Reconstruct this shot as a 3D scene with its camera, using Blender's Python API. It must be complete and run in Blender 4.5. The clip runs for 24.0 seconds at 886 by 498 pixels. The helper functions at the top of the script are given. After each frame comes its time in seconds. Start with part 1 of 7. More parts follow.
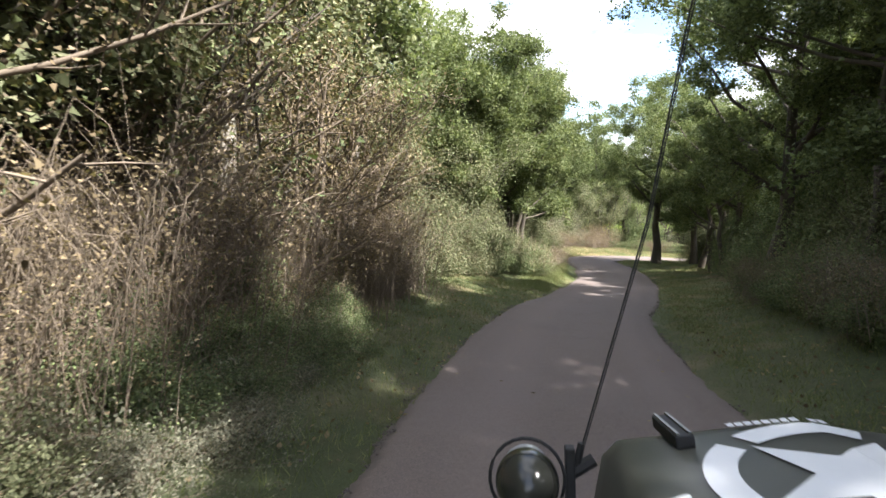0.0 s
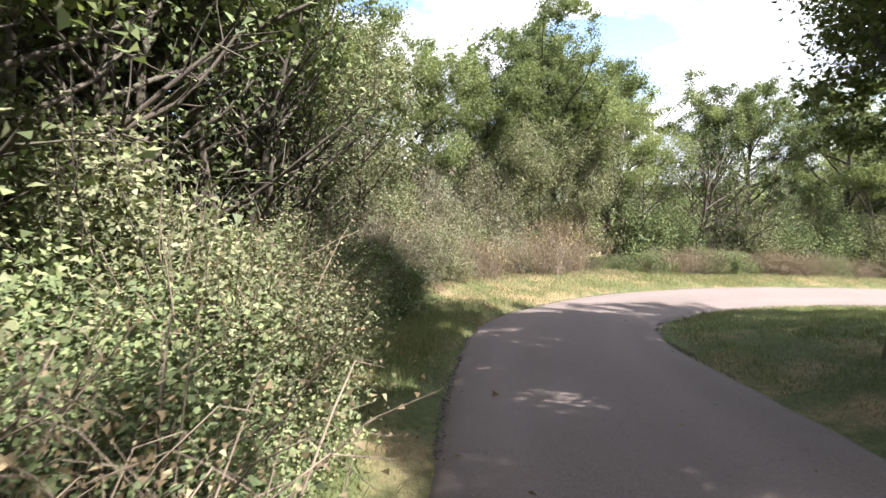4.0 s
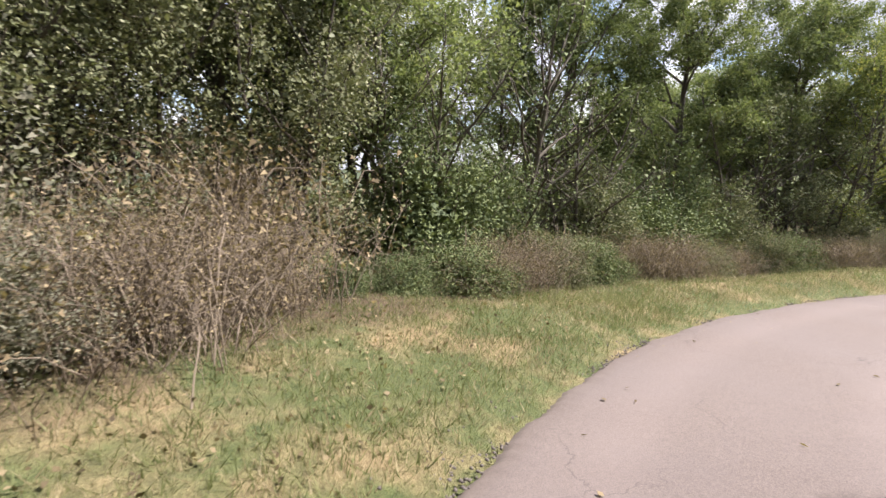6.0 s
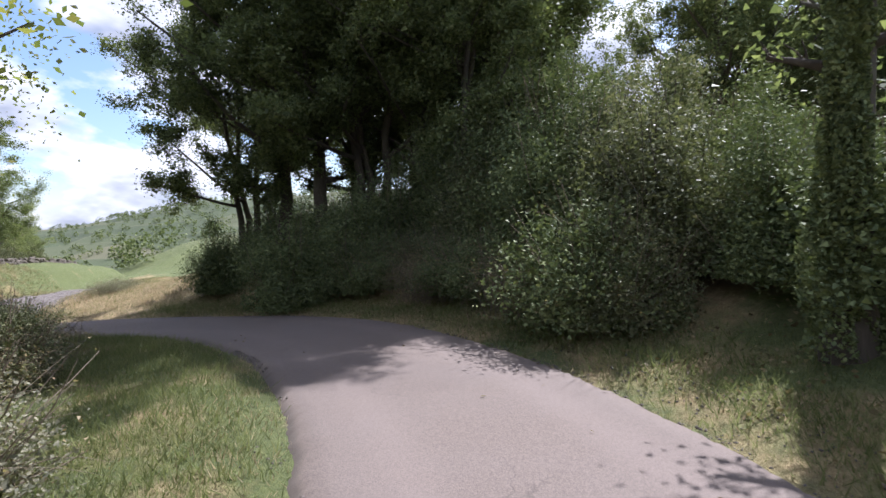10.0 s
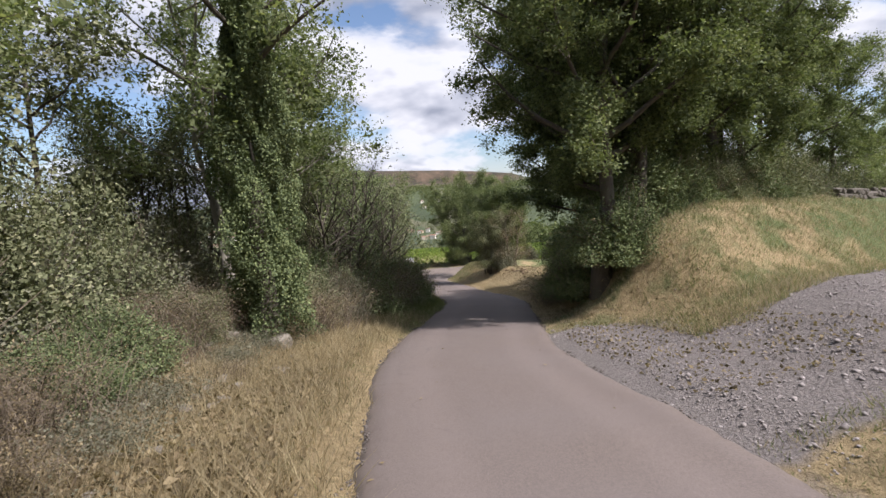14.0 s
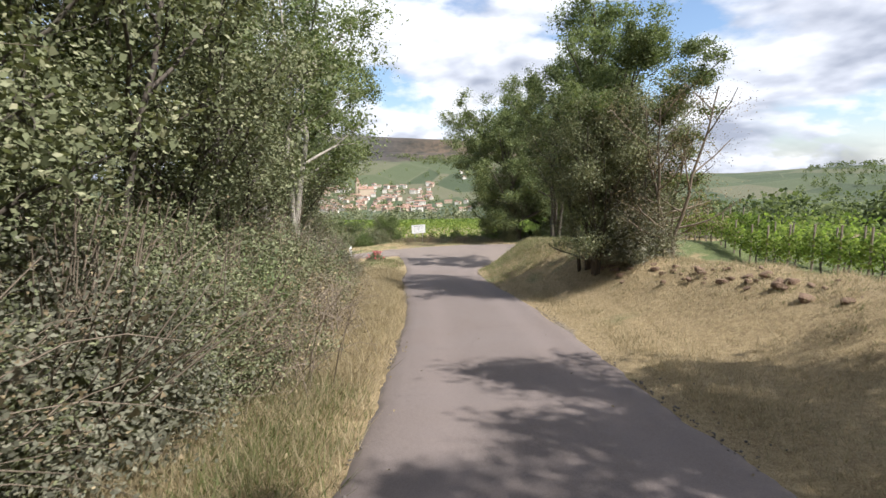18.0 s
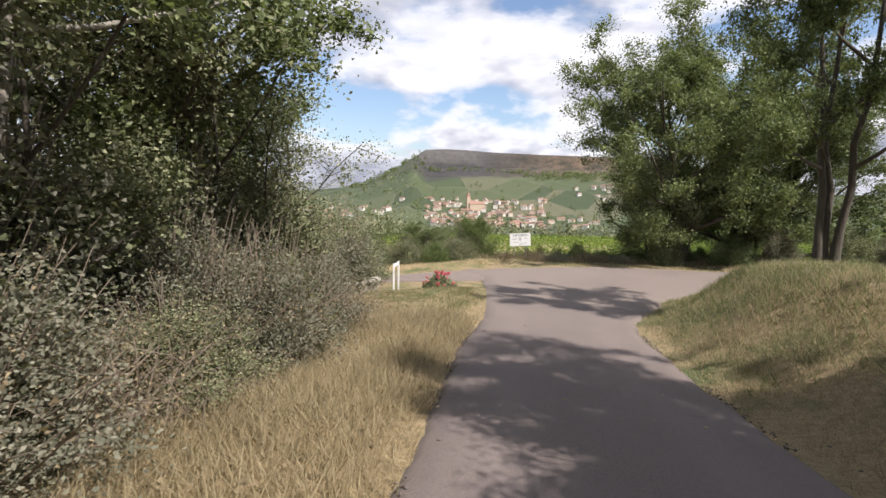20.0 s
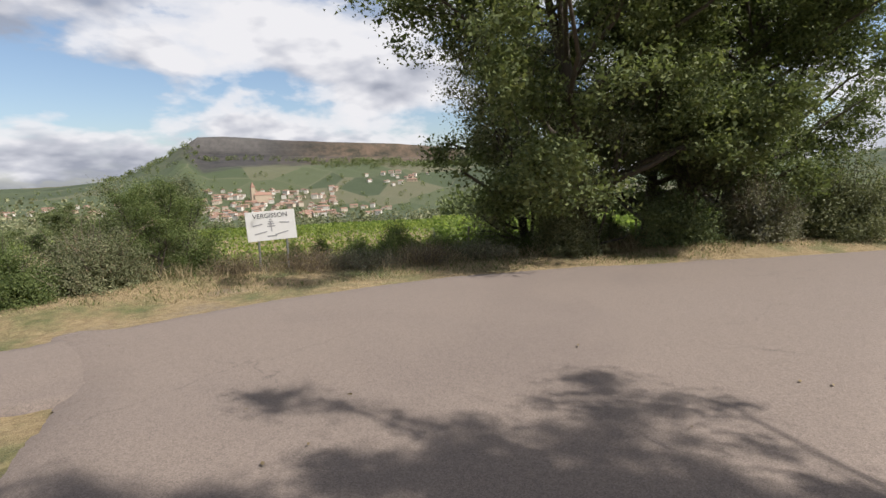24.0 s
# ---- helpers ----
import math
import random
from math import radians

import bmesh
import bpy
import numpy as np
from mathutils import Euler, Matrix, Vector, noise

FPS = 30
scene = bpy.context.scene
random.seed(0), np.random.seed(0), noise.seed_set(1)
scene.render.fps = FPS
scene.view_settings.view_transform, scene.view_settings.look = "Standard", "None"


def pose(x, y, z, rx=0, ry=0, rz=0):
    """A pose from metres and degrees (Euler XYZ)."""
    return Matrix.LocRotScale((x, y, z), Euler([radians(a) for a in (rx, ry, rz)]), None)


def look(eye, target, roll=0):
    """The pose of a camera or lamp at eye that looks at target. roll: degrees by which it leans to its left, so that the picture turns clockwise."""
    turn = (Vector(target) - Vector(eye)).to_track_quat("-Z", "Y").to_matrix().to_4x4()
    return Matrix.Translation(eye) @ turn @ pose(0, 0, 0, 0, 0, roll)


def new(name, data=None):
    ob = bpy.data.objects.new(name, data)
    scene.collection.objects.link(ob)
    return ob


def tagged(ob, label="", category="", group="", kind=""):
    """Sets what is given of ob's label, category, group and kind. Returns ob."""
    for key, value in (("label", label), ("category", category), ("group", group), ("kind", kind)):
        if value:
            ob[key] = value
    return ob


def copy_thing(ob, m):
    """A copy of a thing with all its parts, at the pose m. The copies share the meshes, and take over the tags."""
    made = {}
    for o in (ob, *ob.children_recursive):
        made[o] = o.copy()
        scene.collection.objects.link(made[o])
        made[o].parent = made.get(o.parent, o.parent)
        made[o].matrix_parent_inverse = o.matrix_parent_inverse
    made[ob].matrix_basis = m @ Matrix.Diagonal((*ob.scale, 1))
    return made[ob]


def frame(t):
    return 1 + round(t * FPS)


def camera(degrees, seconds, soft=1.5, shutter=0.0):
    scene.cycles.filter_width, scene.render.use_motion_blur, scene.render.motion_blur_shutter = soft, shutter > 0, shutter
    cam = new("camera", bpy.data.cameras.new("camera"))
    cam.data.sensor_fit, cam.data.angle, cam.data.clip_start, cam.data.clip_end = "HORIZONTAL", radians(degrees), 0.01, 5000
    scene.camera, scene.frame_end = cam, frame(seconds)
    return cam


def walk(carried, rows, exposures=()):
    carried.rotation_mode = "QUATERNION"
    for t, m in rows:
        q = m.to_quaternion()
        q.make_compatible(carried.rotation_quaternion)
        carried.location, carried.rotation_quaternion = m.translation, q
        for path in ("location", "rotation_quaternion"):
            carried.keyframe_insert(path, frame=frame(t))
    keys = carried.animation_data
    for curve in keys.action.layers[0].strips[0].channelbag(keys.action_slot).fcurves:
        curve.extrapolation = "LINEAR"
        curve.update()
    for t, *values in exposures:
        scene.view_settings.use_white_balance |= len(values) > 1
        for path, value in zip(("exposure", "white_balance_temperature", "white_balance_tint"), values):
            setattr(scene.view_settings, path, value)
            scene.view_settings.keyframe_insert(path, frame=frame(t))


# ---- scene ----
# ---- camera ----
PATH = [
    (0.0, -5.56, -33.75, 4.11, 81.39, -0.59, 5.58),
    (0.5, -5.39, -29.70, 3.53, 81.76, 0.14, 3.01),
    (1.0, -4.99, -25.71, 2.99, 81.97, 0.10, -1.32),
    (1.5, -4.26, -21.92, 2.47, 82.31, 0.02, -6.81),
    (2.0, -3.35, -18.33, 1.97, 82.23, 0.16, -10.75),
    (2.5, -2.25, -14.88, 1.48, 82.65, 1.11, -12.71),
    (3.0, -1.42, -11.29, 1.06, 83.09, 1.76, -10.82),
    (3.5, -0.85, -7.57, 0.70, 83.50, 2.10, -5.66),
    (4.0, -0.42, -3.78, 0.37, 83.59, 2.08, -0.72),
    (4.5, -0.01, -0.00, 0.01, 83.09, 1.64, 0.51),
    (5.0, 0.40, 3.76, -0.38, 81.94, 0.78, -2.50),
    (5.5, 1.45, 7.39, -0.81, 81.22, -0.26, -14.30),
    (6.0, 3.50, 10.57, -1.22, 81.21, -0.53, -31.78),
    (6.5, 6.30, 12.88, -1.54, 81.26, 0.40, -50.21),
    (7.0, 9.79, 14.18, -1.78, 82.09, 0.08, -66.12),
    (7.5, 13.76, 14.85, -2.03, 83.93, 1.53, -80.73),
    (8.0, 17.40, 14.78, -2.24, 85.13, 2.45, -91.06),
    (8.5, 20.45, 14.33, -2.35, 86.65, 2.65, -98.15),
    (9.0, 23.23, 13.55, -2.29, 86.89, 2.45, -99.54),
    (9.5, 25.75, 13.11, -2.12, 86.38, 0.87, -97.83),
    (10.0, 27.96, 13.02, -1.98, 87.67, 1.37, -80.65),
    (10.5, 29.95, 13.38, -1.95, 86.88, 1.70, -71.24),
    (11.0, 32.07, 14.23, -1.96, 86.09, 1.50, -59.56),
    (11.5, 34.11, 15.65, -1.97, 85.73, 0.74, -47.46),
    (12.0, 35.96, 17.31, -2.09, 85.52, 0.92, -36.93),
    (12.5, 37.60, 19.22, -2.29, 85.43, 1.90, -27.84),
    (13.0, 38.92, 21.48, -2.54, 85.36, 2.96, -19.40),
    (13.5, 39.80, 24.18, -2.77, 85.17, 3.39, -10.83),
    (14.0, 40.24, 27.34, -2.98, 84.85, 3.06, -1.98),
    (14.5, 40.17, 30.60, -3.28, 84.03, 2.74, 4.08),
    (15.0, 39.91, 33.56, -3.64, 83.10, 2.47, 5.47),
    (15.5, 39.96, 36.62, -3.96, 82.10, 0.91, 3.65),
    (16.0, 40.16, 39.58, -4.29, 81.53, -0.89, -0.36),
    (16.5, 40.76, 42.51, -4.69, 81.15, -2.17, -1.95),
    (17.0, 41.19, 46.05, -5.15, 81.25, -1.83, -2.36),
    (17.5, 41.55, 49.89, -5.61, 81.56, -0.42, -0.35),
    (18.0, 41.44, 53.70, -6.09, 81.93, 0.49, 2.48),
    (18.5, 41.21, 57.32, -6.63, 83.29, 2.34, 5.75),
    (19.0, 41.02, 60.62, -7.07, 83.96, 2.49, 9.07),
    (19.5, 40.88, 63.62, -7.42, 83.99, 1.12, 12.27),
    (20.0, 40.69, 66.39, -7.71, 83.71, -0.62, 14.80),
    (20.5, 40.39, 69.01, -7.99, 83.48, -1.60, 16.06),
    (21.0, 39.98, 71.49, -8.26, 83.35, -1.63, 15.94),
    (21.5, 39.64, 73.89, -8.47, 83.03, -0.64, 12.58),
    (22.0, 39.64, 75.75, -8.60, 82.52, 1.68, 8.24),
    (22.5, 39.62, 77.42, -8.79, 82.29, 2.78, 3.32),
    (23.0, 39.75, 78.84, -8.97, 82.14, 2.50, -1.36),
    (23.5, 39.91, 79.68, -9.04, 82.14, 2.25, -5.43),
    (24.0, 40.07, 80.28, -9.09, 82.23, 1.59, -7.98),
]
cam = camera(81.29, 24.0, soft=1.5, shutter=0.05)
walk(cam, [(t, pose(x, y, z, a, b, c)) for t, x, y, z, a, b, c in PATH],
     exposures=[(0.0, 2.13, 6250, 12), (1.0, 2.27, 6250, 16), (2.5, 2.3, 6250, 15), (4.5, 1.9, 6300, 15), (5.3, 1.7, 6350, 16), (6.0, 1.35, 6350, 17), (7.0, 1.02, 5900, 17), (8.0, 0.9, 5700, 17), (9.0, 0.72, 5880, 17),
                (10.0, 1.03, 5800, 17), (11.2, 1.25, 5900, 11), (14.0, 0.56, 6150, 16), (16.0, 1.1, 6000, 16), (17.0, 1.34, 6100, 12), (18.0, 0.85, 6150, 11), (21.0, 0.53, 6400, 16), (22.0, 0.27, 6350, 16), (23.0, 0.27, 6400, 13), (24.0, 0.38, 6450, 12)])

# ---- light ----
SUN_AZ = math.atan2(-0.48, 0.87)          # from +x towards -y
SUN_EL = radians(52)
sun = new("sun", bpy.data.lights.new("sun", "SUN"))
sun.data.energy, sun.data.angle, sun.data.color = 5.0, radians(0.6), (1.0, 0.955, 0.89)
sun.matrix_world = look((0, 0, 0), (-math.cos(SUN_AZ) * math.cos(SUN_EL), -math.sin(SUN_AZ) * math.cos(SUN_EL), -math.sin(SUN_EL)))

world = bpy.data.worlds.new("sky")
scene.world = world
world.use_nodes = True


class Net:
    """Short hand for a node tree."""

    def __init__(self, tree):
        self.tree, self.nodes, self.links = tree, tree.nodes, tree.links

    def add(self, kind, inputs=None, **props):
        n = self.nodes.new(kind)
        for k, v in props.items():
            setattr(n, k, v)
        for k, v in (inputs or {}).items():
            if isinstance(v, bpy.types.NodeSocket):
                self.links.new(v, n.inputs[k])
            else:
                n.inputs[k].default_value = v
        return n

    def ramp(self, fac, stops, interp="LINEAR"):
        n = self.nodes.new("ShaderNodeValToRGB")
        r = n.color_ramp
        r.interpolation = interp
        while len(r.elements) < len(stops):
            r.elements.new(0.5)
        for e, (p, c) in zip(r.elements, stops):
            e.position = p
            e.color = c if len(c) == 4 else (*c, 1)
        self.links.new(fac, n.inputs[0])
        return n.outputs[0]

    def noise(self, vec, scale, detail=4.0, rough=0.55, distort=0.0, out="Fac"):
        return self.add("ShaderNodeTexNoise", {"Vector": vec, "Scale": scale, "Detail": detail, "Roughness": rough, "Distortion": distort}).outputs[out]

    def mix(self, fac, a, b, blend="MIX"):
        n = self.nodes.new("ShaderNodeMix")
        n.data_type, n.blend_type = "RGBA", blend
        for s, v in ((n.inputs[0], fac), (n.inputs[6], a), (n.inputs[7], b)):
            if isinstance(v, bpy.types.NodeSocket):
                self.links.new(v, s)
            else:
                s.default_value = v if not isinstance(v, tuple) or len(v) == 4 else (*v, 1)
        return n.outputs[2]

    def math(self, op, a, b=0.0, clamp=False):
        n = self.nodes.new("ShaderNodeMath")
        n.operation, n.use_clamp = op, clamp
        for i, v in enumerate((a, b)):
            if isinstance(v, bpy.types.NodeSocket):
                self.links.new(v, n.inputs[i])
            else:
                n.inputs[i].default_value = v
        return n.outputs[0]


CLOUDS = (0.35, 1.2, 0.0)


def sky_setup():
    n = Net(world.node_tree)
    n.nodes.clear()
    co = n.add("ShaderNodeTexCoord").outputs["Generated"]
    sky = n.add("ShaderNodeTexSky", sky_type="NISHITA", sun_disc=False, sun_elevation=SUN_EL, sun_rotation=math.pi / 2 - SUN_AZ,
                air_density=1.0, dust_density=1.2, ozone_density=1.4)
    # heaped clouds on a curved layer, lit from above and grey below
    sep = n.add("ShaderNodeSeparateXYZ", {0: co})
    up = n.math("MAXIMUM", sep.outputs[2], 0.0)
    den = n.math("ADD", up, 0.42)
    flat = n.add("ShaderNodeCombineXYZ", {0: n.math("DIVIDE", sep.outputs[0], den), 1: n.math("DIVIDE", sep.outputs[1], den), 2: n.math("MULTIPLY", up, 1.3)}).outputs[0]
    mp = n.add("ShaderNodeMapping", {"Vector": flat, "Location": CLOUDS, "Scale": (1.0, 1.0, 1.6)}).outputs[0]
    mp2 = n.add("ShaderNodeMapping", {"Vector": mp, "Location": (0.0, 0.0, 0.09)}).outputs[0]
    big = n.noise(mp, 1.9, 8, 0.52, 0.1)
    above = n.noise(mp2, 1.9, 4, 0.5, 0.1)
    cover = n.ramp(big, [(0.44, (0, 0, 0)), (0.49, (0.8, 0.8, 0.8)), (0.54, (1, 1, 1))])
    relief = n.math("ADD", n.math("MULTIPLY", n.math("SUBTRACT", big, above), 3.0), n.math("SUBTRACT", 1.05, big))
    tone = n.ramp(relief, [(0.30, (0.42, 0.45, 0.52)), (0.50, (0.70, 0.72, 0.77)), (0.66, (1.0, 1.0, 1.0))])
    cloud = n.mix(1.0, tone, (6.3, 6.3, 6.4), "MULTIPLY")
    low = n.ramp(sep.outputs[2], [(0.0, (0.6, 0.6, 0.6)), (0.09, (0.0, 0.0, 0.0))])
    amount = n.math("MAXIMUM", cover, low)
    col = n.mix(amount, sky.outputs[0], cloud)
    bg = n.add("ShaderNodeBackground", {"Color": col, "Strength": 0.105})
    n.add("ShaderNodeOutputWorld", {"Surface": bg.outputs[0]})


sky_setup()

# ---- materials ----


def material(name, rough=0.8):
    m = bpy.data.materials.new(name)
    m.use_nodes = True
    n = Net(m.node_tree)
    n.nodes.clear()
    b = n.add("ShaderNodeBsdfPrincipled", {"Roughness": rough})
    out = n.add("ShaderNodeOutputMaterial", {"Surface": b.outputs[0]})
    return m, n, b, out


def bump(n, b, height, strength=0.5, distance=0.02):
    k = n.add("ShaderNodeBump", {"Height": height, "Strength": strength, "Distance": distance})
    n.links.new(k.outputs[0], b.inputs["Normal"])


def leaf_mat(name, cols, trans=0.42, rough=0.5):
    """Leaves: colour from leaf to leaf and over the clump, some light comes through."""
    m, n, b, out = material(name, rough)
    isl = n.add("ShaderNodeNewGeometry").outputs["Random Per Island"]
    obj = n.add("ShaderNodeTexCoord").outputs["Object"]
    ob = n.add("ShaderNodeObjectInfo").outputs["Random"]
    patch = n.noise(obj, 1.1, 3)
    k = n.math("ADD", n.math("MULTIPLY", isl, 0.6), n.math("MULTIPLY", patch, 0.55))
    k = n.math("ADD", k, n.math("MULTIPLY", ob, 0.16))
    k = n.math("SUBTRACT", k, 0.12, True)
    stops = [(i / (len(cols) - 1), c) for i, c in enumerate(cols)]
    col = n.ramp(k, stops)
    n.links.new(col, b.inputs["Base Color"])
    b.inputs["Specular IOR Level"].default_value = 0.08
    t = n.add("ShaderNodeBsdfTranslucent", {"Color": n.mix(1.0, col, (1.25, 1.35, 0.75), "MULTIPLY")})
    s = n.add("ShaderNodeMixShader", {0: trans, 1: b.outputs[0], 2: t.outputs[0]})
    n.links.new(s.outputs[0], out.inputs[0])
    return m


def bark_mat(name, dark, light, scale=14):
    m, n, b, out = material(name, 0.9)
    co = n.add("ShaderNodeTexCoord").outputs["Object"]
    mp = n.add("ShaderNodeMapping", {"Vector": co, "Scale": (1, 1, 0.22)}).outputs[0]
    f = n.noise(mp, scale, 6, 0.65)
    g = n.noise(co, 1.3, 3)
    col = n.mix(n.math("MULTIPLY", f, 1.0), dark, light)
    col = n.mix(n.ramp(g, [(0.5, (0, 0, 0)), (0.75, (0.5, 0.5, 0.5))]), col, (0.10, 0.115, 0.06))
    n.links.new(col, b.inputs["Base Color"])
    bump(n, b, f, 0.8, 0.03)
    return m


def plain_mat(name, a, c, scale=8, rough=0.7, strength=0.3, metal=0.0, distance=0.01):
    m, n, b, out = material(name, rough)
    co = n.add("ShaderNodeTexCoord").outputs["Object"]
    f = n.noise(co, scale, 5, 0.6)
    g = n.noise(co, scale * 0.18, 3)
    col = n.mix(n.math("ADD", n.math("MULTIPLY", f, 0.6), n.math("MULTIPLY", g, 0.4)), a, c)
    n.links.new(col, b.inputs["Base Color"])
    b.inputs["Metallic"].default_value = metal
    bump(n, b, f, strength, distance)
    return m


def blade_mat(name, cols, trans=0.5):
    m, n, b, out = material(name, 0.7)
    isl = n.add("ShaderNodeNewGeometry").outputs["Random Per Island"]
    pos = n.add("ShaderNodeNewGeometry").outputs["Position"]
    k = n.math("ADD", n.math("MULTIPLY", isl, 0.55), n.math("MULTIPLY", n.noise(pos, 0.6, 3), 0.6))
    k = n.math("SUBTRACT", k, 0.08, True)
    col = n.ramp(k, [(i / (len(cols) - 1), c) for i, c in enumerate(cols)])
    n.links.new(col, b.inputs["Base Color"])
    t = n.add("ShaderNodeBsdfTranslucent", {"Color": col})
    s = n.add("ShaderNodeMixShader", {0: trans, 1: b.outputs[0], 2: t.outputs[0]})
    n.links.new(s.outputs[0], out.inputs[0])
    return m


def ground_mat():
    """Grass, dry grass, leaf litter, gravel and far fields, laid out by the ground's own masks."""
    m, n, b, out = material("ground_earth", 0.95)
    pos = n.add("ShaderNodeNewGeometry").outputs["Position"]
    att = {k: n.add("ShaderNodeAttribute", attribute_name=k).outputs["Fac"] for k in ("dry", "litter", "gravel", "rock", "field", "cliff")}
    fine = n.math("ADD", n.math("MULTIPLY", n.noise(pos, 9.0, 6, 0.7), 0.5), n.math("MULTIPLY", n.noise(pos, 55.0, 4, 0.7), 0.5))
    fine = n.ramp(fine, [(0.36, (0, 0, 0)), (0.64, (1, 1, 1))])
    mid = n.noise(pos, 0.8, 5, 0.6)
    far = n.noise(pos, 0.012, 5, 0.6)
    green = n.mix(fine, (0.045, 0.065, 0.018), (0.15, 0.17, 0.055))
    tan = n.mix(fine, (0.16, 0.11, 0.05), (0.42, 0.32, 0.17))
    brown = n.mix(fine, (0.035, 0.024, 0.014), (0.17, 0.115, 0.06))
    stones = n.add("ShaderNodeTexVoronoi", {"Vector": pos, "Scale": 27.0})
    grav = n.mix(stones.outputs["Distance"], (0.27, 0.235, 0.215), (0.12, 0.102, 0.094))
    dry = n.math("ADD", att["dry"], n.math("MULTIPLY", n.math("SUBTRACT", mid, 0.5), 1.6), True)
    col = n.mix(n.ramp(dry, [(0.35, (0, 0, 0)), (0.65, (1, 1, 1))]), green, tan)
    plots = n.add("ShaderNodeTexVoronoi", {"Vector": n.add("ShaderNodeMapping", {"Vector": pos, "Rotation": (0, 0, 0.5), "Scale": (1, 0.6, 0.0)}).outputs[0], "Scale": 0.013, "Randomness": 0.8}).outputs["Color"]
    plot = n.add("ShaderNodeSeparateColor", {0: plots}).outputs[0]
    field = n.ramp(plot, [(0.0, (0.026, 0.038, 0.016)), (0.45, (0.047, 0.064, 0.025)), (0.75, (0.07, 0.08, 0.036)), (0.92, (0.125, 0.11, 0.066))])
    border = n.add("ShaderNodeTexVoronoi", {"Vector": n.add("ShaderNodeMapping", {"Vector": pos, "Rotation": (0, 0, 0.5), "Scale": (1, 0.6, 0.0)}).outputs[0], "Scale": 0.013, "Randomness": 0.8}, feature="DISTANCE_TO_EDGE").outputs["Distance"]
    field = n.mix(n.ramp(border, [(0.006, (0.5, 0.5, 0.5)), (0.016, (0, 0, 0))]), field, (0.16, 0.14, 0.09))
    rows = n.add("ShaderNodeTexWave", {"Vector": n.add("ShaderNodeMapping", {"Vector": pos, "Rotation": (0, 0, 0.9)}).outputs[0], "Scale": 0.11, "Distortion": 0.6}).outputs["Fac"]
    field = n.mix(n.math("MULTIPLY", rows, 0.35), field, (0.035, 0.05, 0.018))
    field = n.mix(n.math("MULTIPLY", n.noise(pos, 0.06, 4, 0.7), 0.5), field, (0.05, 0.07, 0.022))
    col = n.mix(att["field"], col, field)
    lit = n.math("ADD", att["litter"], n.math("MULTIPLY", n.math("SUBTRACT", mid, 0.5), 0.9), True)
    col = n.mix(n.ramp(lit, [(0.4, (0, 0, 0)), (0.7, (1, 1, 1))]), col, brown)
    gra = n.math("ADD", att["gravel"], n.math("MULTIPLY", n.math("SUBTRACT", mid, 0.5), 0.7), True)
    col = n.mix(n.ramp(gra, [(0.4, (0, 0, 0)), (0.6, (1, 1, 1))]), col, grav)
    # layered grey limestone over dark scree, with shade in its colour; the far end is brown heath
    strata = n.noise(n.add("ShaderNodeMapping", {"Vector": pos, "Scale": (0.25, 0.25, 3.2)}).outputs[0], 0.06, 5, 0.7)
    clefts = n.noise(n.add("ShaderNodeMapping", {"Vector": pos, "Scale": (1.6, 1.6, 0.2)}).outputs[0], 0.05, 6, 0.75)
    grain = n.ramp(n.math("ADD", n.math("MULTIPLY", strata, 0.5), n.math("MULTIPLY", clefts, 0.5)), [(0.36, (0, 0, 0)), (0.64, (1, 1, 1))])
    # rock darkened to near black for cloud shadow and relief the mesh lacks
    shaded_rock = n.mix(grain, (0.006, 0.007, 0.007), (0.055, 0.048, 0.043))
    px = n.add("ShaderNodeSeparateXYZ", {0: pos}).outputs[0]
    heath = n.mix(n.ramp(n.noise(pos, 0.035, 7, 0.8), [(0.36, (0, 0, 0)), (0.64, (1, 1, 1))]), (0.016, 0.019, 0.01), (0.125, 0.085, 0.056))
    shaded_rock = n.mix(n.math("DIVIDE", n.math("ADD", px, 175.0), 170.0, True), shaded_rock, heath)
    col = n.mix(att["rock"], col, shaded_rock)
    face = n.mix(n.noise(n.add("ShaderNodeMapping", {"Vector": pos, "Scale": (1.0, 1.0, 0.15)}).outputs[0], 0.09, 6, 0.7), (0.03, 0.03, 0.03), (0.24, 0.22, 0.195))
    col = n.mix(att["cliff"], col, face)
    n.links.new(col, b.inputs["Base Color"])
    bump(n, b, n.math("ADD", fine, n.math("MULTIPLY", stones.outputs["Distance"], n.math("MULTIPLY", att["gravel"], -1.2))), 0.7, 0.05)
    return m


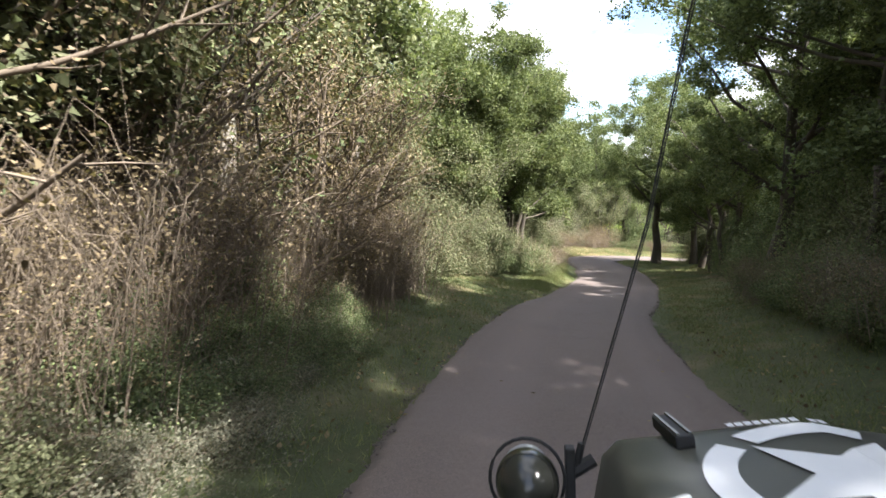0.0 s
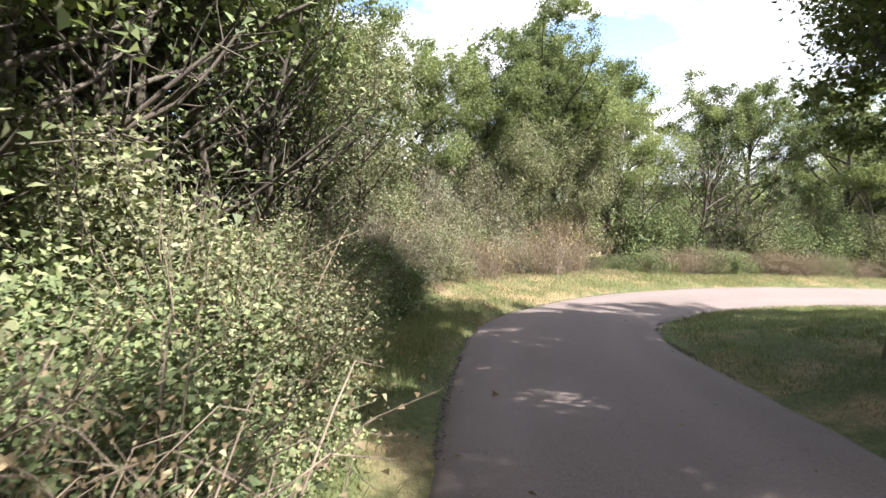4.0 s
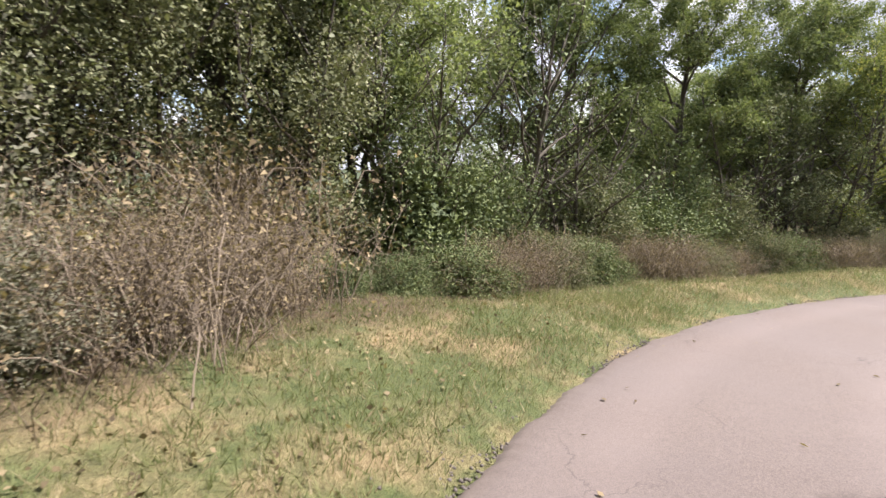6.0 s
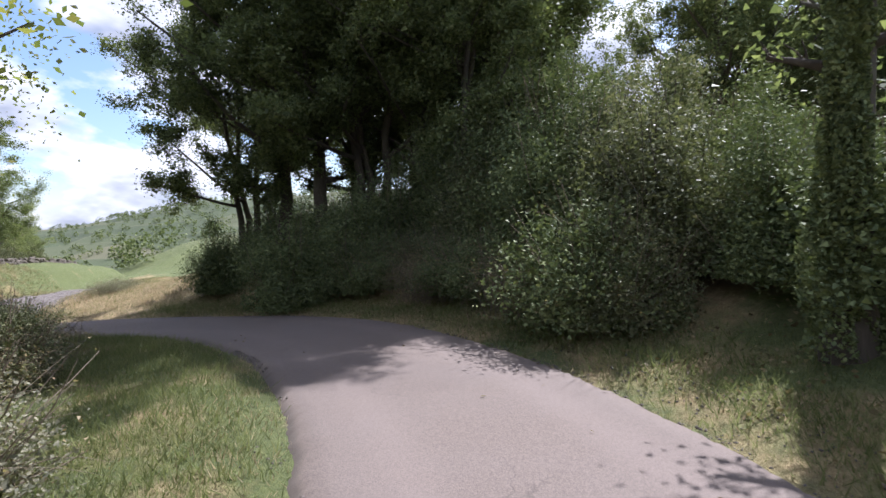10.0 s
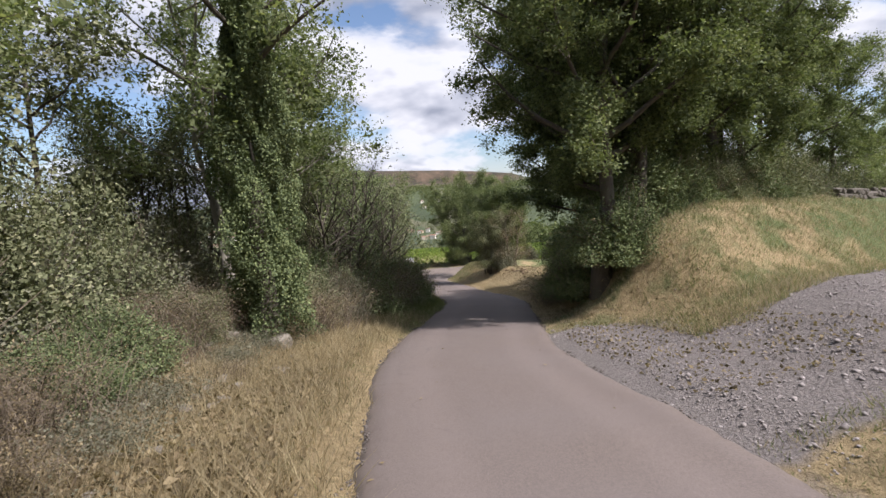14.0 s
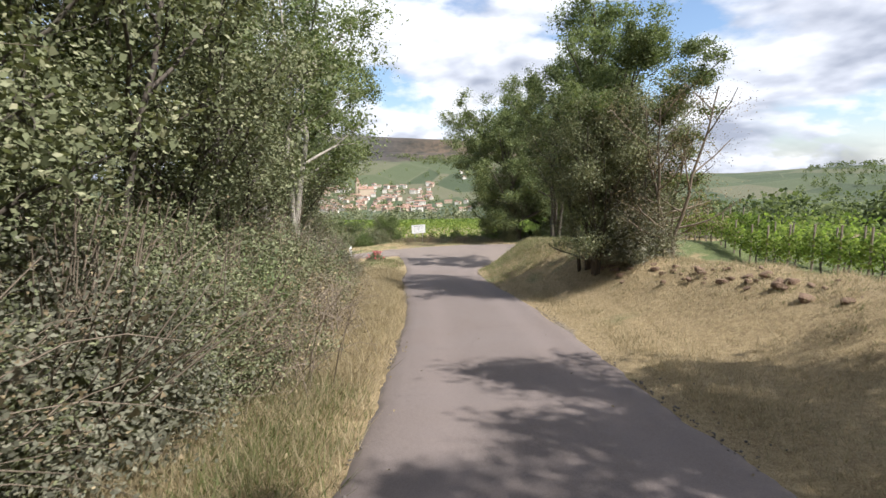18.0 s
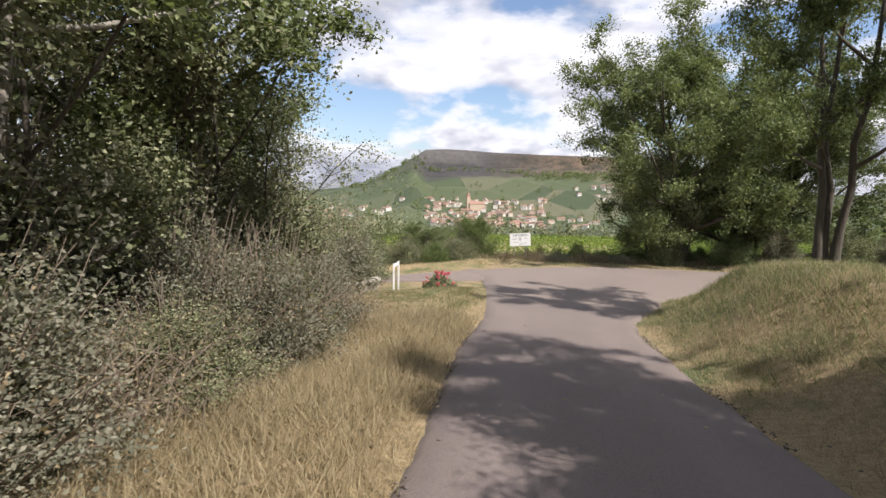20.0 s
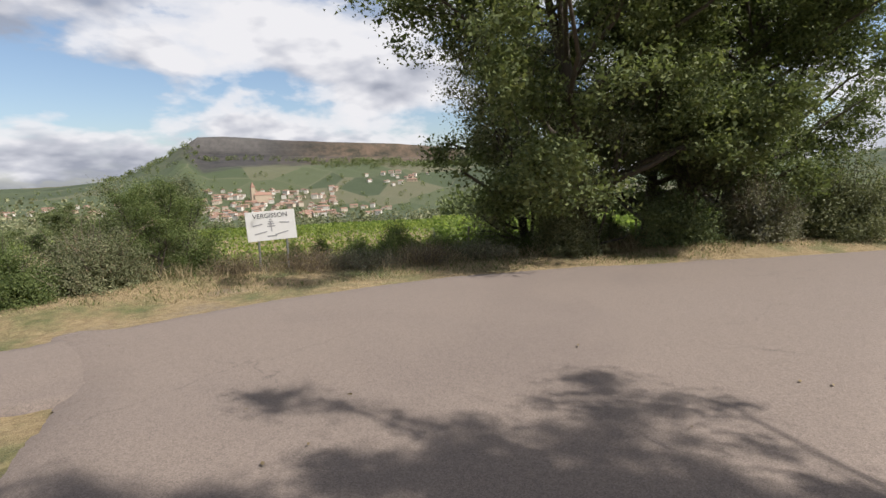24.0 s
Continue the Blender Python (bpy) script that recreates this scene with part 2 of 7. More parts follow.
def asphalt_mat():
    """Worn reddish chippings with darker patches, tyre lines and fine cracks."""
    m, n, b, out = material("reddish_asphalt", 0.88)
    pos = n.add("ShaderNodeNewGeometry").outputs["Position"]
    grit = n.add("ShaderNodeTexVoronoi", {"Vector": pos, "Scale": 120.0}).outputs["Distance"]
    chips = n.add("ShaderNodeSeparateColor", {0: n.add("ShaderNodeTexVoronoi", {"Vector": pos, "Scale": 130.0}).outputs["Color"]}).outputs[0]
    fine = n.math("ADD", n.math("MULTIPLY", n.noise(pos, 30, 4, 0.7), 0.45), n.math("MULTIPLY", chips, 0.55))
    patch = n.noise(pos, 0.55, 5, 0.6)
    lat = n.add("ShaderNodeAttribute", attribute_name="across").outputs["Fac"]
    wheel = n.ramp(lat, [(0.12, (0, 0, 0)), (0.24, (1, 1, 1)), (0.36, (0, 0, 0)), (0.64, (0, 0, 0)), (0.76, (1, 1, 1)), (0.9, (0, 0, 0))], "EASE")
    col = n.mix(n.math("MULTIPLY", fine, 1.0), (0.068, 0.053, 0.045), (0.21, 0.165, 0.143))
    col = n.mix(n.ramp(patch, [(0.35, (0, 0, 0)), (0.7, (0.5, 0.5, 0.5))]), col, (0.155, 0.128, 0.118))
    col = n.mix(n.math("MULTIPLY", wheel, 0.12), col, (0.27, 0.215, 0.195))
    edge = n.ramp(n.math("ADD", n.math("ABSOLUTE", n.math("SUBTRACT", lat, 0.5)), n.math("MULTIPLY", n.math("SUBTRACT", patch, 0.5), 0.10)), [(0.44, (0, 0, 0)), (0.5, (1, 1, 1))])
    col = n.mix(n.math("MULTIPLY", edge, 0.4), col, (0.15, 0.115, 0.085))
    # paler buff chippings round the crossing
    py = n.add("ShaderNodeSeparateXYZ", {0: pos}).outputs[1]
    buff = n.mix(fine, (0.085, 0.067, 0.053), (0.285, 0.228, 0.186))
    col = n.mix(n.math("MULTIPLY", n.math("DIVIDE", n.math("SUBTRACT", n.math("ADD", py, n.math("MULTIPLY", patch, 4.0)), 76.0), 8.0, True), 0.75), col, buff)
    # dark mended patches, thin wandering cracks and a broken margin
    big = n.noise(pos, 0.23, 3, 0.5, 0.6)
    col = n.mix(n.ramp(big, [(0.56, (0, 0, 0)), (0.66, (0.2, 0.2, 0.2))]), col, (0.085, 0.067, 0.064))
    bent = n.add("ShaderNodeVectorMath", {0: pos, 1: n.add("ShaderNodeVectorMath", {0: n.noise(pos, 1.6, 4, 0.6, 0.0, "Color"), 1: (0.9, 0.9, 0.0)}, operation="MULTIPLY").outputs[0]}, operation="ADD").outputs[0]
    crack = n.add("ShaderNodeTexVoronoi", {"Vector": bent, "Scale": 0.55}, feature="DISTANCE_TO_EDGE").outputs["Distance"]
    line = n.ramp(crack, [(0.0015, (1, 1, 1)), (0.006, (0, 0, 0))])
    line = n.math("MULTIPLY", line, n.ramp(n.noise(pos, 0.4, 2), [(0.5, (0, 0, 0)), (0.62, (0.4, 0.4, 0.4))]))
    col = n.mix(line, col, (0.03, 0.025, 0.023))
    rim = n.ramp(n.math("ADD", n.math("ABSOLUTE", n.math("SUBTRACT", lat, 0.5)), n.math("MULTIPLY", n.math("SUBTRACT", n.noise(pos, 2.6, 4, 0.7), 0.5), 0.05)), [(0.465, (0, 0, 0)), (0.485, (0.6, 0.6, 0.6))])
    col = n.mix(rim, col, (0.085, 0.07, 0.06))
    n.links.new(col, b.inputs["Base Color"])
    bump(n, b, n.math("SUBTRACT", n.math("ADD", n.math("MULTIPLY", grit, 0.5), n.math("MULTIPLY", patch, 0.6)), line), 0.3, 0.012)
    return m


M_GROUND, M_ROAD = ground_mat(), asphalt_mat()
M_OAK = leaf_mat("oak_leaves", [(0.036, 0.039, 0.027), (0.087, 0.107, 0.050), (0.161, 0.190, 0.084), (0.261, 0.273, 0.125)], 0.3)
M_ASH = leaf_mat("ash_leaves", [(0.063, 0.077, 0.044), (0.136, 0.164, 0.080), (0.215, 0.243, 0.121), (0.328, 0.335, 0.172)], 0.4)
M_ACACIA = leaf_mat("acacia_leaves", [(0.055, 0.07, 0.025), (0.115, 0.14, 0.05), (0.19, 0.205, 0.075), (0.36, 0.31, 0.11)], 0.5)
M_IVY = leaf_mat("ivy_leaves", [(0.046, 0.056, 0.034), (0.100, 0.128, 0.062), (0.185, 0.220, 0.100), (0.275, 0.300, 0.138)], 0.13, 0.55)
M_SHRUB = leaf_mat("shrub_leaves", [(0.053, 0.054, 0.037), (0.116, 0.128, 0.068), (0.199, 0.210, 0.116), (0.357, 0.335, 0.208)], 0.18)
M_GREY = leaf_mat("greyish_shrub_leaves", [(0.067, 0.061, 0.049), (0.129, 0.129, 0.092), (0.219, 0.213, 0.154), (0.352, 0.323, 0.242)], 0.3)
M_DRYLEAF = leaf_mat("withered_leaves", [(0.05, 0.037, 0.025), (0.125, 0.097, 0.06), (0.26, 0.20, 0.122), (0.48, 0.39, 0.245)], 0.3)
M_FRESH = leaf_mat("fresh_green_leaves", [(0.04, 0.055, 0.025), (0.085, 0.115, 0.045), (0.15, 0.185, 0.07), (0.27, 0.29, 0.12)], 0.35)
M_VINE = leaf_mat("vine_leaves", [(0.05, 0.08, 0.022), (0.12, 0.17, 0.045), (0.21, 0.26, 0.075), (0.33, 0.35, 0.12)], 0.55)
M_ROSE = leaf_mat("rose_petals", [(0.42, 0.05, 0.09), (0.60, 0.11, 0.16), (0.72, 0.22, 0.25), (0.78, 0.36, 0.36)], 0.3)
M_BARK = bark_mat("dark_bark", (0.03, 0.024, 0.018), (0.13, 0.105, 0.08))
M_PALEBARK = bark_mat("pale_bark", (0.17, 0.145, 0.115), (0.42, 0.38, 0.32))
M_TWIG = plain_mat("dry_twigs", (0.075, 0.056, 0.038), (0.29, 0.23, 0.165), 6, 0.85)
M_GRASS = blade_mat("green_grass", [(0.07, 0.09, 0.03), (0.13, 0.16, 0.05), (0.21, 0.23, 0.085), (0.36, 0.32, 0.16)], 0.55)
M_HAY = blade_mat("dry_grass", [(0.17, 0.145, 0.08), (0.32, 0.26, 0.15), (0.46, 0.38, 0.225), (0.60, 0.51, 0.33)], 0.55)
M_STONE = plain_mat("limestone", (0.22, 0.20, 0.17), (0.50, 0.46, 0.39), 7, 0.9, 0.6, 0.0, 0.03)

# ---- plan of the road and the lie of the land ----
ROAD = [(-7.5, -78.0, 8.3), (-6.0, -55.0, 5.3), (-4.6, -33.8, 2.36), (-4.2, -27.4, 1.45), (-3.2, -21.4, 0.62), (-1.6, -15.9, -0.17),
        (-0.2, -10.0, -0.84), (0.5, -3.9, -1.38), (1.1, 2.2, -1.98), (2.1, 6.4, -2.47), (3.8, 9.4, -2.89), (6.2, 11.7, -3.23),
        (10.0, 13.3, -3.53), (14.5, 13.9, -3.83), (19.1, 13.6, -4.07), (24.1, 12.4, -3.98), (28.9, 12.2, -3.71), (33.4, 14.0, -3.71),
        (37.4, 17.4, -3.91), (40.2, 22.2, -4.39), (41.2, 28.7, -4.84), (40.9, 36.0, -5.65), (41.6, 41.7, -6.35), (42.5, 49.1, -7.26),
        (42.1, 58.1, -8.48), (41.6, 66.5, -9.46), (40.6, 74.0, -10.22), (40.3, 78.6, -10.62), (40.6, 83.0, -10.82), (41.0, 86.6, -10.84)]
CROSS = [(2.0, 76.0, -14.5), (16.0, 80.5, -12.8), (27.0, 82.8, -11.6), (34.0, 84.75, -10.98), (40.5, 86.8, -10.84), (47.0, 87.0, -10.84), (56.0, 86.6, -10.7), (75.0, 84.0, -10.2), (100.0, 79.0, -9.5)]


def spline(points, per=8):
    """Points along a smooth line through the given ones, with the index each belongs to."""
    p = np.array(points, float)
    ext = np.vstack([2 * p[0] - p[1], p, 2 * p[-1] - p[-2]])
    out, us = [], []
    for i in range(len(p) - 1):
        a, b, c, d = ext[i:i + 4]
        for k in range(per):
            t = k / per
            out.append(0.5 * (2 * b + (c - a) * t + (2 * a - 5 * b + 4 * c - d) * t * t + (3 * b - a - 3 * c + d) * t ** 3))
            us.append(i + t)
    out.append(p[-1])
    us.append(len(p) - 1)
    return np.array(out), np.array(us)


def half_left(u):
    """Half width of the lane to the left of its middle."""
    return np.interp(u, [0, 2.4, 4.2, 5.2, 6.2, 7.1, 8, 9, 14, 20, 27, 27.6, 28, 28.5, 29], [1.9, 2.15, 2.15, 1.95, 1.45, 1.25, 1.5, 1.8, 1.65, 1.6, 1.75, 2.4, 2.9, 3.6, 5.0])


def half_right(u):
    return np.interp(u, [0, 3, 4.4, 5.5, 6.5, 7.2, 8, 9, 12, 20, 26.4, 27, 28, 28.6, 29], [1.6, 1.55, 1.5, 1.9, 2.3, 2.4, 2.1, 1.75, 1.6, 1.7, 1.7, 1.75, 2.8, 5.0, 7.0])


LINE, LINE_U = spline(ROAD, 8)
XLINE, XLINE_U = spline(CROSS, 10)


def normals(line):
    d = np.gradient(line[:, :2], axis=0)
    d /= np.linalg.norm(d, axis=1)[:, None]
    return np.stack([-d[:, 1], d[:, 0]], 1)      # to the left


LINE_N, XLINE_N = normals(LINE), normals(XLINE)


def smooth(x, a, b):
    t = np.clip((x - a) / (b - a), 0, 1)
    return t * t * (3 - 2 * t)


def wave(x, y, s, seed=0.0):
    """Cheap smooth unevenness, about -1 to 1."""
    return (np.sin(x * s + 1.3 * seed) * np.cos(y * s * 1.13 + seed) + 0.6 * np.sin(x * s * 2.3 - y * s * 1.7 + seed * 2.1) + 0.4 * np.cos(x * s * 3.9 + y * s * 4.3 + seed)) / 2.0


# lie of the banks along the road: index on the road, rise of the bank, width of the rise
LEFT_BANK = [(0, 0.5), (5, 0.4), (8, 0.6), (10.5, 0.5), (12, -0.1), (14, -0.6), (16, -0.5), (18, -0.2), (19, 0.3), (22, 0.5), (24, 0.3), (26, 0.0), (27, 0.1), (28, 0.0), (29, -0.4)]
RIGHT_BANK = [(0, 1.2), (5, 1.0), (6.5, 0.45), (8, 0.3), (10, 0.35), (13, 0.5), (15, 0.6), (16.2, 0.7), (17.2, 1.7), (18, 1.9), (19.2, 1.25), (20.2, 0.6), (21.5, 0.9), (22.5, 0.8), (24, 0.7), (25, 1.0), (26.2, 1.4), (27.2, 1.35), (27.8, 1.0), (28.3, 0.15), (29, 0.0)]
TRACK = ((42.8, 36.9), (42.9, 33.2), (46.2, 34.0), (51.0, 36.6), (60.0, 41.0), (75.0, 47.0))


MOUND = ((47.2, 60.5), (46.9, 63.0), (46.3, 66.0), (45.4, 70.5))
RIDGE = ((45.2, 40.8), (48.5, 42.6), (56.0, 46.0), (68.0, 51.0))


def seg_distance(x, y, pts):
    best = np.full(np.shape(x), 1e9)
    for (ax, ay), (bx, by) in zip(pts, pts[1:]):
        vx, vy = bx - ax, by - ay
        t = np.clip(((x - ax) * vx + (y - ay) * vy) / (vx * vx + vy * vy), 0, 1)
        best = np.minimum(best, np.hypot(x - ax - t * vx, y - ay - t * vy))
    return best


def near_road(x, y):
    """For places: distance from the road's middle, side (+ left), index along it; and the distance from the crossing road."""
    x, y = np.asarray(x, float).ravel(), np.asarray(y, float).ravel()
    d, side, u, z, xd = (np.empty(len(x)) for _ in range(5))
    for a in range(0, len(x), 20000):
        s = slice(a, a + 20000)
        dx, dy = x[s, None] - LINE[None, :, 0], y[s, None] - LINE[None, :, 1]
        q = dx * dx + dy * dy
        k = q.argmin(1)
        r = np.arange(len(k))
        perp = dx[r, k] * LINE_N[k, 0] + dy[r, k] * LINE_N[k, 1]
        along = dx[r, k] * LINE_N[k, 1] - dy[r, k] * LINE_N[k, 0]
        d[s] = np.where(np.abs(along) < 1.3, np.abs(perp), np.sqrt(q[r, k]))
        side[s] = np.sign(perp)
        u[s] = LINE_U[k] + np.clip(along / 6.0, -0.125, 0.125)
        ex, ey = x[s, None] - XLINE[None, :, 0], y[s, None] - XLINE[None, :, 1]
        p = ex * ex + ey * ey
        w, v = 1 / (q + 0.4) ** 2.2, 1 / (p + 0.4) ** 2.2
        z[s] = ((w * LINE[None, :, 2]).sum(1) + (v * XLINE[None, :, 2]).sum(1)) / (w.sum(1) + v.sum(1))
        xd[s] = np.sqrt(p.min(1))
    return d, side, u, z, xd


def crest(az):
    """Height of the skyline in degrees over the bearing (degrees, + to the left of +y)."""
    return np.interp(az, [-180, -140, -110, -75, -58, -53, -47, -42, -36, -28, -18, -10, -3, 8, 14, 16.8, 17.6, 20, 24, 29, 36, 60, 100, 180],
                     [4, 5, 5, 4.6, 3.6, 2.6, 1.2, 0.8, 0.7, 0.1, 0.2, 3.2, 3.9, 4.35, 4.75, 4.7, 4.2, 2.3, 0.6, 0.1, 0.0, 1.0, 3, 4])


def land(x, y):
    """Height of the ground."""
    shp = np.shape(x)
    x, y = np.asarray(x, float).ravel(), np.asarray(y, float).ravel()
    d, side, u, zr, xd = near_road(x, y)
    rise = np.where(side > 0, np.interp(u, *zip(*LEFT_BANK)), np.interp(u, *zip(*RIGHT_BANK)))
    wide = np.where(side > 0, 3.5, np.interp(u, [25.0, 26.0, 27.4, 28.0], [3.8, 2.3, 2.3, 3.0]))
    half = np.where(side > 0, half_left(u), half_right(u))
    toe = half + np.where(side > 0, 0.9, np.interp(u, [25.0, 26.2], [0.9, 0.25]))
    z = zr + rise * smooth(d, toe, toe + wide) * np.where(side > 0, smooth(xd, 2.5, 6), smooth(xd, 2.4, 4.6))
    z += 0.10 * smooth(d, half + 0.1, half + 1.0) * smooth(xd, 2.3, 3.4)
    # the meadow climbs on the right of the bends, the wood on the right of the start
    up = np.where(side < 0, np.interp(u, [0, 5, 7, 9, 12, 16, 18, 20, 22, 24, 29], [0.22, 0.2, 0.16, 0.16, 0.17, 0.17, 0.12, 0.05, 0.0, 0.0, 0.0]), np.interp(u, [0, 6, 9, 11, 16, 20, 25, 29], [0.02, 0.0, -0.02, -0.12, -0.12, -0.05, -0.1, -0.14]))
    z += up * np.clip(d - half - 4.5, 0, 45) * smooth(xd, 3, 9)
    # grassy ridge behind the gravel track
    z += np.interp(x, [45, 50, 60], [1.7, 2.1, 2.6]) * smooth(seg_distance(x, y, RIDGE), 4.4, 0.6) * smooth(d, half + 0.5, half + 2.8) * smooth(seg_distance(x, y, TRACK), 1.9, 4.4)
    # broken earth mound on the open side, with the field a little lower behind it
    z += (0.42 + 0.12 * wave(x, y, 2.1, 6.0)) * smooth(seg_distance(x, y, MOUND), 1.9, 0.15)
    z -= 0.5 * smooth(d, 6.0, 10.0) * (side < 0) * smooth(u, 22.6, 23.6) * (1 - smooth(u, 25.8, 26.6))
    past = y - np.interp(x, XLINE[:, 0], XLINE[:, 1])
    z -= (1.3 * smooth(past, 4.4, 9.5) + 0.055 * np.clip(past - 8, 0, 60)) * smooth(past, 3, 5)
    out = 0.09 * wave(x, y, 0.9, 1.0) + 0.05 * wave(x, y, 2.7, 2.0)
    z += out * smooth(np.minimum(d - half, xd - 2.2), 0.3, 2.5)
    z -= 0.085 * np.maximum(1 - smooth(d, half - 0.05, half + 0.6), 1 - smooth(xd, 2.1, 3.0))
    # past the crossing the fields fall to the valley and the hills rise behind it
    ex, ey, ez = 40.0, 76.0, -9.0
    r = np.hypot(x - ex, y - ey)
    az = np.degrees(np.arctan2(-(x - ex), y - ey))
    valley = ez - 2.0 - 0.082 * np.clip(r - 14, 0, 430)
    valley += np.clip(r - 560, 0, 2000) * 0.04
    front = smooth(np.cos(np.radians(az - 5)), 0.0, 0.4)
    back = ez + 4 + 0.06 * np.clip(r - 60, 0, 600)
    base = front * valley + (1 - front) * back
    base = base + 1.2 * wave(x, y, 0.02, 3.0) * smooth(r, 60, 200)
    cr = np.tan(np.radians(crest(az))) * 1250 + ez
    bluff = smooth(az, -14, -8) * (1 - smooth(az, 16.6, 18.5))
    prof = 0.55 * smooth(r, 620, 1180) + 0.10 * smooth(r, 1120, 1200) + 0.35 * smooth(r, 1195, 1245)
    gentle = smooth(r, 480, 1240)
    prof = bluff * prof + (1 - bluff) * gentle
    hill = base + np.maximum(cr - np.minimum(base, cr), 0) * prof + 3.0 * wave(x, y, 0.03, 5.0) * smooth(r, 700, 1100) * (1 - smooth(r, 1150, 1230) * bluff)
    hill -= smooth(r, 1300, 2600) * 60
    far = smooth(r, 24, 90) * smooth(np.minimum(d, xd), 6, 40)
    z = z * (1 - far) + hill * far
    return z.reshape(shp) if shp else float(z[0])


def ground_at(x, y):
    return float(land(np.array([x]), np.array([y]))[0])


# ---- mesh helpers ----


def mesh_np(name, verts, faces, mats, smooth_faces=False):
    """A mesh from arrays: verts (n, 3), faces (m, 3 or 4)."""
    me = bpy.data.meshes.new(name)
    verts, faces = np.asarray(verts, np.float32), np.asarray(faces, np.int32)
    m, k = faces.shape
    me.vertices.add(len(verts))
    me.vertices.foreach_set("co", verts.ravel())
    me.loops.add(m * k)
    me.loops.foreach_set("vertex_index", faces.ravel())
    me.polygons.add(m)
    me.polygons.foreach_set("loop_start", np.arange(0, m * k, k, dtype=np.int32))
    me.polygons.foreach_set("loop_total", np.full(m, k, np.int32))
    if smooth_faces:
        me.polygons.foreach_set("use_smooth", np.ones(m, bool))
    me.update(calc_edges=True)
    for q in mats if isinstance(mats, (list, tuple)) else [mats]:
        me.materials.append(q)
    return me


def part(name, bm, mat, parent, label=""):
    """One mesh object under a thing; bm is a bmesh or a ready mesh."""
    if isinstance(bm, bmesh.types.BMesh):
        me = bpy.data.meshes.new(name)
        bm.to_mesh(me)
        bm.free()
        me.materials.append(mat)
    else:
        me = bm
    ob = new(name, me)
    ob.parent = parent
    if label:
        tagged(ob, label)
    return ob


def box(bm, size, at=(0, 0, 0), turn=None, bevel=0.0):
    m = Matrix.Translation(at) @ (turn or Matrix()) @ Matrix.Diagonal((*size, 1))
    r = bmesh.ops.create_cube(bm, size=1.0, matrix=m)
    if bevel:
        es = list({e for v in r["verts"] for e in v.link_edges})
        bmesh.ops.bevel(bm, geom=es, offset=bevel, segments=2, affect="EDGES", profile=0.6)
    return bm


def rod(bm, a, b, r0, r1=None, sides=8):
    a, b = Vector(a), Vector(b)
    m = Matrix.Translation((a + b) / 2) @ (b - a).to_track_quat("Z", "Y").to_matrix().to_4x4()
    bmesh.ops.create_cone(bm, cap_ends=True, segments=sides, radius1=r0, radius2=r0 if r1 is None else r1, depth=(b - a).length, matrix=m)
    return bm


def tubes(lines, sides=5):
    """Tapered tubes along poly lines [(points (n, 3), radii (n,))]: verts and quads."""
    vs, fs, base = [], [], 0
    ang = np.arange(sides) * 2 * np.pi / sides
    for p, r in lines:
        p = np.asarray(p, float)
        d = np.gradient(p, axis=0)
        d /= np.linalg.norm(d, axis=1)[:, None] + 1e-9
        ref = np.where(np.abs(d[:, 2:3]) > 0.9, np.array([[1.0, 0, 0]]), np.array([[0, 0, 1.0]]))
        s = np.cross(d, ref)
        s /= np.linalg.norm(s, axis=1)[:, None] + 1e-9
        t = np.cross(d, s)
        ring = p[:, None] + np.asarray(r)[:, None, None] * (np.cos(ang)[None, :, None] * s[:, None] + np.sin(ang)[None, :, None] * t[:, None])
        vs.append(ring.reshape(-1, 3))
        n = len(p)
        i, j = np.meshgrid(np.arange(n - 1), np.arange(sides), indexing="ij")
        a = base + i * sides + j
        b = base + i * sides + (j + 1) % sides
        fs.append(np.stack([a, b, b + sides, a + sides], -1).reshape(-1, 4))
        base += n * sides
    return np.vstack(vs), np.vstack(fs)


def leaves(points, size, rng, long=1.6, droop=0.25, fold=True):
    """A leaf blade at every point: a folded quad, or a plain triangle for the smallest."""
    n = len(points)
    d = rng.normal(size=(n, 3))
    d[:, 2] = d[:, 2] * 0.6 - droop
    d /= np.linalg.norm(d, axis=1)[:, None]
    s = np.cross(d, rng.normal(size=(n, 3)))
    s /= np.linalg.norm(s, axis=1)[:, None] + 1e-9
    up = np.cross(s, d)
    z = (size * rng.uniform(0.6, 1.35, n))[:, None]
    c = points + d * z * 0.5 * long
    if not fold:
        b = points + s * z * 0.5 - d * z * 0.4 * long
        e = points - s * z * 0.5 - d * z * 0.4 * long + up * z * 0.15
        return np.stack([b, c, e], 1).reshape(-1, 3), np.arange(3 * n).reshape(-1, 3)
    a = points - d * z * 0.5 * long
    b = points + s * z * 0.5 + up * z * 0.16 - d * z * 0.1
    e = points - s * z * 0.5 + up * z * 0.16 - d * z * 0.1
    return np.stack([a, b, c, e], 1).reshape(-1, 3), np.arange(4 * n).reshape(-1, 4)


# ---- vegetation kinds ----


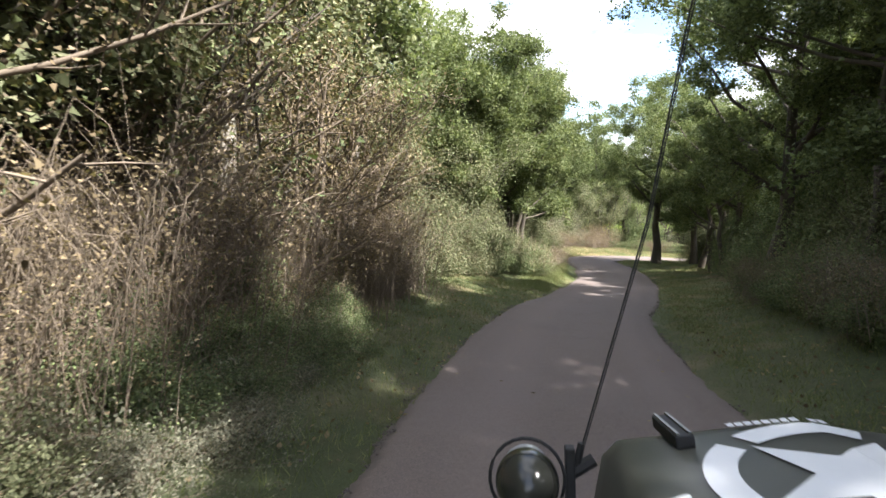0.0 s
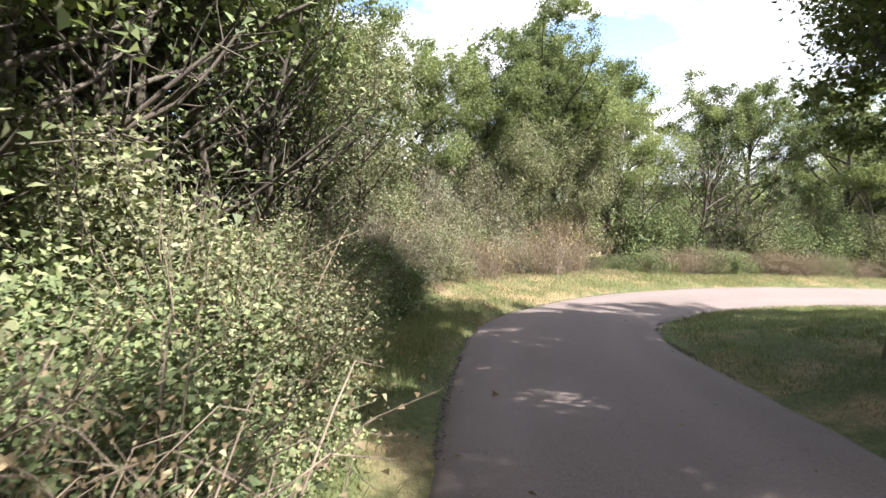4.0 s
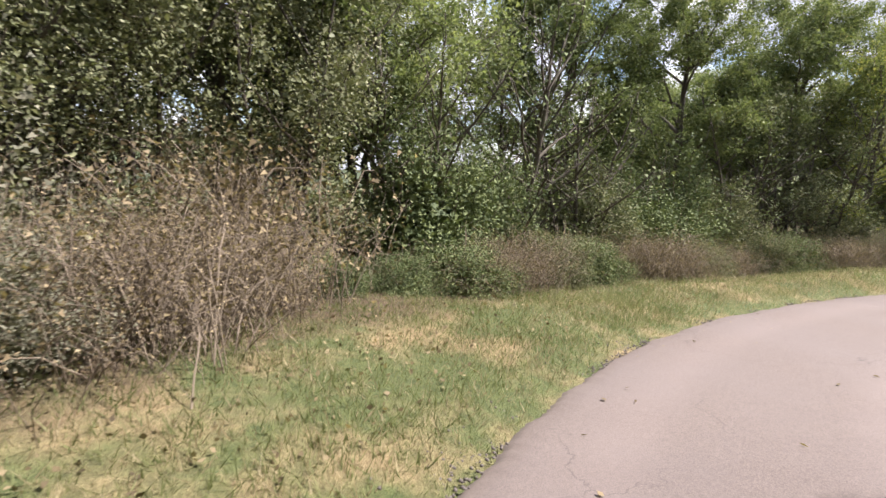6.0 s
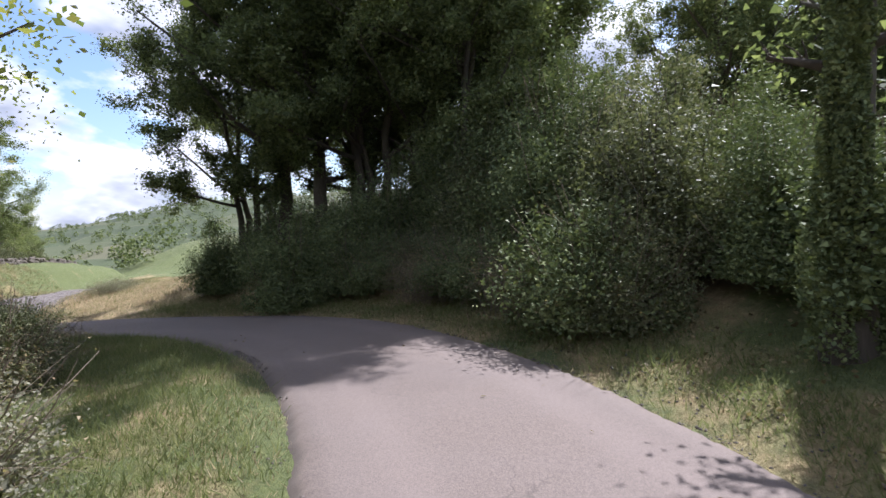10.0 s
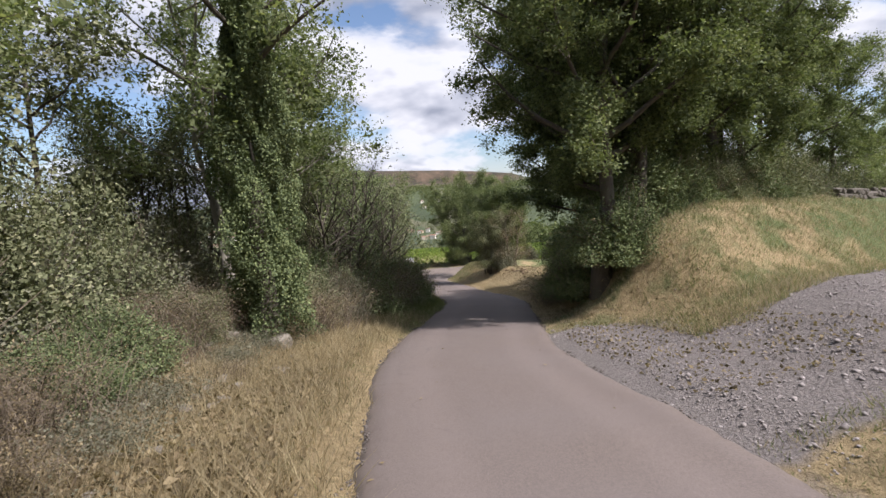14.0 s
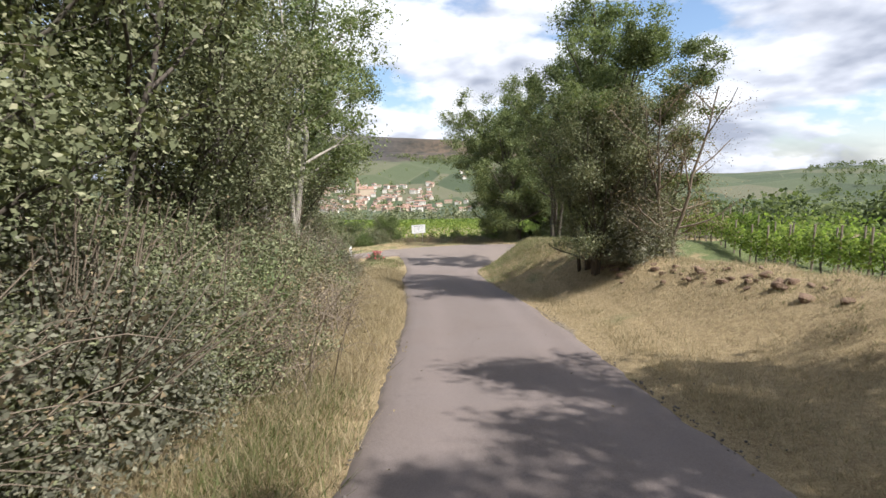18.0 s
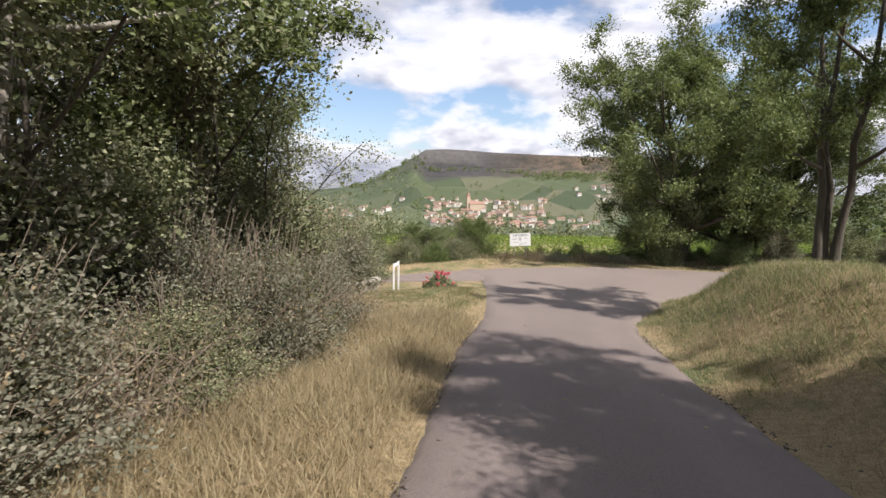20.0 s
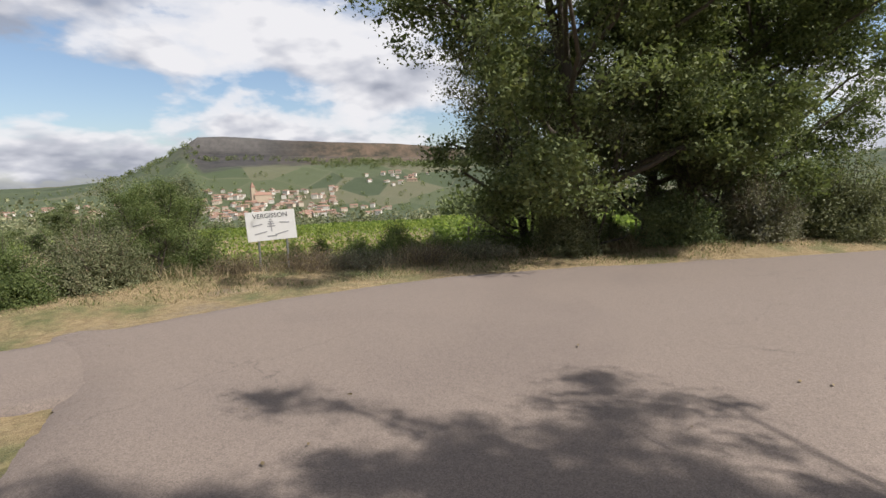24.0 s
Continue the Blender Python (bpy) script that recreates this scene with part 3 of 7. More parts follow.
def branches(rng, height, spread, girth, limbs=12, start=0.28, bare=0.0, up=0.55, lean=(0, 0), stems=1, shape=0.5):
    """Trunk, limbs and twigs as poly lines by thickness, and the twig ends."""
    thick, mid, thin, tips = [], [], [], []
    for k in range(stems):
        a0 = rng.uniform(0, 6.28)
        off = np.array([math.cos(a0), math.sin(a0), 0]) * (0.0 if stems == 1 else 0.25)
        h = height * (1 if k == 0 else rng.uniform(0.75, 0.98))
        n = 9
        t = np.linspace(0, 1, n)
        outw = off * t[:, None] * (0 if stems == 1 else 4.5) * rng.uniform(0.6, 1.2)
        wob = np.cumsum(rng.normal(0, 0.035 * h / 3, (n, 3)), 0) * [1, 1, 0.1]
        wob[0] = 0
        p = off + outw + wob + np.stack([lean[0] * t ** 1.5, lean[1] * t ** 1.5, t * h], 1)
        p[0, 2] = -0.35
        g = girth * (1 if stems == 1 else 0.7)
        r = g * (1 - 0.86 * t) + 0.012
        r[0] *= 1.5
        thick.append((p, r))
        tips.append(p[-1])
        m = max(4, limbs // stems)
        for i in range(m):
            f = start + (0.97 - start) * (i + rng.uniform(0, 0.8)) / m
            q0 = np.array([np.interp(f, t, p[:, c]) for c in range(3)])
            az = i * 2.4 + rng.uniform(-0.5, 0.5) + a0
            prof = (1 - abs((f - start) / (1 - start) - 0.38) * (1.2 - shape * 0.5)) if f > start else 1
            ln = spread * max(0.28, prof) * rng.uniform(0.75, 1.2)
            el = up * (0.35 + 0.9 * f) + rng.uniform(-0.2, 0.2)
            w = np.linspace(0, 1, 5)[:, None]
            dirv = np.array([math.cos(az) * math.cos(el), math.sin(az) * math.cos(el), math.sin(el)])
            l = q0 + dirv * ln * w + np.array([0, 0, 0.16 * ln]) * w ** 2 + np.cumsum(rng.normal(0, 0.045 * ln, (5, 3)), 0) * w
            lr = np.interp(f, t, r) * 0.55 * (1 - 0.8 * w[:, 0]) + 0.008
            mid.append((l, lr))
            tips.append(l[-1])
            for j in range(6):
                fj = rng.uniform(0.3, 1.0)
                b0 = np.array([np.interp(fj, w[:, 0], l[:, c]) for c in range(3)])
                bd = dirv * 0.6 + rng.normal(0, 0.62, 3) + [0, 0, 0.2]
                bd /= np.linalg.norm(bd)
                bl = ln * rng.uniform(0.2, 0.42)
                e = np.stack([b0, b0 + bd * bl * 0.5 + rng.normal(0, 0.05, 3) * bl, b0 + bd * bl + [0, 0, 0.08 * bl]])
                thin.append((e, np.array([0.016, 0.011, 0.005]) * (0.6 + girth * 2)))
                tips += [e[1], e[2]]
                for _ in range(3):
                    tips.append(e[2] + rng.normal(0, 0.28, 3) * bl)
    return thick, mid, thin, np.array(tips)


def make_tree(name, label, category, leaf, bark, seed, height, spread, girth, count, size, clump=0.5, sides=7, fold=False, **kw):
    rng = np.random.default_rng(seed)
    thick, mid, thin, tips = branches(rng, height, spread, girth, **kw)
    root = new(name)
    tagged(root, label, category)
    v1, f1 = tubes(thick, 9)
    v2, f2 = tubes(mid, 6)
    v3, f3 = tubes(thin, 3)
    part("trunk", mesh_np("trunk", v1, f1, bark, True), None, root)
    tagged(part("branchwork", mesh_np("branchwork", np.vstack([v2, v3]), np.vstack([f2, f3 + len(v2)]), bark, True), None, root), kind="stuff")
    if count:
        base = tips[rng.integers(0, len(tips), count)]
        spread_of = rng.uniform(0.35, 1.25, (count, 1)) * clump
        pts = base + np.clip(rng.normal(0, 1, (count, 3)), -1.5, 1.5) * spread_of * [1, 1, 0.75]
        pts = pts[pts[:, 2] > 0.12 * height]
        # deep in every clump larger, shaded leaves keep the light out
        deep = tips[rng.integers(0, len(tips), count // 9)] + rng.normal(0, 0.45, (count // 9, 3)) * clump
        deep = deep[deep[:, 2] > 0.16 * height]
        sizes = np.concatenate([np.full(len(pts), size), np.full(len(deep), size * 1.9)])
        v, f = leaves(np.vstack([pts, deep]), sizes, rng, 1.7 if fold else 1.5, 0.25, fold)
        part("crown", mesh_np("crown", v, f, leaf), None, root)
    return root


def make_shrub(name, label, leaf, seed, r, h, count, size, stems=22, twig=None, arch=0.0, hollow=0.35, fold=False, dry=0):
    """A bush: stems that fan out from the ground and an uneven, lumpy mass of leaves."""
    rng = np.random.default_rng(seed)
    root = new(name)
    tagged(root, label, "bush")
    lines = []
    for i in range(stems):
        az, el = rng.uniform(0, 6.28), rng.uniform(0.35, 1.45)
        ln = rng.uniform(0.7, 1.18)
        w = np.linspace(0, 1, 6)[:, None]
        e = np.array([math.cos(az) * math.cos(el) * r, math.sin(az) * math.cos(el) * r, math.sin(el) * h]) * ln
        p = e * w + np.array([0, 0, arch * h]) * (w - w ** 2) * 4 * rng.uniform(0.3, 1) + np.cumsum(rng.normal(0, 0.035 * r, (6, 3)), 0) * w
        p[:, :2] += rng.normal(0, 0.12 * r, 2)
        p[0, 2] = -0.12
        lines.append((p, np.linspace(0.014, 0.004, 6) * (0.6 + 0.35 * r)))
    v, f = tubes(lines, 3)
    tagged(part("stemwork", mesh_np("stemwork", v, f, twig or M_BARK), None, root), kind="stuff")
    lump_n = 60
    lump_d = rng.normal(size=(lump_n, 3))
    lump_d[:, 2] = np.abs(lump_d[:, 2]) * 0.9 + 0.05
    lump_d /= np.linalg.norm(lump_d, axis=1)[:, None]
    lump = lump_d * np.array([r, r, h]) * rng.uniform(0.45, 1.02, lump_n)[:, None]
    n1 = int(count * 0.72)
    a = lump[rng.integers(0, lump_n, n1)] + rng.normal(0, 0.115, (n1, 3)) * np.array([r, r, h * 0.8])
    dd = rng.normal(size=(count - n1, 3))
    dd[:, 2] = np.abs(dd[:, 2])
    dd /= np.linalg.norm(dd, axis=1)[:, None]
    b = dd * np.array([r, r, h]) * rng.uniform(hollow, 0.95, count - n1)[:, None]
    pts = np.vstack([a, b])
    pts[:, 2] = np.abs(pts[:, 2])
    if dry:
        lines = []
        for i in range(dry):
            o = lump[rng.integers(0, lump_n)] * rng.uniform(0.3, 0.9)
            e = o + rng.normal(0, 0.42, 3) * [1, 1, 0.7] + o * 0.35
            w = np.linspace(0, 1, 5)[:, None]
            p = o + (e - o) * w + np.array([0, 0, 0.25]) * (w - w * w) * 2 + np.cumsum(rng.normal(0, 0.02, (5, 3)), 0)
            p[:, 2] = np.maximum(p[:, 2], 0.02)
            lines.append((p, np.linspace(0.0055, 0.0015, 5) * rng.uniform(0.6, 1.5)))
        v, f = tubes(lines, 3)
        tagged(part("dry_canework", mesh_np("dry_canework", v, f, M_TWIG), None, root, "thin dry canes"), kind="stuff")
        flat = np.vstack([p[1:] for p, _ in lines])
        q = flat[rng.integers(0, len(flat), dry * 14)] + rng.normal(0, 0.07, (dry * 14, 3))
        q[:, 2] = np.abs(q[:, 2])
        v, f = leaves(q, size * 0.95, rng, 1.5, 0.3, False)
        tagged(part("withered_leafage", mesh_np("withered_leafage", v, f, M_DRYLEAF), None, root, "small withered leaves"), kind="stuff")
    # the closed inside of the bush
    n2 = int(count * 0.16)
    dd = rng.normal(size=(n2, 3))
    dd[:, 2] = np.abs(dd[:, 2])
    dd /= np.linalg.norm(dd, axis=1)[:, None]
    deep = dd * np.array([r, r, h]) * rng.uniform(0.15, 0.66, n2)[:, None]
    sizes = np.concatenate([np.full(len(pts), size), np.full(n2, min(size * 3.4, 0.14))])
    v, f = leaves(np.vstack([pts, deep]), sizes, rng, 1.7 if fold else 1.5, 0.25, fold)
    part("foliage", mesh_np("foliage", v, f, leaf), None, root)
    return root


def make_bramble(name, label, leaf, seed, r, h, canes, count, size):
    """Dry tangle of arching canes with withered leaves."""
    rng = np.random.default_rng(seed)
    root = new(name)
    tagged(root, label, "bush")
    lines = []
    for i in range(canes):
        az = rng.uniform(0, 6.28)
        w = np.linspace(0, 1, 6)[:, None]
        o = np.array([*rng.normal(0, 0.42 * r, 2), -0.1])
        reach = rng.uniform(0.3, 1.0) * r
        top = rng.uniform(0.35, 1.0) * h
        p = o + np.concatenate([math.cos(az) * reach * w, math.sin(az) * reach * w, top * np.sin(w * rng.uniform(1.2, 2.7))], 1)
        p += np.cumsum(rng.normal(0, 0.04 * r, (6, 3)), 0) * w
        p[1:, 2] = np.maximum(p[1:, 2], 0.03)
        lines.append((p, np.linspace(0.008, 0.002, 6) * rng.uniform(0.4, 1.3)))
    v, f = tubes(lines, 3)
    tagged(part("canework", mesh_np("canework", v, f, M_TWIG), None, root), kind="stuff")
    flat = np.vstack([p[2:] for p, _ in lines])
    pts = flat[rng.integers(0, len(flat), count)] + rng.normal(0, 0.14, (count, 3))
    pts[:, 2] = np.abs(pts[:, 2])
    v, f = leaves(pts, size, rng, 1.5, 0.25, False)
    part("foliage", mesh_np("foliage", v, f, leaf), None, root)
    return root


def make_ivy_tree(name, label, seed, height, spread, column, count, size, crown=6500):
    """A tree whose trunk is wrapped in a thick column of ivy."""
    root = make_tree(name, label, "tree", M_ASH, M_BARK, seed, height, spread, 0.2, crown, 0.058, 0.32, limbs=12, start=0.45)
    rng = np.random.default_rng(seed + 5)
    t = rng.uniform(0, 1, count) ** 0.85
    az = rng.uniform(0, 6.28, count)
    bulge = 0.8 + 0.24 * np.sin(az * 2 + t * 9) + 0.2 * np.sin(az * 3 - t * 17) + 0.14 * np.sin(az * 5 + t * 31)
    rad = column * (1.25 - 0.75 * t) * bulge * np.where(rng.uniform(0, 1, count) < 0.8, rng.uniform(0.82, 1.08, count), rng.uniform(0.3, 0.9, count))
    pts = np.stack([np.cos(az) * rad, np.sin(az) * rad, t * height * 0.72], 1)
    sizes = np.where(rad < column * 0.5, size * 2.2, size)
    v, f = leaves(pts, sizes, rng, 1.35, 0.75, True)
    part("ivy", mesh_np("ivy", v, f, M_IVY), None, root, "thick glossy green ivy")
    return root


KINDS = {
    "oak_a": lambda: make_tree("broadleaf_tree", "tall dark green broadleaf tree beside the lane", "tree", M_OAK, M_BARK, 11, 9.5, 4.0, 0.24, 80000, 0.056, 0.27, limbs=20),
    "oak_b": lambda: make_tree("broadleaf_tree", "spreading dark green broadleaf tree with forked trunk", "tree", M_OAK, M_BARK, 12, 8.8, 4.2, 0.2, 80000, 0.056, 0.27, limbs=20, stems=3),
    "ash_a": lambda: make_tree("ash_tree", "airy light green ash tree with several slim stems", "tree", M_ASH, M_PALEBARK, 13, 9.0, 3.3, 0.13, 30000, 0.054, 0.3, limbs=16, stems=4, start=0.35),
    "ash_b": lambda: make_tree("ash_tree", "slender light green ash tree with open crown", "tree", M_ASH, M_BARK, 14, 9.5, 2.8, 0.14, 27000, 0.054, 0.3, limbs=15, start=0.33),
    "acacia": lambda: make_tree("acacia_tree", "yellowish green acacia tree in early autumn leaf", "tree", M_ACACIA, M_BARK, 15, 6.8, 2.7, 0.1, 30000, 0.034, 0.3, fold=True, limbs=22, start=0.15),
    "dry_tree": lambda: make_tree("withered_tree", "half bare small tree with tan twigs and few leaves", "tree", M_DRYLEAF, M_TWIG, 16, 5.5, 2.4, 0.08, 7000, 0.03, 0.4, limbs=26, start=0.12, stems=3),
    "pale_tree": lambda: make_tree("pale_trunk_tree", "tall slim tree with pale bare trunk in the wood", "tree", M_ASH, M_PALEBARK, 17, 11.0, 2.2, 0.13, 12000, 0.085, 0.36, limbs=12, start=0.5),
    "thin_tree": lambda: make_tree("thin_tree", "thin dark young tree in the thicket", "tree", M_SHRUB, M_BARK, 18, 7.5, 1.9, 0.07, 12000, 0.062, 0.34, limbs=13, start=0.3),
    "walnut": lambda: make_tree("walnut_tree", "large dark leafy tree at the road crossing", "tree", M_OAK, M_BARK, 19, 9.0, 5.0, 0.3, 130000, 0.062, 0.34, limbs=30, start=0.1, stems=2, shape=0.9),
    "ivy_tree": lambda: make_ivy_tree("ivy_clad_tree", "tree with trunk thickly clad in green ivy", 21, 9.5, 3.0, 0.85, 85000, 0.037, 8000),
    "ivy_trunk": lambda: make_ivy_tree("ivy_clad_tree", "slim tree with ivy climbing its trunk", 22, 8.0, 1.8, 0.42, 26000, 0.036),
    "ivy_stump": lambda: make_ivy_tree("ivy_clad_tree", "bare leaning trunk wrapped in ivy at the bend", 23, 5.6, 1.1, 0.3, 22000, 0.036, 900),
    "shrub_a": lambda: make_shrub("green_bush", "dense green bush on the bank of the lane", M_SHRUB, 31, 1.5, 2.2, 19000, 0.044, 40),
    "shrub_b": lambda: make_shrub("green_bush", "tall dense green bush on the bank of the lane", M_SHRUB, 32, 1.7, 3.3, 25000, 0.048, 44),
    "ivy_a": lambda: make_shrub("ivy_thicket", "thicket of dark green ivy and bramble leaves", M_IVY, 33, 1.6, 2.0, 19000, 0.046, 34, M_TWIG),
    "ivy_b": lambda: make_shrub("ivy_thicket", "tall dark thicket overgrown with ivy", M_IVY, 34, 1.7, 3.4, 25000, 0.05, 40, M_TWIG),
    "grey_a": lambda: make_shrub("greyish_bush", "grey-green bush with dusty leaves and dry stems", M_GREY, 35, 1.3, 2.1, 15000, 0.04, 120, M_TWIG),
    "grey_b": lambda: make_shrub("greyish_bush", "tall grey-green bush with dry stems", M_GREY, 36, 1.5, 3.2, 18000, 0.043, 140, M_TWIG),
    "shrub_n": lambda: make_shrub("green_bush", "dense green bush close to the lane", M_SHRUB, 51, 1.35, 1.7, 26000, 0.026, 90, M_TWIG, fold=True, dry=150),
    "ivy_n": lambda: make_shrub("ivy_thicket", "thicket of ivy and bramble leaves close to the lane", M_IVY, 52, 1.4, 1.6, 24000, 0.029, 90, M_TWIG, fold=True, dry=190),
    "grey_n": lambda: make_shrub("greyish_bush", "dusty grey-green bush with dry stems close to the lane", M_GREY, 53, 1.3, 1.7, 21000, 0.025, 190, M_TWIG, fold=True, dry=190),
    "bramble_n": lambda: make_bramble("dry_bramble", "dry tangle of thin brown canes and small withered leaves", M_DRYLEAF, 54, 1.3, 1.3, 620, 9000, 0.022),
    "lone_ash": lambda: make_tree("lone_ash_tree", "young ash with pale straight trunk standing alone by the vines", "tree", M_ASH, M_PALEBARK, 59, 8.4, 2.6, 0.13, 17000, 0.07, 0.3, fold=True, limbs=20, start=0.34),
    "bare_tree": lambda: make_tree("bare_tree", "dark half bare tree with a tangle of twigs", "tree", M_IVY, M_BARK, 57, 5.2, 2.2, 0.11, 2600, 0.05, 0.3, limbs=44, start=0.12, stems=3, up=0.8),
    "tall_bush": lambda: make_tree("tall_bush", "tall leafy bush with many stems", "bush", M_SHRUB, M_BARK, 58, 5.6, 2.0, 0.06, 34000, 0.032, 0.3, fold=True, limbs=36, start=0.05, stems=6, up=0.8),
    "green_bush": lambda: make_shrub("green_bush", "fresh green leafy bush beyond the crossing", M_FRESH, 38, 1.3, 1.7, 26000, 0.03, 60, None, fold=True),
    "green_tree": lambda: make_tree("small_tree", "small fresh green leafy tree beyond the crossing", "tree", M_FRESH, M_BARK, 39, 4.2, 1.5, 0.06, 30000, 0.032, 0.28, fold=True, limbs=24, start=0.1, stems=3, up=0.8),
    "yellow_a": lambda: make_shrub("yellow_green_bush", "yellow-green leafy bush in the sun", M_ACACIA, 37, 1.3, 1.9, 9000, 0.055),
    "bramble_a": lambda: make_bramble("dry_bramble", "dry tangle of brown bramble canes", M_DRYLEAF, 41, 1.3, 1.0, 300, 2600, 0.042),
    "bramble_b": lambda: make_bramble("dry_bramble", "tall dry tangle of brown canes and withered leaves", M_DRYLEAF, 42, 1.4, 1.9, 380, 3200, 0.045),
    "bramble_c": lambda: make_bramble("green_bramble", "low bramble with green and brown leaves", M_GREY, 43, 1.2, 0.8, 170, 5200, 0.045),
    "twig_b": lambda: make_bramble("bare_thicket", "tall grey brown thicket of bare twigs", M_DRYLEAF, 44, 1.6, 2.8, 520, 5200, 0.026),
}
PROTO = {}
PICK = random.Random(5)


def plant(kind, x, y, s=1.0, sz=None, turn=None, tilt=0.0):
    """Put one plant of a kind on the ground."""
    m = pose(x, y, ground_at(x, y) - 0.03, tilt, 0, random.Random(f"{kind} {x:.2f} {y:.2f}").uniform(0, 360) if turn is None else turn) @ Matrix.Diagonal((s, s, sz or s, 1))
    if kind not in PROTO:
        PROTO[kind] = KINDS[kind]()
        PROTO[kind].matrix_basis = m
        return PROTO[kind]
    ob = copy_thing(PROTO[kind], Matrix())
    ob.matrix_basis = m
    return ob


def on_road(u, lat):
    """Place at an index on the road, lat metres to the left of its middle."""
    k = min(max(np.interp(u, LINE_U, np.arange(len(LINE_U))), 0), len(LINE_U) - 1)
    i = np.arange(len(LINE_U))
    p = [np.interp(k, i, LINE[:, c]) for c in range(2)]
    nn = [np.interp(k, i, LINE_N[:, c]) for c in range(2)]
    return p[0] + nn[0] * lat, p[1] + nn[1] * lat


def belt(u0, u1, lat0, lat1, kinds, step, s0=0.85, s1=1.15, zmul=1.0):
    """A belt of plants along the road between two indices; lat runs from lat0 at its start to lat1 at its end."""
    length = np.interp([u0, u1], LINE_U, np.concatenate([[0], np.cumsum(np.linalg.norm(np.diff(LINE[:, :2], axis=0), axis=1))]))
    n = max(1, int(round((length[1] - length[0]) / step)))
    rnd = random.Random(f"{u0} {lat0} {lat1} {step} {len(kinds)}")
    for i in range(n):
        f = (i + rnd.uniform(0.15, 0.85)) / n
        s = rnd.uniform(s0, s1)
        x, y = on_road(u0 + (u1 - u0) * f, lat0 + (lat1 - lat0) * f + rnd.uniform(-0.35, 0.35))
        plant(rnd.choice(kinds), x, y, s, s * zmul * rnd.uniform(0.9, 1.15))


# ---- ground and roads ----


def axis(lo, hi, step, far_lo, far_hi, extra=()):
    mid = np.arange(lo, hi + step / 2, step)
    a, b, s = [], [], step
    p = lo
    while p > far_lo:
        s *= 1.13
        p -= s
        a.append(p)
    p, s = hi, step
    while p < far_hi:
        s *= 1.13
        p += s
        b.append(p)
    allp = np.concatenate([a, mid, b, *extra])
    allp.sort()
    keep = np.concatenate([[True], np.diff(allp) > 0.2])
    return allp[keep]


def build_ground():
    xs = axis(-14, 58, 0.5, -2600, 2600, (np.arange(-560, 500, 16.0),))
    ys = axis(-44, 96, 0.5, -1500, 3600, (np.arange(640, 1420, 16.0),))
    gx, gy = np.meshgrid(xs, ys, indexing="ij")
    z = land(gx, gy)
    v = np.stack([gx, gy, z], -1).reshape(-1, 3)
    i, j = np.meshgrid(np.arange(len(xs) - 1), np.arange(len(ys) - 1), indexing="ij")
    a = i * len(ys) + j
    f = np.stack([a, a + len(ys), a + len(ys) + 1, a + 1], -1).reshape(-1, 4)
    me = mesh_np("ground", v, f, M_GROUND, True)
    x, y = v[:, 0], v[:, 1]
    d, side, u, zr, xd = near_road(x, y)
    half = np.where(side > 0, half_left(u), half_right(u))
    left_dry = np.interp(u, [0, 3, 5, 8, 10, 13, 15, 17, 19, 20, 23, 24, 26, 28, 29], [0.3, 0.45, 0.3, 0.3, 0.5, 0.42, 0.45, 0.35, 0.5, 0.85, 0.35, 0.8, 0.85, 0.6, 0.6])
    right_dry = np.interp(u, [0, 5, 8, 10, 13, 16, 19, 20, 22, 23, 25, 26.5, 28, 29], [0.3, 0.35, 0.4, 0.2, 0.3, 0.42, 0.7, 0.7, 0.55, 0.9, 0.85, 0.5, 0.5, 0.7])
    dry = np.where(side > 0, left_dry, right_dry)
    dry = np.where((side < 0) & (u > 22), dry + (0.12 - dry) * smooth(d, 9.0, 12.0), dry)
    dry = np.where(xd < 6, np.maximum(dry, 0.6), dry)
    farness = smooth(np.hypot(x - 40, y - 76), 60, 140)
    dry = dry * (1 - farness) + farness * (0.28 + 0.22 * wave(x, y, 0.017, 4))
    wood_l = np.interp(u, [0, 3, 4, 7, 9, 11, 16, 17, 19, 22, 24, 26, 28], [1, 1, 0.6, 1, 0.9, 0.8, 0.9, 0.5, 0.6, 0.9, 0.6, 0.6, 0.1])
    wood_r = np.interp(u, [0, 5.5, 7, 9, 16.3, 17.2, 18.5, 19.4, 20.5, 21, 22.4, 23.2, 28], [1, 1, 0.5, 0.05, 0.05, 0.9, 1, 0.1, 0.15, 0.9, 0.9, 0.1, 0.0])
    litter = np.where(side > 0, wood_l, wood_r) * smooth(d, 3.0, 5.0) * (1 - farness) * (1 - smooth(d, 10, 16)) * smooth(xd, 3, 7)
    litter *= 1 - smooth(seg_distance(x, y, RIDGE), 5.5, 3.5) * smooth(d, half + 2.0, half + 3.2)
    r = np.hypot(x - 40, y - 76)
    az = np.degrees(np.arctan2(-(x - 40), y - 76))
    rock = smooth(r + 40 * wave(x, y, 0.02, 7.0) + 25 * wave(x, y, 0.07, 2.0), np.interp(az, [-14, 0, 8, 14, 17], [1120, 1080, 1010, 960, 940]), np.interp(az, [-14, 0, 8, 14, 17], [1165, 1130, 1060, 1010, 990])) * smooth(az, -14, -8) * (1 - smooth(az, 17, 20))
    gravel = np.maximum(smooth(seg_distance(x, y, TRACK), 2.5, 1.5), 0)
    gravel = np.maximum(gravel, 0.7 * smooth(seg_distance(x, y, ((25.0, 14.4), (27.0, 14.2), (28.2, 14.35), (30.2, 15.1))), 0.55, 0.15))
    gravel = np.maximum(gravel, 0.62 * smooth(d, half + 0.4, half + 0.05) * (0.55 + 0.45 * wave(x, y, 0.35, 2)))
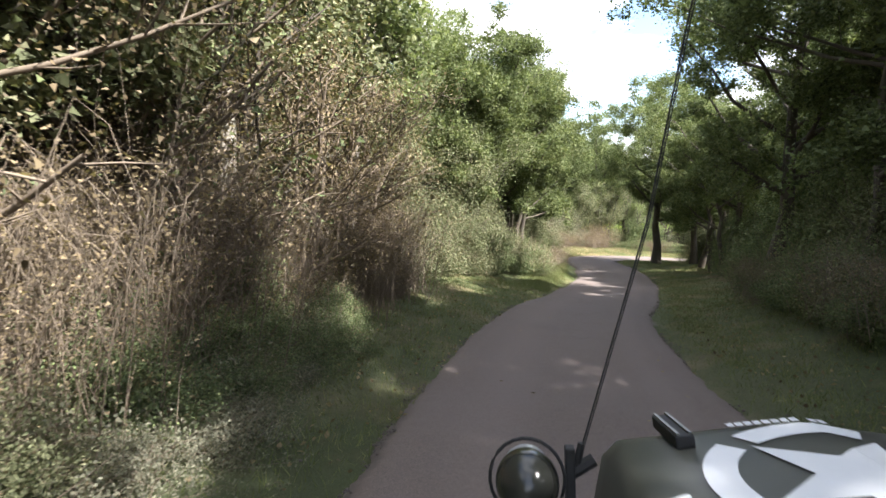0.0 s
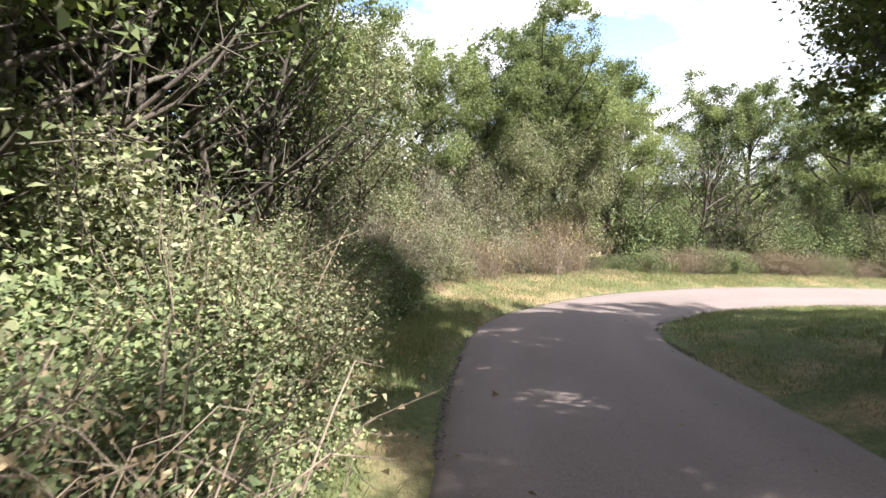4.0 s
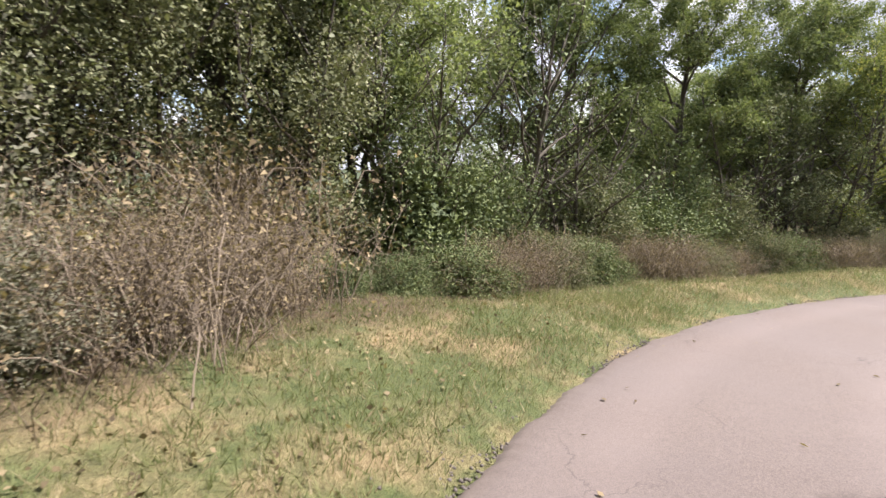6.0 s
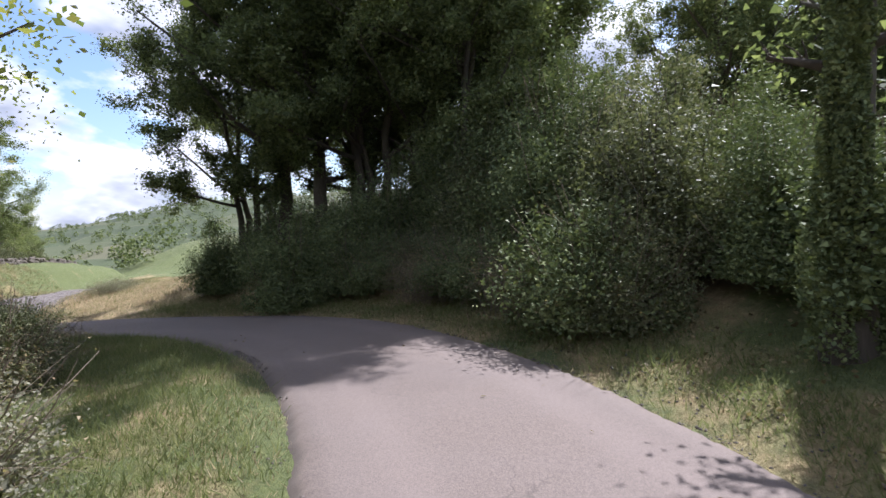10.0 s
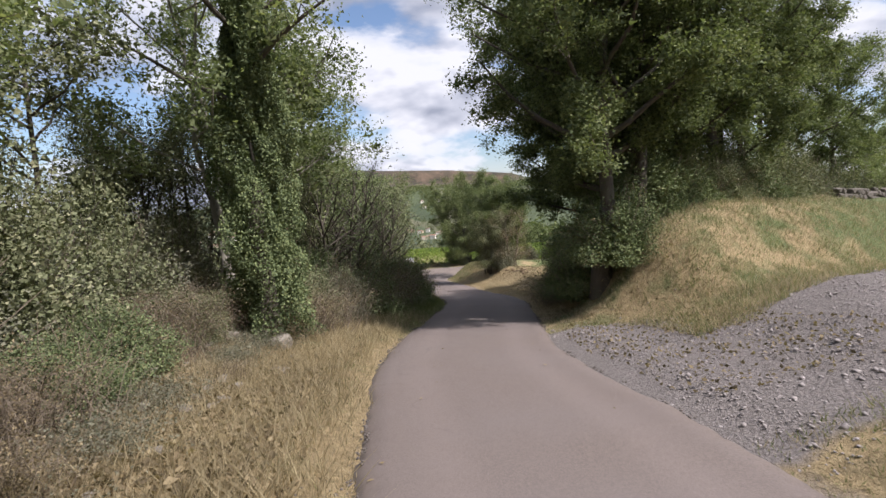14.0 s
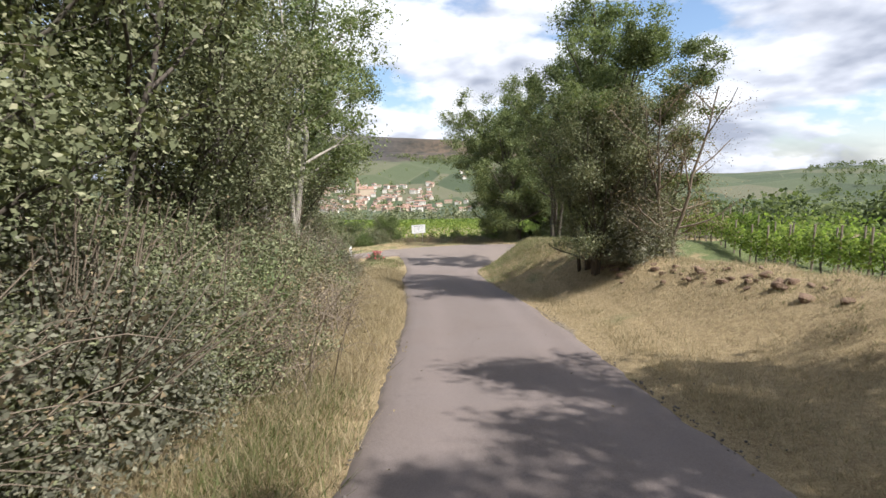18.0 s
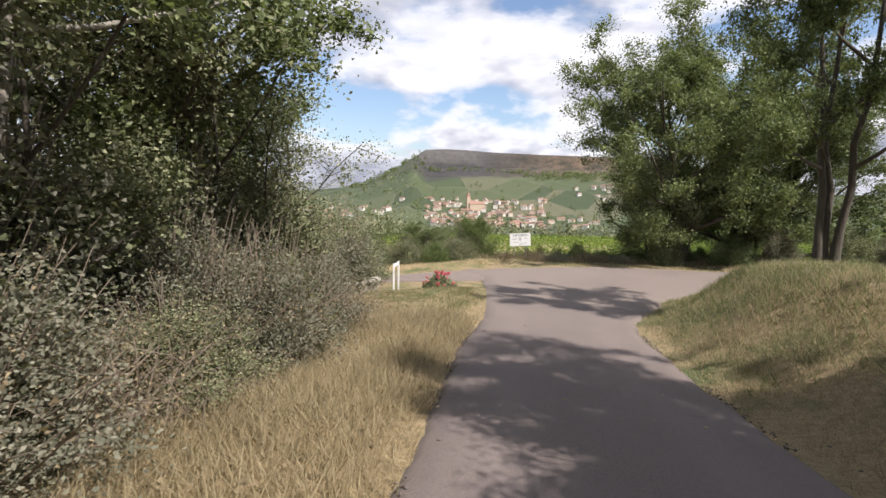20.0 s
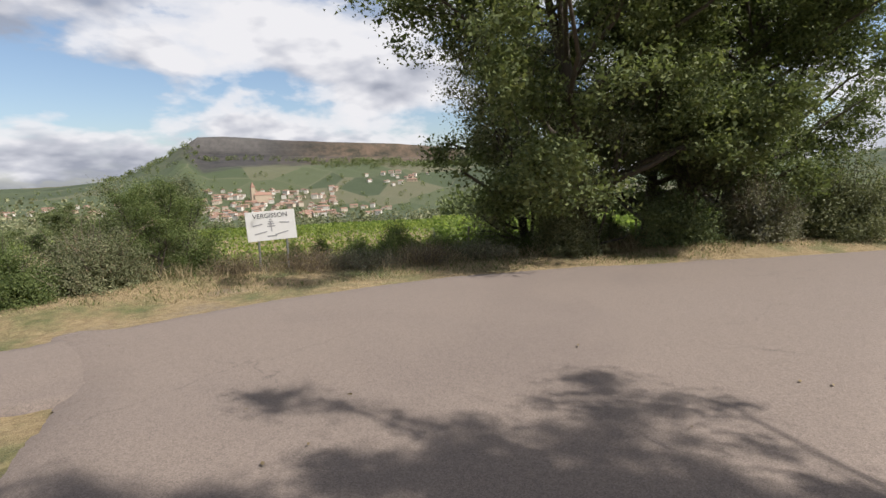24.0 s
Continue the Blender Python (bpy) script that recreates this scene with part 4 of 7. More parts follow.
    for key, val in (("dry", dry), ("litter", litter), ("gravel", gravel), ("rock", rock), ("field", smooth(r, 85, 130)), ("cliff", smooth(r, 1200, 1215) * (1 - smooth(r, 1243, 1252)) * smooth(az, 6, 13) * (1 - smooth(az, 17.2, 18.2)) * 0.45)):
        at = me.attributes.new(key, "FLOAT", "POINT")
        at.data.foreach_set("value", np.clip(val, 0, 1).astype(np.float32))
    return tagged(new("ground", me), "grassy ground of banks, meadows, valley and hills", "ground", kind="structure")


def build_road(name, line, nrm, us, half_l, half_r, lift, label, plain):
    """A road sheet with worn, wandering edges that dip into the verge."""
    n = len(line)
    fine = np.linspace(0, n - 1, n * 10 - 9)
    i = np.arange(n)
    p = np.stack([np.interp(fine, i, line[:, c]) for c in range(3)], 1)
    q = np.stack([np.interp(fine, i, nrm[:, c]) for c in range(2)], 1)
    u = np.interp(fine, i, us)
    hl, hr = half_l(u), half_r(u)
    cols = np.array([-1.0, -0.93, -0.8, -0.55, -0.25, 0, 0.25, 0.55, 0.8, 0.93, 1.0])
    rng = np.random.default_rng(3)
    jl = 0.06 * wave(p[:, 0], p[:, 1], 1.1, 1.0) + 0.022 * wave(p[:, 0], p[:, 1], 6.1, 2.0) + rng.normal(0, 0.012, len(p))
    jr = 0.06 * wave(p[:, 0], p[:, 1], 1.1, 4.0) + 0.022 * wave(p[:, 0], p[:, 1], 6.1, 5.0) + rng.normal(0, 0.012, len(p))
    v = []
    for c in cols:
        w = (hl + jl) * c if c > 0 else (hr + jr) * c
        z = p[:, 2] + lift - 0.035 * c * c - (0.075 if abs(c) == 1 else 0)
        z = z + 0.008 * wave(p[:, 0] + q[:, 0] * w, p[:, 1] + q[:, 1] * w, 1.2, 3.0)
        v.append(np.stack([p[:, 0] + q[:, 0] * w, p[:, 1] + q[:, 1] * w, z], 1))
    v = np.stack(v, 1)
    k = len(cols)
    a, b = np.meshgrid(np.arange(len(fine) - 1), np.arange(k - 1), indexing="ij")
    s = a * k + b
    f = np.stack([s, s + 1, s + k + 1, s + k], -1).reshape(-1, 4)[:, ::-1]
    me = mesh_np(name, v.reshape(-1, 3), f, M_ROAD, True)
    at = me.attributes.new("across", "FLOAT", "POINT")
    at.data.foreach_set("value", (0.5 + 0.5 * cols[None, :] * (1 - smooth(u, *plain[:2]) * smooth(u, *plain[2:]))[:, None]).ravel().astype(np.float32))
    return tagged(new(name, me), label, "road", kind="structure")


build_ground()
build_road("road", LINE, LINE_N, LINE_U, half_left, half_right, 0.016, "narrow lane of worn reddish asphalt winding downhill", (26.8, 27.8, 31, 30))
build_road("crossing_road", XLINE, XLINE_N, XLINE_U, lambda u: np.interp(u, [0, 2.5, 3, 3.5, 4, 4.5, 6, 8], [0.5, 0.5, 0.8, 1.6, 2.4, 2.8, 3.0, 2.6]), lambda u: np.interp(u, [0, 2.5, 3.0, 3.5, 4, 5, 6, 8], [0.45, 0.45, 0.5, 1.0, 2.1, 3.2, 3.0, 2.4]), 0.008, "reddish asphalt road crossing the end of the lane", (2.9, 3.4, 6.5, 5.6))

# ---- woods and banks, from the start on ----
DARKS = ["ivy_a", "ivy_b", "shrub_b"]
# left of the start: dry thicket with slim trunks
belt(1.0, 3.2, 4.2, 4.4, ["ivy_n", "bramble_c", "ivy_n", "shrub_n"], 0.8, 0.35, 0.6)
belt(1.0, 3.0, 3.5, 3.7, ["bramble_c", "bramble_c", "ivy_n"], 1.0, 0.25, 0.45)
belt(1.0, 3.95, 5.3, 5.3, ["bramble_n", "twig_b", "ivy_n", "dry_tree", "twig_b"], 0.75, 0.6, 0.95)
belt(1.0, 3.95, 5.9, 6.1, ["dry_tree", "twig_b", "thin_tree", "bare_tree"], 0.8, 0.8, 1.15)
belt(1.0, 3.4, 7.2, 7.6, ["ivy_b", "thin_tree", "twig_b", "bare_tree", "ivy_b"], 0.9)
belt(1.0, 3.6, 9.6, 10.2, ["thin_tree", "oak_b", "oak_a", "shrub_b"], 1.9)
belt(1.0, 4.2, 14.0, 14.0, ["oak_a", "oak_b", "ash_b", "shrub_b"], 2.2)
plant("pale_tree", -9.6, -26.6, 1.15)
plant("pale_tree", -9.0, -22.4, 1.0)
plant("pale_tree", -12.6, -27.6, 0.9)
plant("pale_tree", -9.6, -17.6, 0.9)
belt(3.3, 4.3, 7.6, 8.6, ["bramble_n", "grey_b", "dry_tree", "grey_n"], 1.1)
# green bushes and trees past the grassy bay
belt(4.3, 5.9, 7.0, 4.6, ["shrub_n", "shrub_a", "ivy_n", "shrub_n", "shrub_n"], 0.8, 0.9, 1.15)
belt(4.4, 5.9, 8.4, 6.0, ["tall_bush", "shrub_b", "tall_bush"], 1.3, 0.9, 1.15)
belt(4.2, 6.3, 10.4, 7.6, ["ash_a", "oak_b", "ash_b", "shrub_b"], 1.9, 0.9, 1.1)
belt(5.7, 7.7, 4.0, 3.0, ["ivy_n", "bramble_n", "ivy_n", "shrub_n"], 0.8, 0.75, 1.0)
belt(6.1, 7.8, 4.6, 4.2, ["ivy_b", "ivy_a", "shrub_b"], 1.1, 0.8, 1.0)
plant("oak_b", -4.4, -7.2, 0.9)
plant("oak_a", -4.1, -4.0, 0.9)
belt(5.6, 8.0, 7.0, 6.0, ["oak_a", "oak_b", "shrub_b", "ivy_b"], 2.0, 0.85, 1.0)
belt(7.6, 9.1, 4.1, 4.6, ["ivy_n", "shrub_n", "bramble_n", "ivy_n"], 0.8, 0.85, 1.1)
belt(9.1, 9.9, 5.0, 5.5, ["bramble_n", "grey_n", "shrub_n"], 0.8, 0.75, 1.0)
belt(7.4, 9.4, 5.5, 6.2, ["bare_tree", "tall_bush", "bare_tree"], 1.0, 0.85, 1.1)
belt(7.6, 9.3, 6.6, 8.0, ["oak_a", "thin_tree", "ivy_b", "dry_tree"], 1.7, 0.8, 1.0)
# outside of the first bend: dry bank, bushes and trees above it
belt(9.6, 11.3, 5.5, 5.6, ["bramble_n", "grey_n", "bramble_n", "shrub_n", "bramble_a"], 0.7, 0.45, 1.0)
belt(11.3, 11.9, 5.8, 5.6, ["ivy_n", "bramble_n"], 0.9, 0.4, 0.7)
belt(9.2, 11.5, 6.7, 6.9, ["grey_b", "grey_n", "shrub_b", "ivy_n", "bramble_b"], 0.7, 0.75, 1.3)
belt(9.2, 12.2, 8.0, 7.4, ["bare_tree", "grey_b", "tall_bush", "shrub_b"], 1.2, 0.85, 1.1)
belt(9.3, 12.4, 10.0, 9.2, ["ash_a", "oak_b", "ash_b", "oak_a"], 1.7, 0.8, 1.0)
belt(9.0, 12.6, 13.0, 12.0, ["tall_bush", "oak_b", "shrub_b"], 1.9, 0.9, 1.15)
belt(11.9, 14.6, 5.5, 4.8, ["shrub_n", "ivy_n", "grey_n", "bramble_n", "bramble_n"], 0.85, 0.65, 0.95)
belt(12.0, 14.8, 7.0, 6.4, ["shrub_b", "ivy_b", "tall_bush", "bare_tree"], 1.2, 0.85, 1.1)
belt(12.0, 15.0, 9.0, 8.2, ["ash_b", "oak_a", "ash_a", "ash_b"], 2.4, 0.75, 0.95)
plant("acacia", 26.3, 18.2, 1.0)
plant("acacia", 29.2, 18.3, 1.2)
plant("acacia", 30.8, 19.4, 0.85)
belt(14.6, 16.7, 4.5, 3.9, ["shrub_n", "grey_n", "ivy_n"], 0.9, 0.6, 0.85)
belt(14.6, 16.4, 5.6, 6.0, ["shrub_b", "shrub_a"], 1.8, 0.8, 1.0)
# left of the second bend
belt(17.6, 19.9, 4.9, 4.4, ["ivy_n", "shrub_n", "ivy_n", "bramble_n"], 1.0, 0.5, 0.85)
plant("ash_a", 34.2, 24.5, 0.85)
plant("ash_b", 33.0, 27.5, 0.9)
plant("ash_a", 35.6, 29.2, 0.8)
belt(19.6, 21.4, 5.0, 5.1, ["bramble_n", "shrub_n", "bramble_n", "ivy_n"], 0.85, 0.45, 0.8)
belt(19.6, 21.3, 3.6, 3.8, ["bramble_c", "bramble_a", "bramble_c"], 1.1, 0.25, 0.45)
belt(19.6, 21.6, 6.4, 6.6, ["grey_b", "shrub_a", "grey_a"], 1.5, 0.9, 1.1)
belt(19.4, 22.0, 9.0, 8.6, ["ash_b", "ash_a", "tall_bush", "thin_tree"], 2.2, 0.8, 1.0)
belt(19.6, 21.8, 6.8, 6.6, ["thin_tree", "tall_bush", "shrub_b"], 2.0, 0.7, 0.95)
plant("ivy_tree", 36.85, 38.05, 1.0)
plant("ash_a", 35.4, 40.5, 0.95)
plant("ash_b", 35.9, 42.6, 0.8)
belt(21.4, 22.0, 4.0, 3.8, ["shrub_n", "grey_n", "bramble_n"], 0.9, 0.7, 0.85)
# the dark gap between trees
belt(21.9, 23.5, 3.9, 3.7, ["ivy_n", "bramble_n", "shrub_n", "grey_n", "ivy_n"], 0.75, 0.85, 1.1)
belt(21.9, 23.5, 5.0, 4.8, ["ivy_a", "shrub_a", "ivy_a", "bare_tree"], 1.0, 0.8, 1.0)
for hx, hy, hk, hs in ((36.0, 45.6, "ivy_trunk", 0.85), (36.4, 46.8, "ivy_trunk", 0.72), (37.0, 48.4, "bare_tree", 0.95), (35.4, 44.6, "tall_bush", 0.8), (37.6, 50.4, "bare_tree", 0.9), (34.8, 47.6, "bare_tree", 0.85), (37.2, 47.6, "ivy_a", 0.9), (36.6, 49.8, "ivy_a", 1.0),
                       (37.2, 53.4, "tall_bush", 0.95), (37.3, 55.2, "tall_bush", 1.0), (37.2, 54.4, "ivy_trunk", 0.75), (37.2, 57.4, "tall_bush", 1.05), (36.0, 56.4, "ash_b", 0.75), (36.8, 59.4, "tall_bush", 1.1),
                       (35.8, 60.6, "ash_a", 0.8), (36.4, 61.6, "tall_bush", 1.05), (36.4, 63.6, "tall_bush", 0.95), (34.6, 62.0, "ash_b", 0.85)):
    plant(hk, hx, hy, hs)
belt(23.4, 25.0, 3.9, 4.1, ["grey_n", "ivy_n", "bramble_n", "shrub_n", "shrub_n"], 0.75, 0.85, 1.1)
belt(23.4, 25.2, 5.0, 5.3, ["shrub_n", "grey_n", "shrub_n"], 0.9, 1.1, 1.4)
plant("ash_a", 37.0, 66.3, 0.95)
plant("ash_a", 35.4, 69.5, 0.9)
plant("oak_a", 34.4, 73.0, 0.85)
belt(25.0, 26.4, 4.4, 4.7, ["grey_n", "bramble_n", "grey_n", "shrub_n"], 0.9, 0.7, 0.95)
plant("yellow_a", 36.0, 73.4, 0.75)
for hx, hy, hs in ((34.6, 71.6, 1.05), (34.2, 74.0, 1.1), (34.8, 75.6, 0.85), (33.0, 76.4, 0.9), (35.4, 70.0, 0.9)):
    plant("tall_bush", hx, hy, hs)
belt(25.2, 26.8, 5.8, 6.4, ["shrub_b", "grey_b", "grey_b"], 1.4, 0.9, 1.1)
belt(26.6, 28.2, 6.6, 8.4, ["grey_b", "grey_a", "shrub_a"], 1.3, 0.85, 1.05)
plant("oak_b", 9.2, 3.2, 0.9)
plant("oak_a", 11.8, 5.4, 0.85)
plant("oak_a", 7.4, 0.4, 0.85)
plant("shrub_b", 8.6, 1.6, 1.0)
# right of the start: shaded bank
plant("oak_a", 3.4, -34.0, 1.1)
plant("oak_a", 3.2, -26.0, 1.25)
plant("oak_a", 3.8, -46.0, 1.45)
plant("oak_b", 2.2, -22.5, 0.95)
plant("oak_a", 2.6, -18.0, 0.95)
plant("oak_b", 1.4, -28.5, 1.2)
plant("ash_b", 1.2, -33.0, 1.3)
plant("oak_a", 2.0, -41.0, 1.3)
belt(1.0, 5.2, -4.6, -4.9, ["ivy_n", "bramble_n", "shrub_n", "ivy_n"], 0.95, 0.6, 0.85)
belt(1.0, 5.6, -6.4, -6.4, DARKS, 1.5, 0.8, 1.1)
belt(1.0, 6.2, -8.4, -8.8, ["oak_a", "oak_b", "ash_b", "ivy_trunk"], 2.6, 0.75, 0.9)
belt(1.0, 6.2, -12.5, -13.0, ["oak_a", "oak_b", "shrub_b"], 3.6, 0.55, 0.7)
belt(5.2, 6.6, -5.4, -6.2, ["ivy_a", "ivy_b", "shrub_a"], 1.3, 0.7, 0.95)
plant("oak_b", 5.2, -9.4, 0.8)
plant("oak_b", 6.0, -6.2, 0.8)
plant("ash_b", 6.2, -3.6, 0.95)
plant("oak_b", 7.6, -1.6, 1.0)
plant("oak_a", 5.7, 2.6, 1.1)
# tall trees behind the bushes of the left bank
plant("ash_b", -4.9, -5.6, 1.0)
plant("oak_a", -4.9, -2.2, 0.95)
plant("ash_a", -4.7, 0.9, 1.0)
plant("oak_b", -4.6, 4.2, 0.95)
belt(6.6, 7.6, -7.5, -9.0, ["shrub_b", "oak_b", "shrub_a"], 2.0, 0.8, 1.0)
# hedge beyond the meadow and the wood above it
for hx, hy, hk, hs in ((38.8, 12.0, "ivy_b", 1.0), (37.0, 10.8, "shrub_b", 0.9), (35.6, 9.6, "ivy_b", 0.7), (34.4, 8.8, "ivy_a", 1.0), (33.4, 7.6, "ivy_n", 1.15), (33.2, 6.2, "ivy_a", 0.95), (33.2, 5.0, "ivy_n", 1.1), (33.2, 3.8, "ivy_n", 0.95), (33.0, 2.6, "grey_n", 0.85), (32.8, 1.4, "ivy_n", 0.8),
                       (34.6, 7.0, "ivy_b", 0.55), (34.6, 5.2, "ivy_a", 0.9), (36.4, 12.0, "ivy_a", 1.0), (40.4, 12.6, "ivy_b", 1.1), (41.8, 14.0, "shrub_b", 1.0)):
    plant(hk, hx, hy, hs)
for hx, hy, hs in ((41.2, 11.2, 1.0), (39.4, 10.4, 0.9), (37.8, 9.4, 0.75), (36.4, 8.2, 0.6)):
    plant("ivy_b", hx, hy, hs)
for hx, hy, hk, hs in ((44.9, 13.4, "ash_b", 0.9), (43.2, 14.8, "oak_b", 1.0), (44.0, 16.2, "oak_b", 0.95), (43.0, 17.2, "ivy_b", 0.95), (43.6, 15.6, "ivy_b", 1.0), (42.8, 18.4, "ivy_b", 0.9), (45.2, 15.4, "ivy_b", 1.1), (46.4, 16.4, "oak_b", 1.1), (42.0, 19.8, "ivy_b", 0.9), (44.6, 20.0, "oak_a", 1.1)):
    plant(hk, hx, hy, hs)
plant("ivy_stump", 33.7, 9.9, 1.0)
for i in range(34):
    f = 0.14 + 0.86 * i / 33
    plant(PICK.choice(["oak_a", "oak_b", "oak_a", "ash_b"]), 58 + 16 * f + PICK.uniform(-2, 2), 8 - 58 * f + PICK.uniform(-3, 3), PICK.uniform(1.2, 1.5) + 0.4 * f)
for i in range(16):
    f = 0.12 + 0.88 * i / 15
    plant(PICK.choice(["shrub_b", "ivy_b"]), 56 + 15 * f + PICK.uniform(-1, 1), 6 - 56 * f + PICK.uniform(-2, 2), PICK.uniform(1.0, 1.4))
# right of the second bend: dark slope under trees
belt(17.1, 19.0, -3.7, -3.9, ["ivy_n", "bramble_n", "ivy_n", "shrub_n"], 0.8, 0.7, 0.95)
belt(17.2, 19.1, -5.6, -5.8, DARKS, 1.4, 0.9, 1.15)
belt(18.0, 19.1, -7.4, -7.0, ["oak_a", "oak_b", "ivy_trunk", "oak_a"], 1.8, 0.85, 1.0)
belt(18.2, 19.0, -11.0, -11.0, ["oak_a", "oak_b"], 2.6, 0.58, 0.7)
belt(17.2, 18.2, -9.0, -9.5, ["shrub_a", "ivy_a"], 1.6, 0.8, 0.95)
plant("oak_a", 44.8, 21.4, 1.1)
plant("oak_b", 45.0, 18.2, 1.2)
plant("oak_b", 46.2, 23.4, 0.95)
plant("ivy_b", 44.9, 23.9, 0.75)
plant("ivy_b", 45.8, 22.0, 0.9)
# trees beside the gravel track and the dark gap
for hx, hy, hk, hs in ((46.2, 41.4, "oak_a", 0.82), (47.6, 43.4, "oak_b", 0.9), (46.7, 42.1, "ivy_n", 0.9), (48.1, 43.0, "ivy_n", 0.9), (49.6, 43.6, "shrub_n", 0.9), (51.2, 44.3, "ivy_n", 0.8), (45.6, 42.8, "oak_a", 0.85), (46.8, 44.8, "oak_b", 0.9), (48.0, 45.6, "oak_a", 0.9), (49.6, 44.2, "oak_a", 0.85), (51.2, 45.6, "oak_b", 0.85), (48.2, 43.9, "ivy_b", 0.9), (49.4, 44.6, "shrub_b", 0.9), (51.0, 45.0, "ivy_b", 0.85), (52.8, 45.9, "shrub_b", 0.85), (47.2, 42.9, "ivy_b", 0.8), (54.4, 47.0, "shrub_b", 0.8), (56.6, 48.2, "shrub_b", 0.8),
                       (53.4, 46.9, "ash_b", 0.9), (55.0, 48.4, "oak_a", 0.8), (57.4, 49.2, "ash_b", 0.85), (60.0, 50.6, "ash_a", 0.75), (62.5, 52.0, "ash_b", 0.6), (44.7, 40.4, "oak_a", 0.92)):
    plant(hk, hx, hy, hs)
for hx, hy, hk, hs in ((45.3, 41.2, "ivy_b", 0.8), (45.2, 40.4, "ivy_n", 1.0), (44.6, 41.6, "ivy_n", 0.9), (44.8, 42.4, "shrub_n", 1.0), (44.9, 44.6, "bramble_n", 0.9), (45.2, 43.4, "ivy_b", 0.85), (46.8, 45.8, "ivy_a", 0.9), (47.7, 43.4, "shrub_b", 0.8), (50.4, 44.6, "shrub_a", 1.0),
                       (52.4, 45.6, "shrub_a", 0.9), (54.8, 46.8, "grey_a", 0.9), (46.2, 42.2, "ivy_b", 0.9), (58.0, 48.4, "shrub_a", 0.9), (61.0, 49.6, "shrub_a", 0.9)):
    plant(hk, hx, hy, hs)
plant("oak_a", 48.2, 48.6, 1.05)
plant("oak_b", 47.2, 46.6, 1.0)
plant("oak_b", 49.9, 52.2, 0.95)
for hx, hy, hk, hs in ((46.6, 47.2, "ivy_b", 0.85), (47.0, 48.6, "ivy_b", 0.9), (47.6, 49.8, "ivy_a", 0.9), (46.2, 45.6, "ivy_b", 0.9), (48.4, 50.6, "ivy_n", 0.9), (48.2, 47.6, "shrub_b", 0.9)):
    plant(hk, hx, hy, hs)
plant("bramble_c", 47.4, 30.8, 0.6)
plant("bramble_c", 48.9, 31.6, 0.7)
# open right side: lone ash, tree and withered bush on the mound
plant("lone_ash", 49.3, 55.3, 0.95)
plant("ash_b", 45.5, 69.8, 0.8)
plant("tall_bush", 45.1, 69.2, 0.85)
plant("oak_b", 45.8, 69.6, 0.64)
plant("dry_tree", 46.9, 68.0, 0.8)
plant("grey_b", 46.2, 68.0, 0.72)
plant("dry_tree", 47.4, 69.2, 0.7)
plant("tall_bush", 45.3, 68.5, 0.72)
plant("tall_bush", 46.4, 68.8, 0.75)
plant("oak_b", 45.9, 79.3, 0.6, 0.8)
# beyond the crossing
plant("walnut", 45.7, 92.8, 0.98, turn=40)
plant("walnut", 49.8, 94.2, 0.86, turn=160)
plant("tall_bush", 44.4, 93.4, 1.0)
plant("walnut", 47.6, 93.6, 0.8, turn=260)
plant("tall_bush", 45.2, 92.0, 0.7)
plant("tall_bush", 48.6, 92.6, 0.85)
for hx, hy, hk, hs in ((49.0, 91.2, "grey_a", 0.75), (51.2, 91.0, "shrub_a", 0.8), (53.2, 91.3, "grey_a", 0.8), (55.6, 91.0, "shrub_b", 0.7), (47.4, 91.8, "ivy_a", 0.7), (44.6, 92.0, "shrub_a", 0.6), (58.0, 91.0, "bramble_c", 1.0),
                       (29.4, 90.9, "shrub_a", 0.7), (30.6, 92.6, "shrub_b", 0.6), (31.6, 91.5, "shrub_n", 0.8), (27.2, 95.6, "oak_b", 0.3), (29.0, 97.4, "shrub_b", 0.75), (32.0, 93.6, "shrub_b", 0.6), (33.4, 92.8, "shrub_n", 1.2), (34.9, 92.8, "tall_bush", 0.54), (35.5, 92.9, "green_tree", 0.62),
                       (35.2, 92.4, "shrub_n", 1.0), (31.0, 98.4, "oak_b", 0.42), (33.2, 98.8, "shrub_b", 1.0), (24.6, 103.0, "oak_b", 0.5), (28.0, 105.0, "oak_a", 0.42), (21.5, 101.0, "oak_a", 0.45), (30.4, 104.6, "ash_b", 0.42), (24.4, 98.8, "shrub_b", 1.2), (18.5, 97.0, "oak_b", 0.5),
                       (35.3, 91.5, "green_bush", 0.6), (36.2, 92.4, "green_bush", 0.8), (38.7, 91.5, "bramble_a", 0.5), (39.8, 91.6, "bramble_c", 0.5), (41.2, 91.6, "bramble_a", 0.5), (37.3, 91.3, "bramble_a", 0.45), (42.6, 91.8, "bramble_c", 0.55), (34.5, 91.5, "green_bush", 0.75), (33.9, 91.6, "shrub_n", 0.8), (26.6, 92.4, "shrub_b", 0.6), (28.0, 88.0, "shrub_a", 0.8),
                       (26.4, 90.6, "grey_b", 0.7), (24.0, 88.5, "shrub_b", 0.8), (32.6, 92.4, "shrub_n", 0.9), (25.0, 95.0, "shrub_a", 1.2), (21.0, 92.0, "oak_b", 0.5), (17.0, 90.0, "shrub_b", 1.2),
                       (33.0, 88.8, "shrub_n", 0.72), (34.3, 89.2, "green_bush", 0.62), (35.3, 89.9, "shrub_n", 0.66), (31.6, 88.6, "shrub_a", 0.6), (30.2, 88.4, "shrub_n", 0.8), (35.9, 90.6, "green_tree", 0.4)):
    plant(hk, hx, hy, hs)

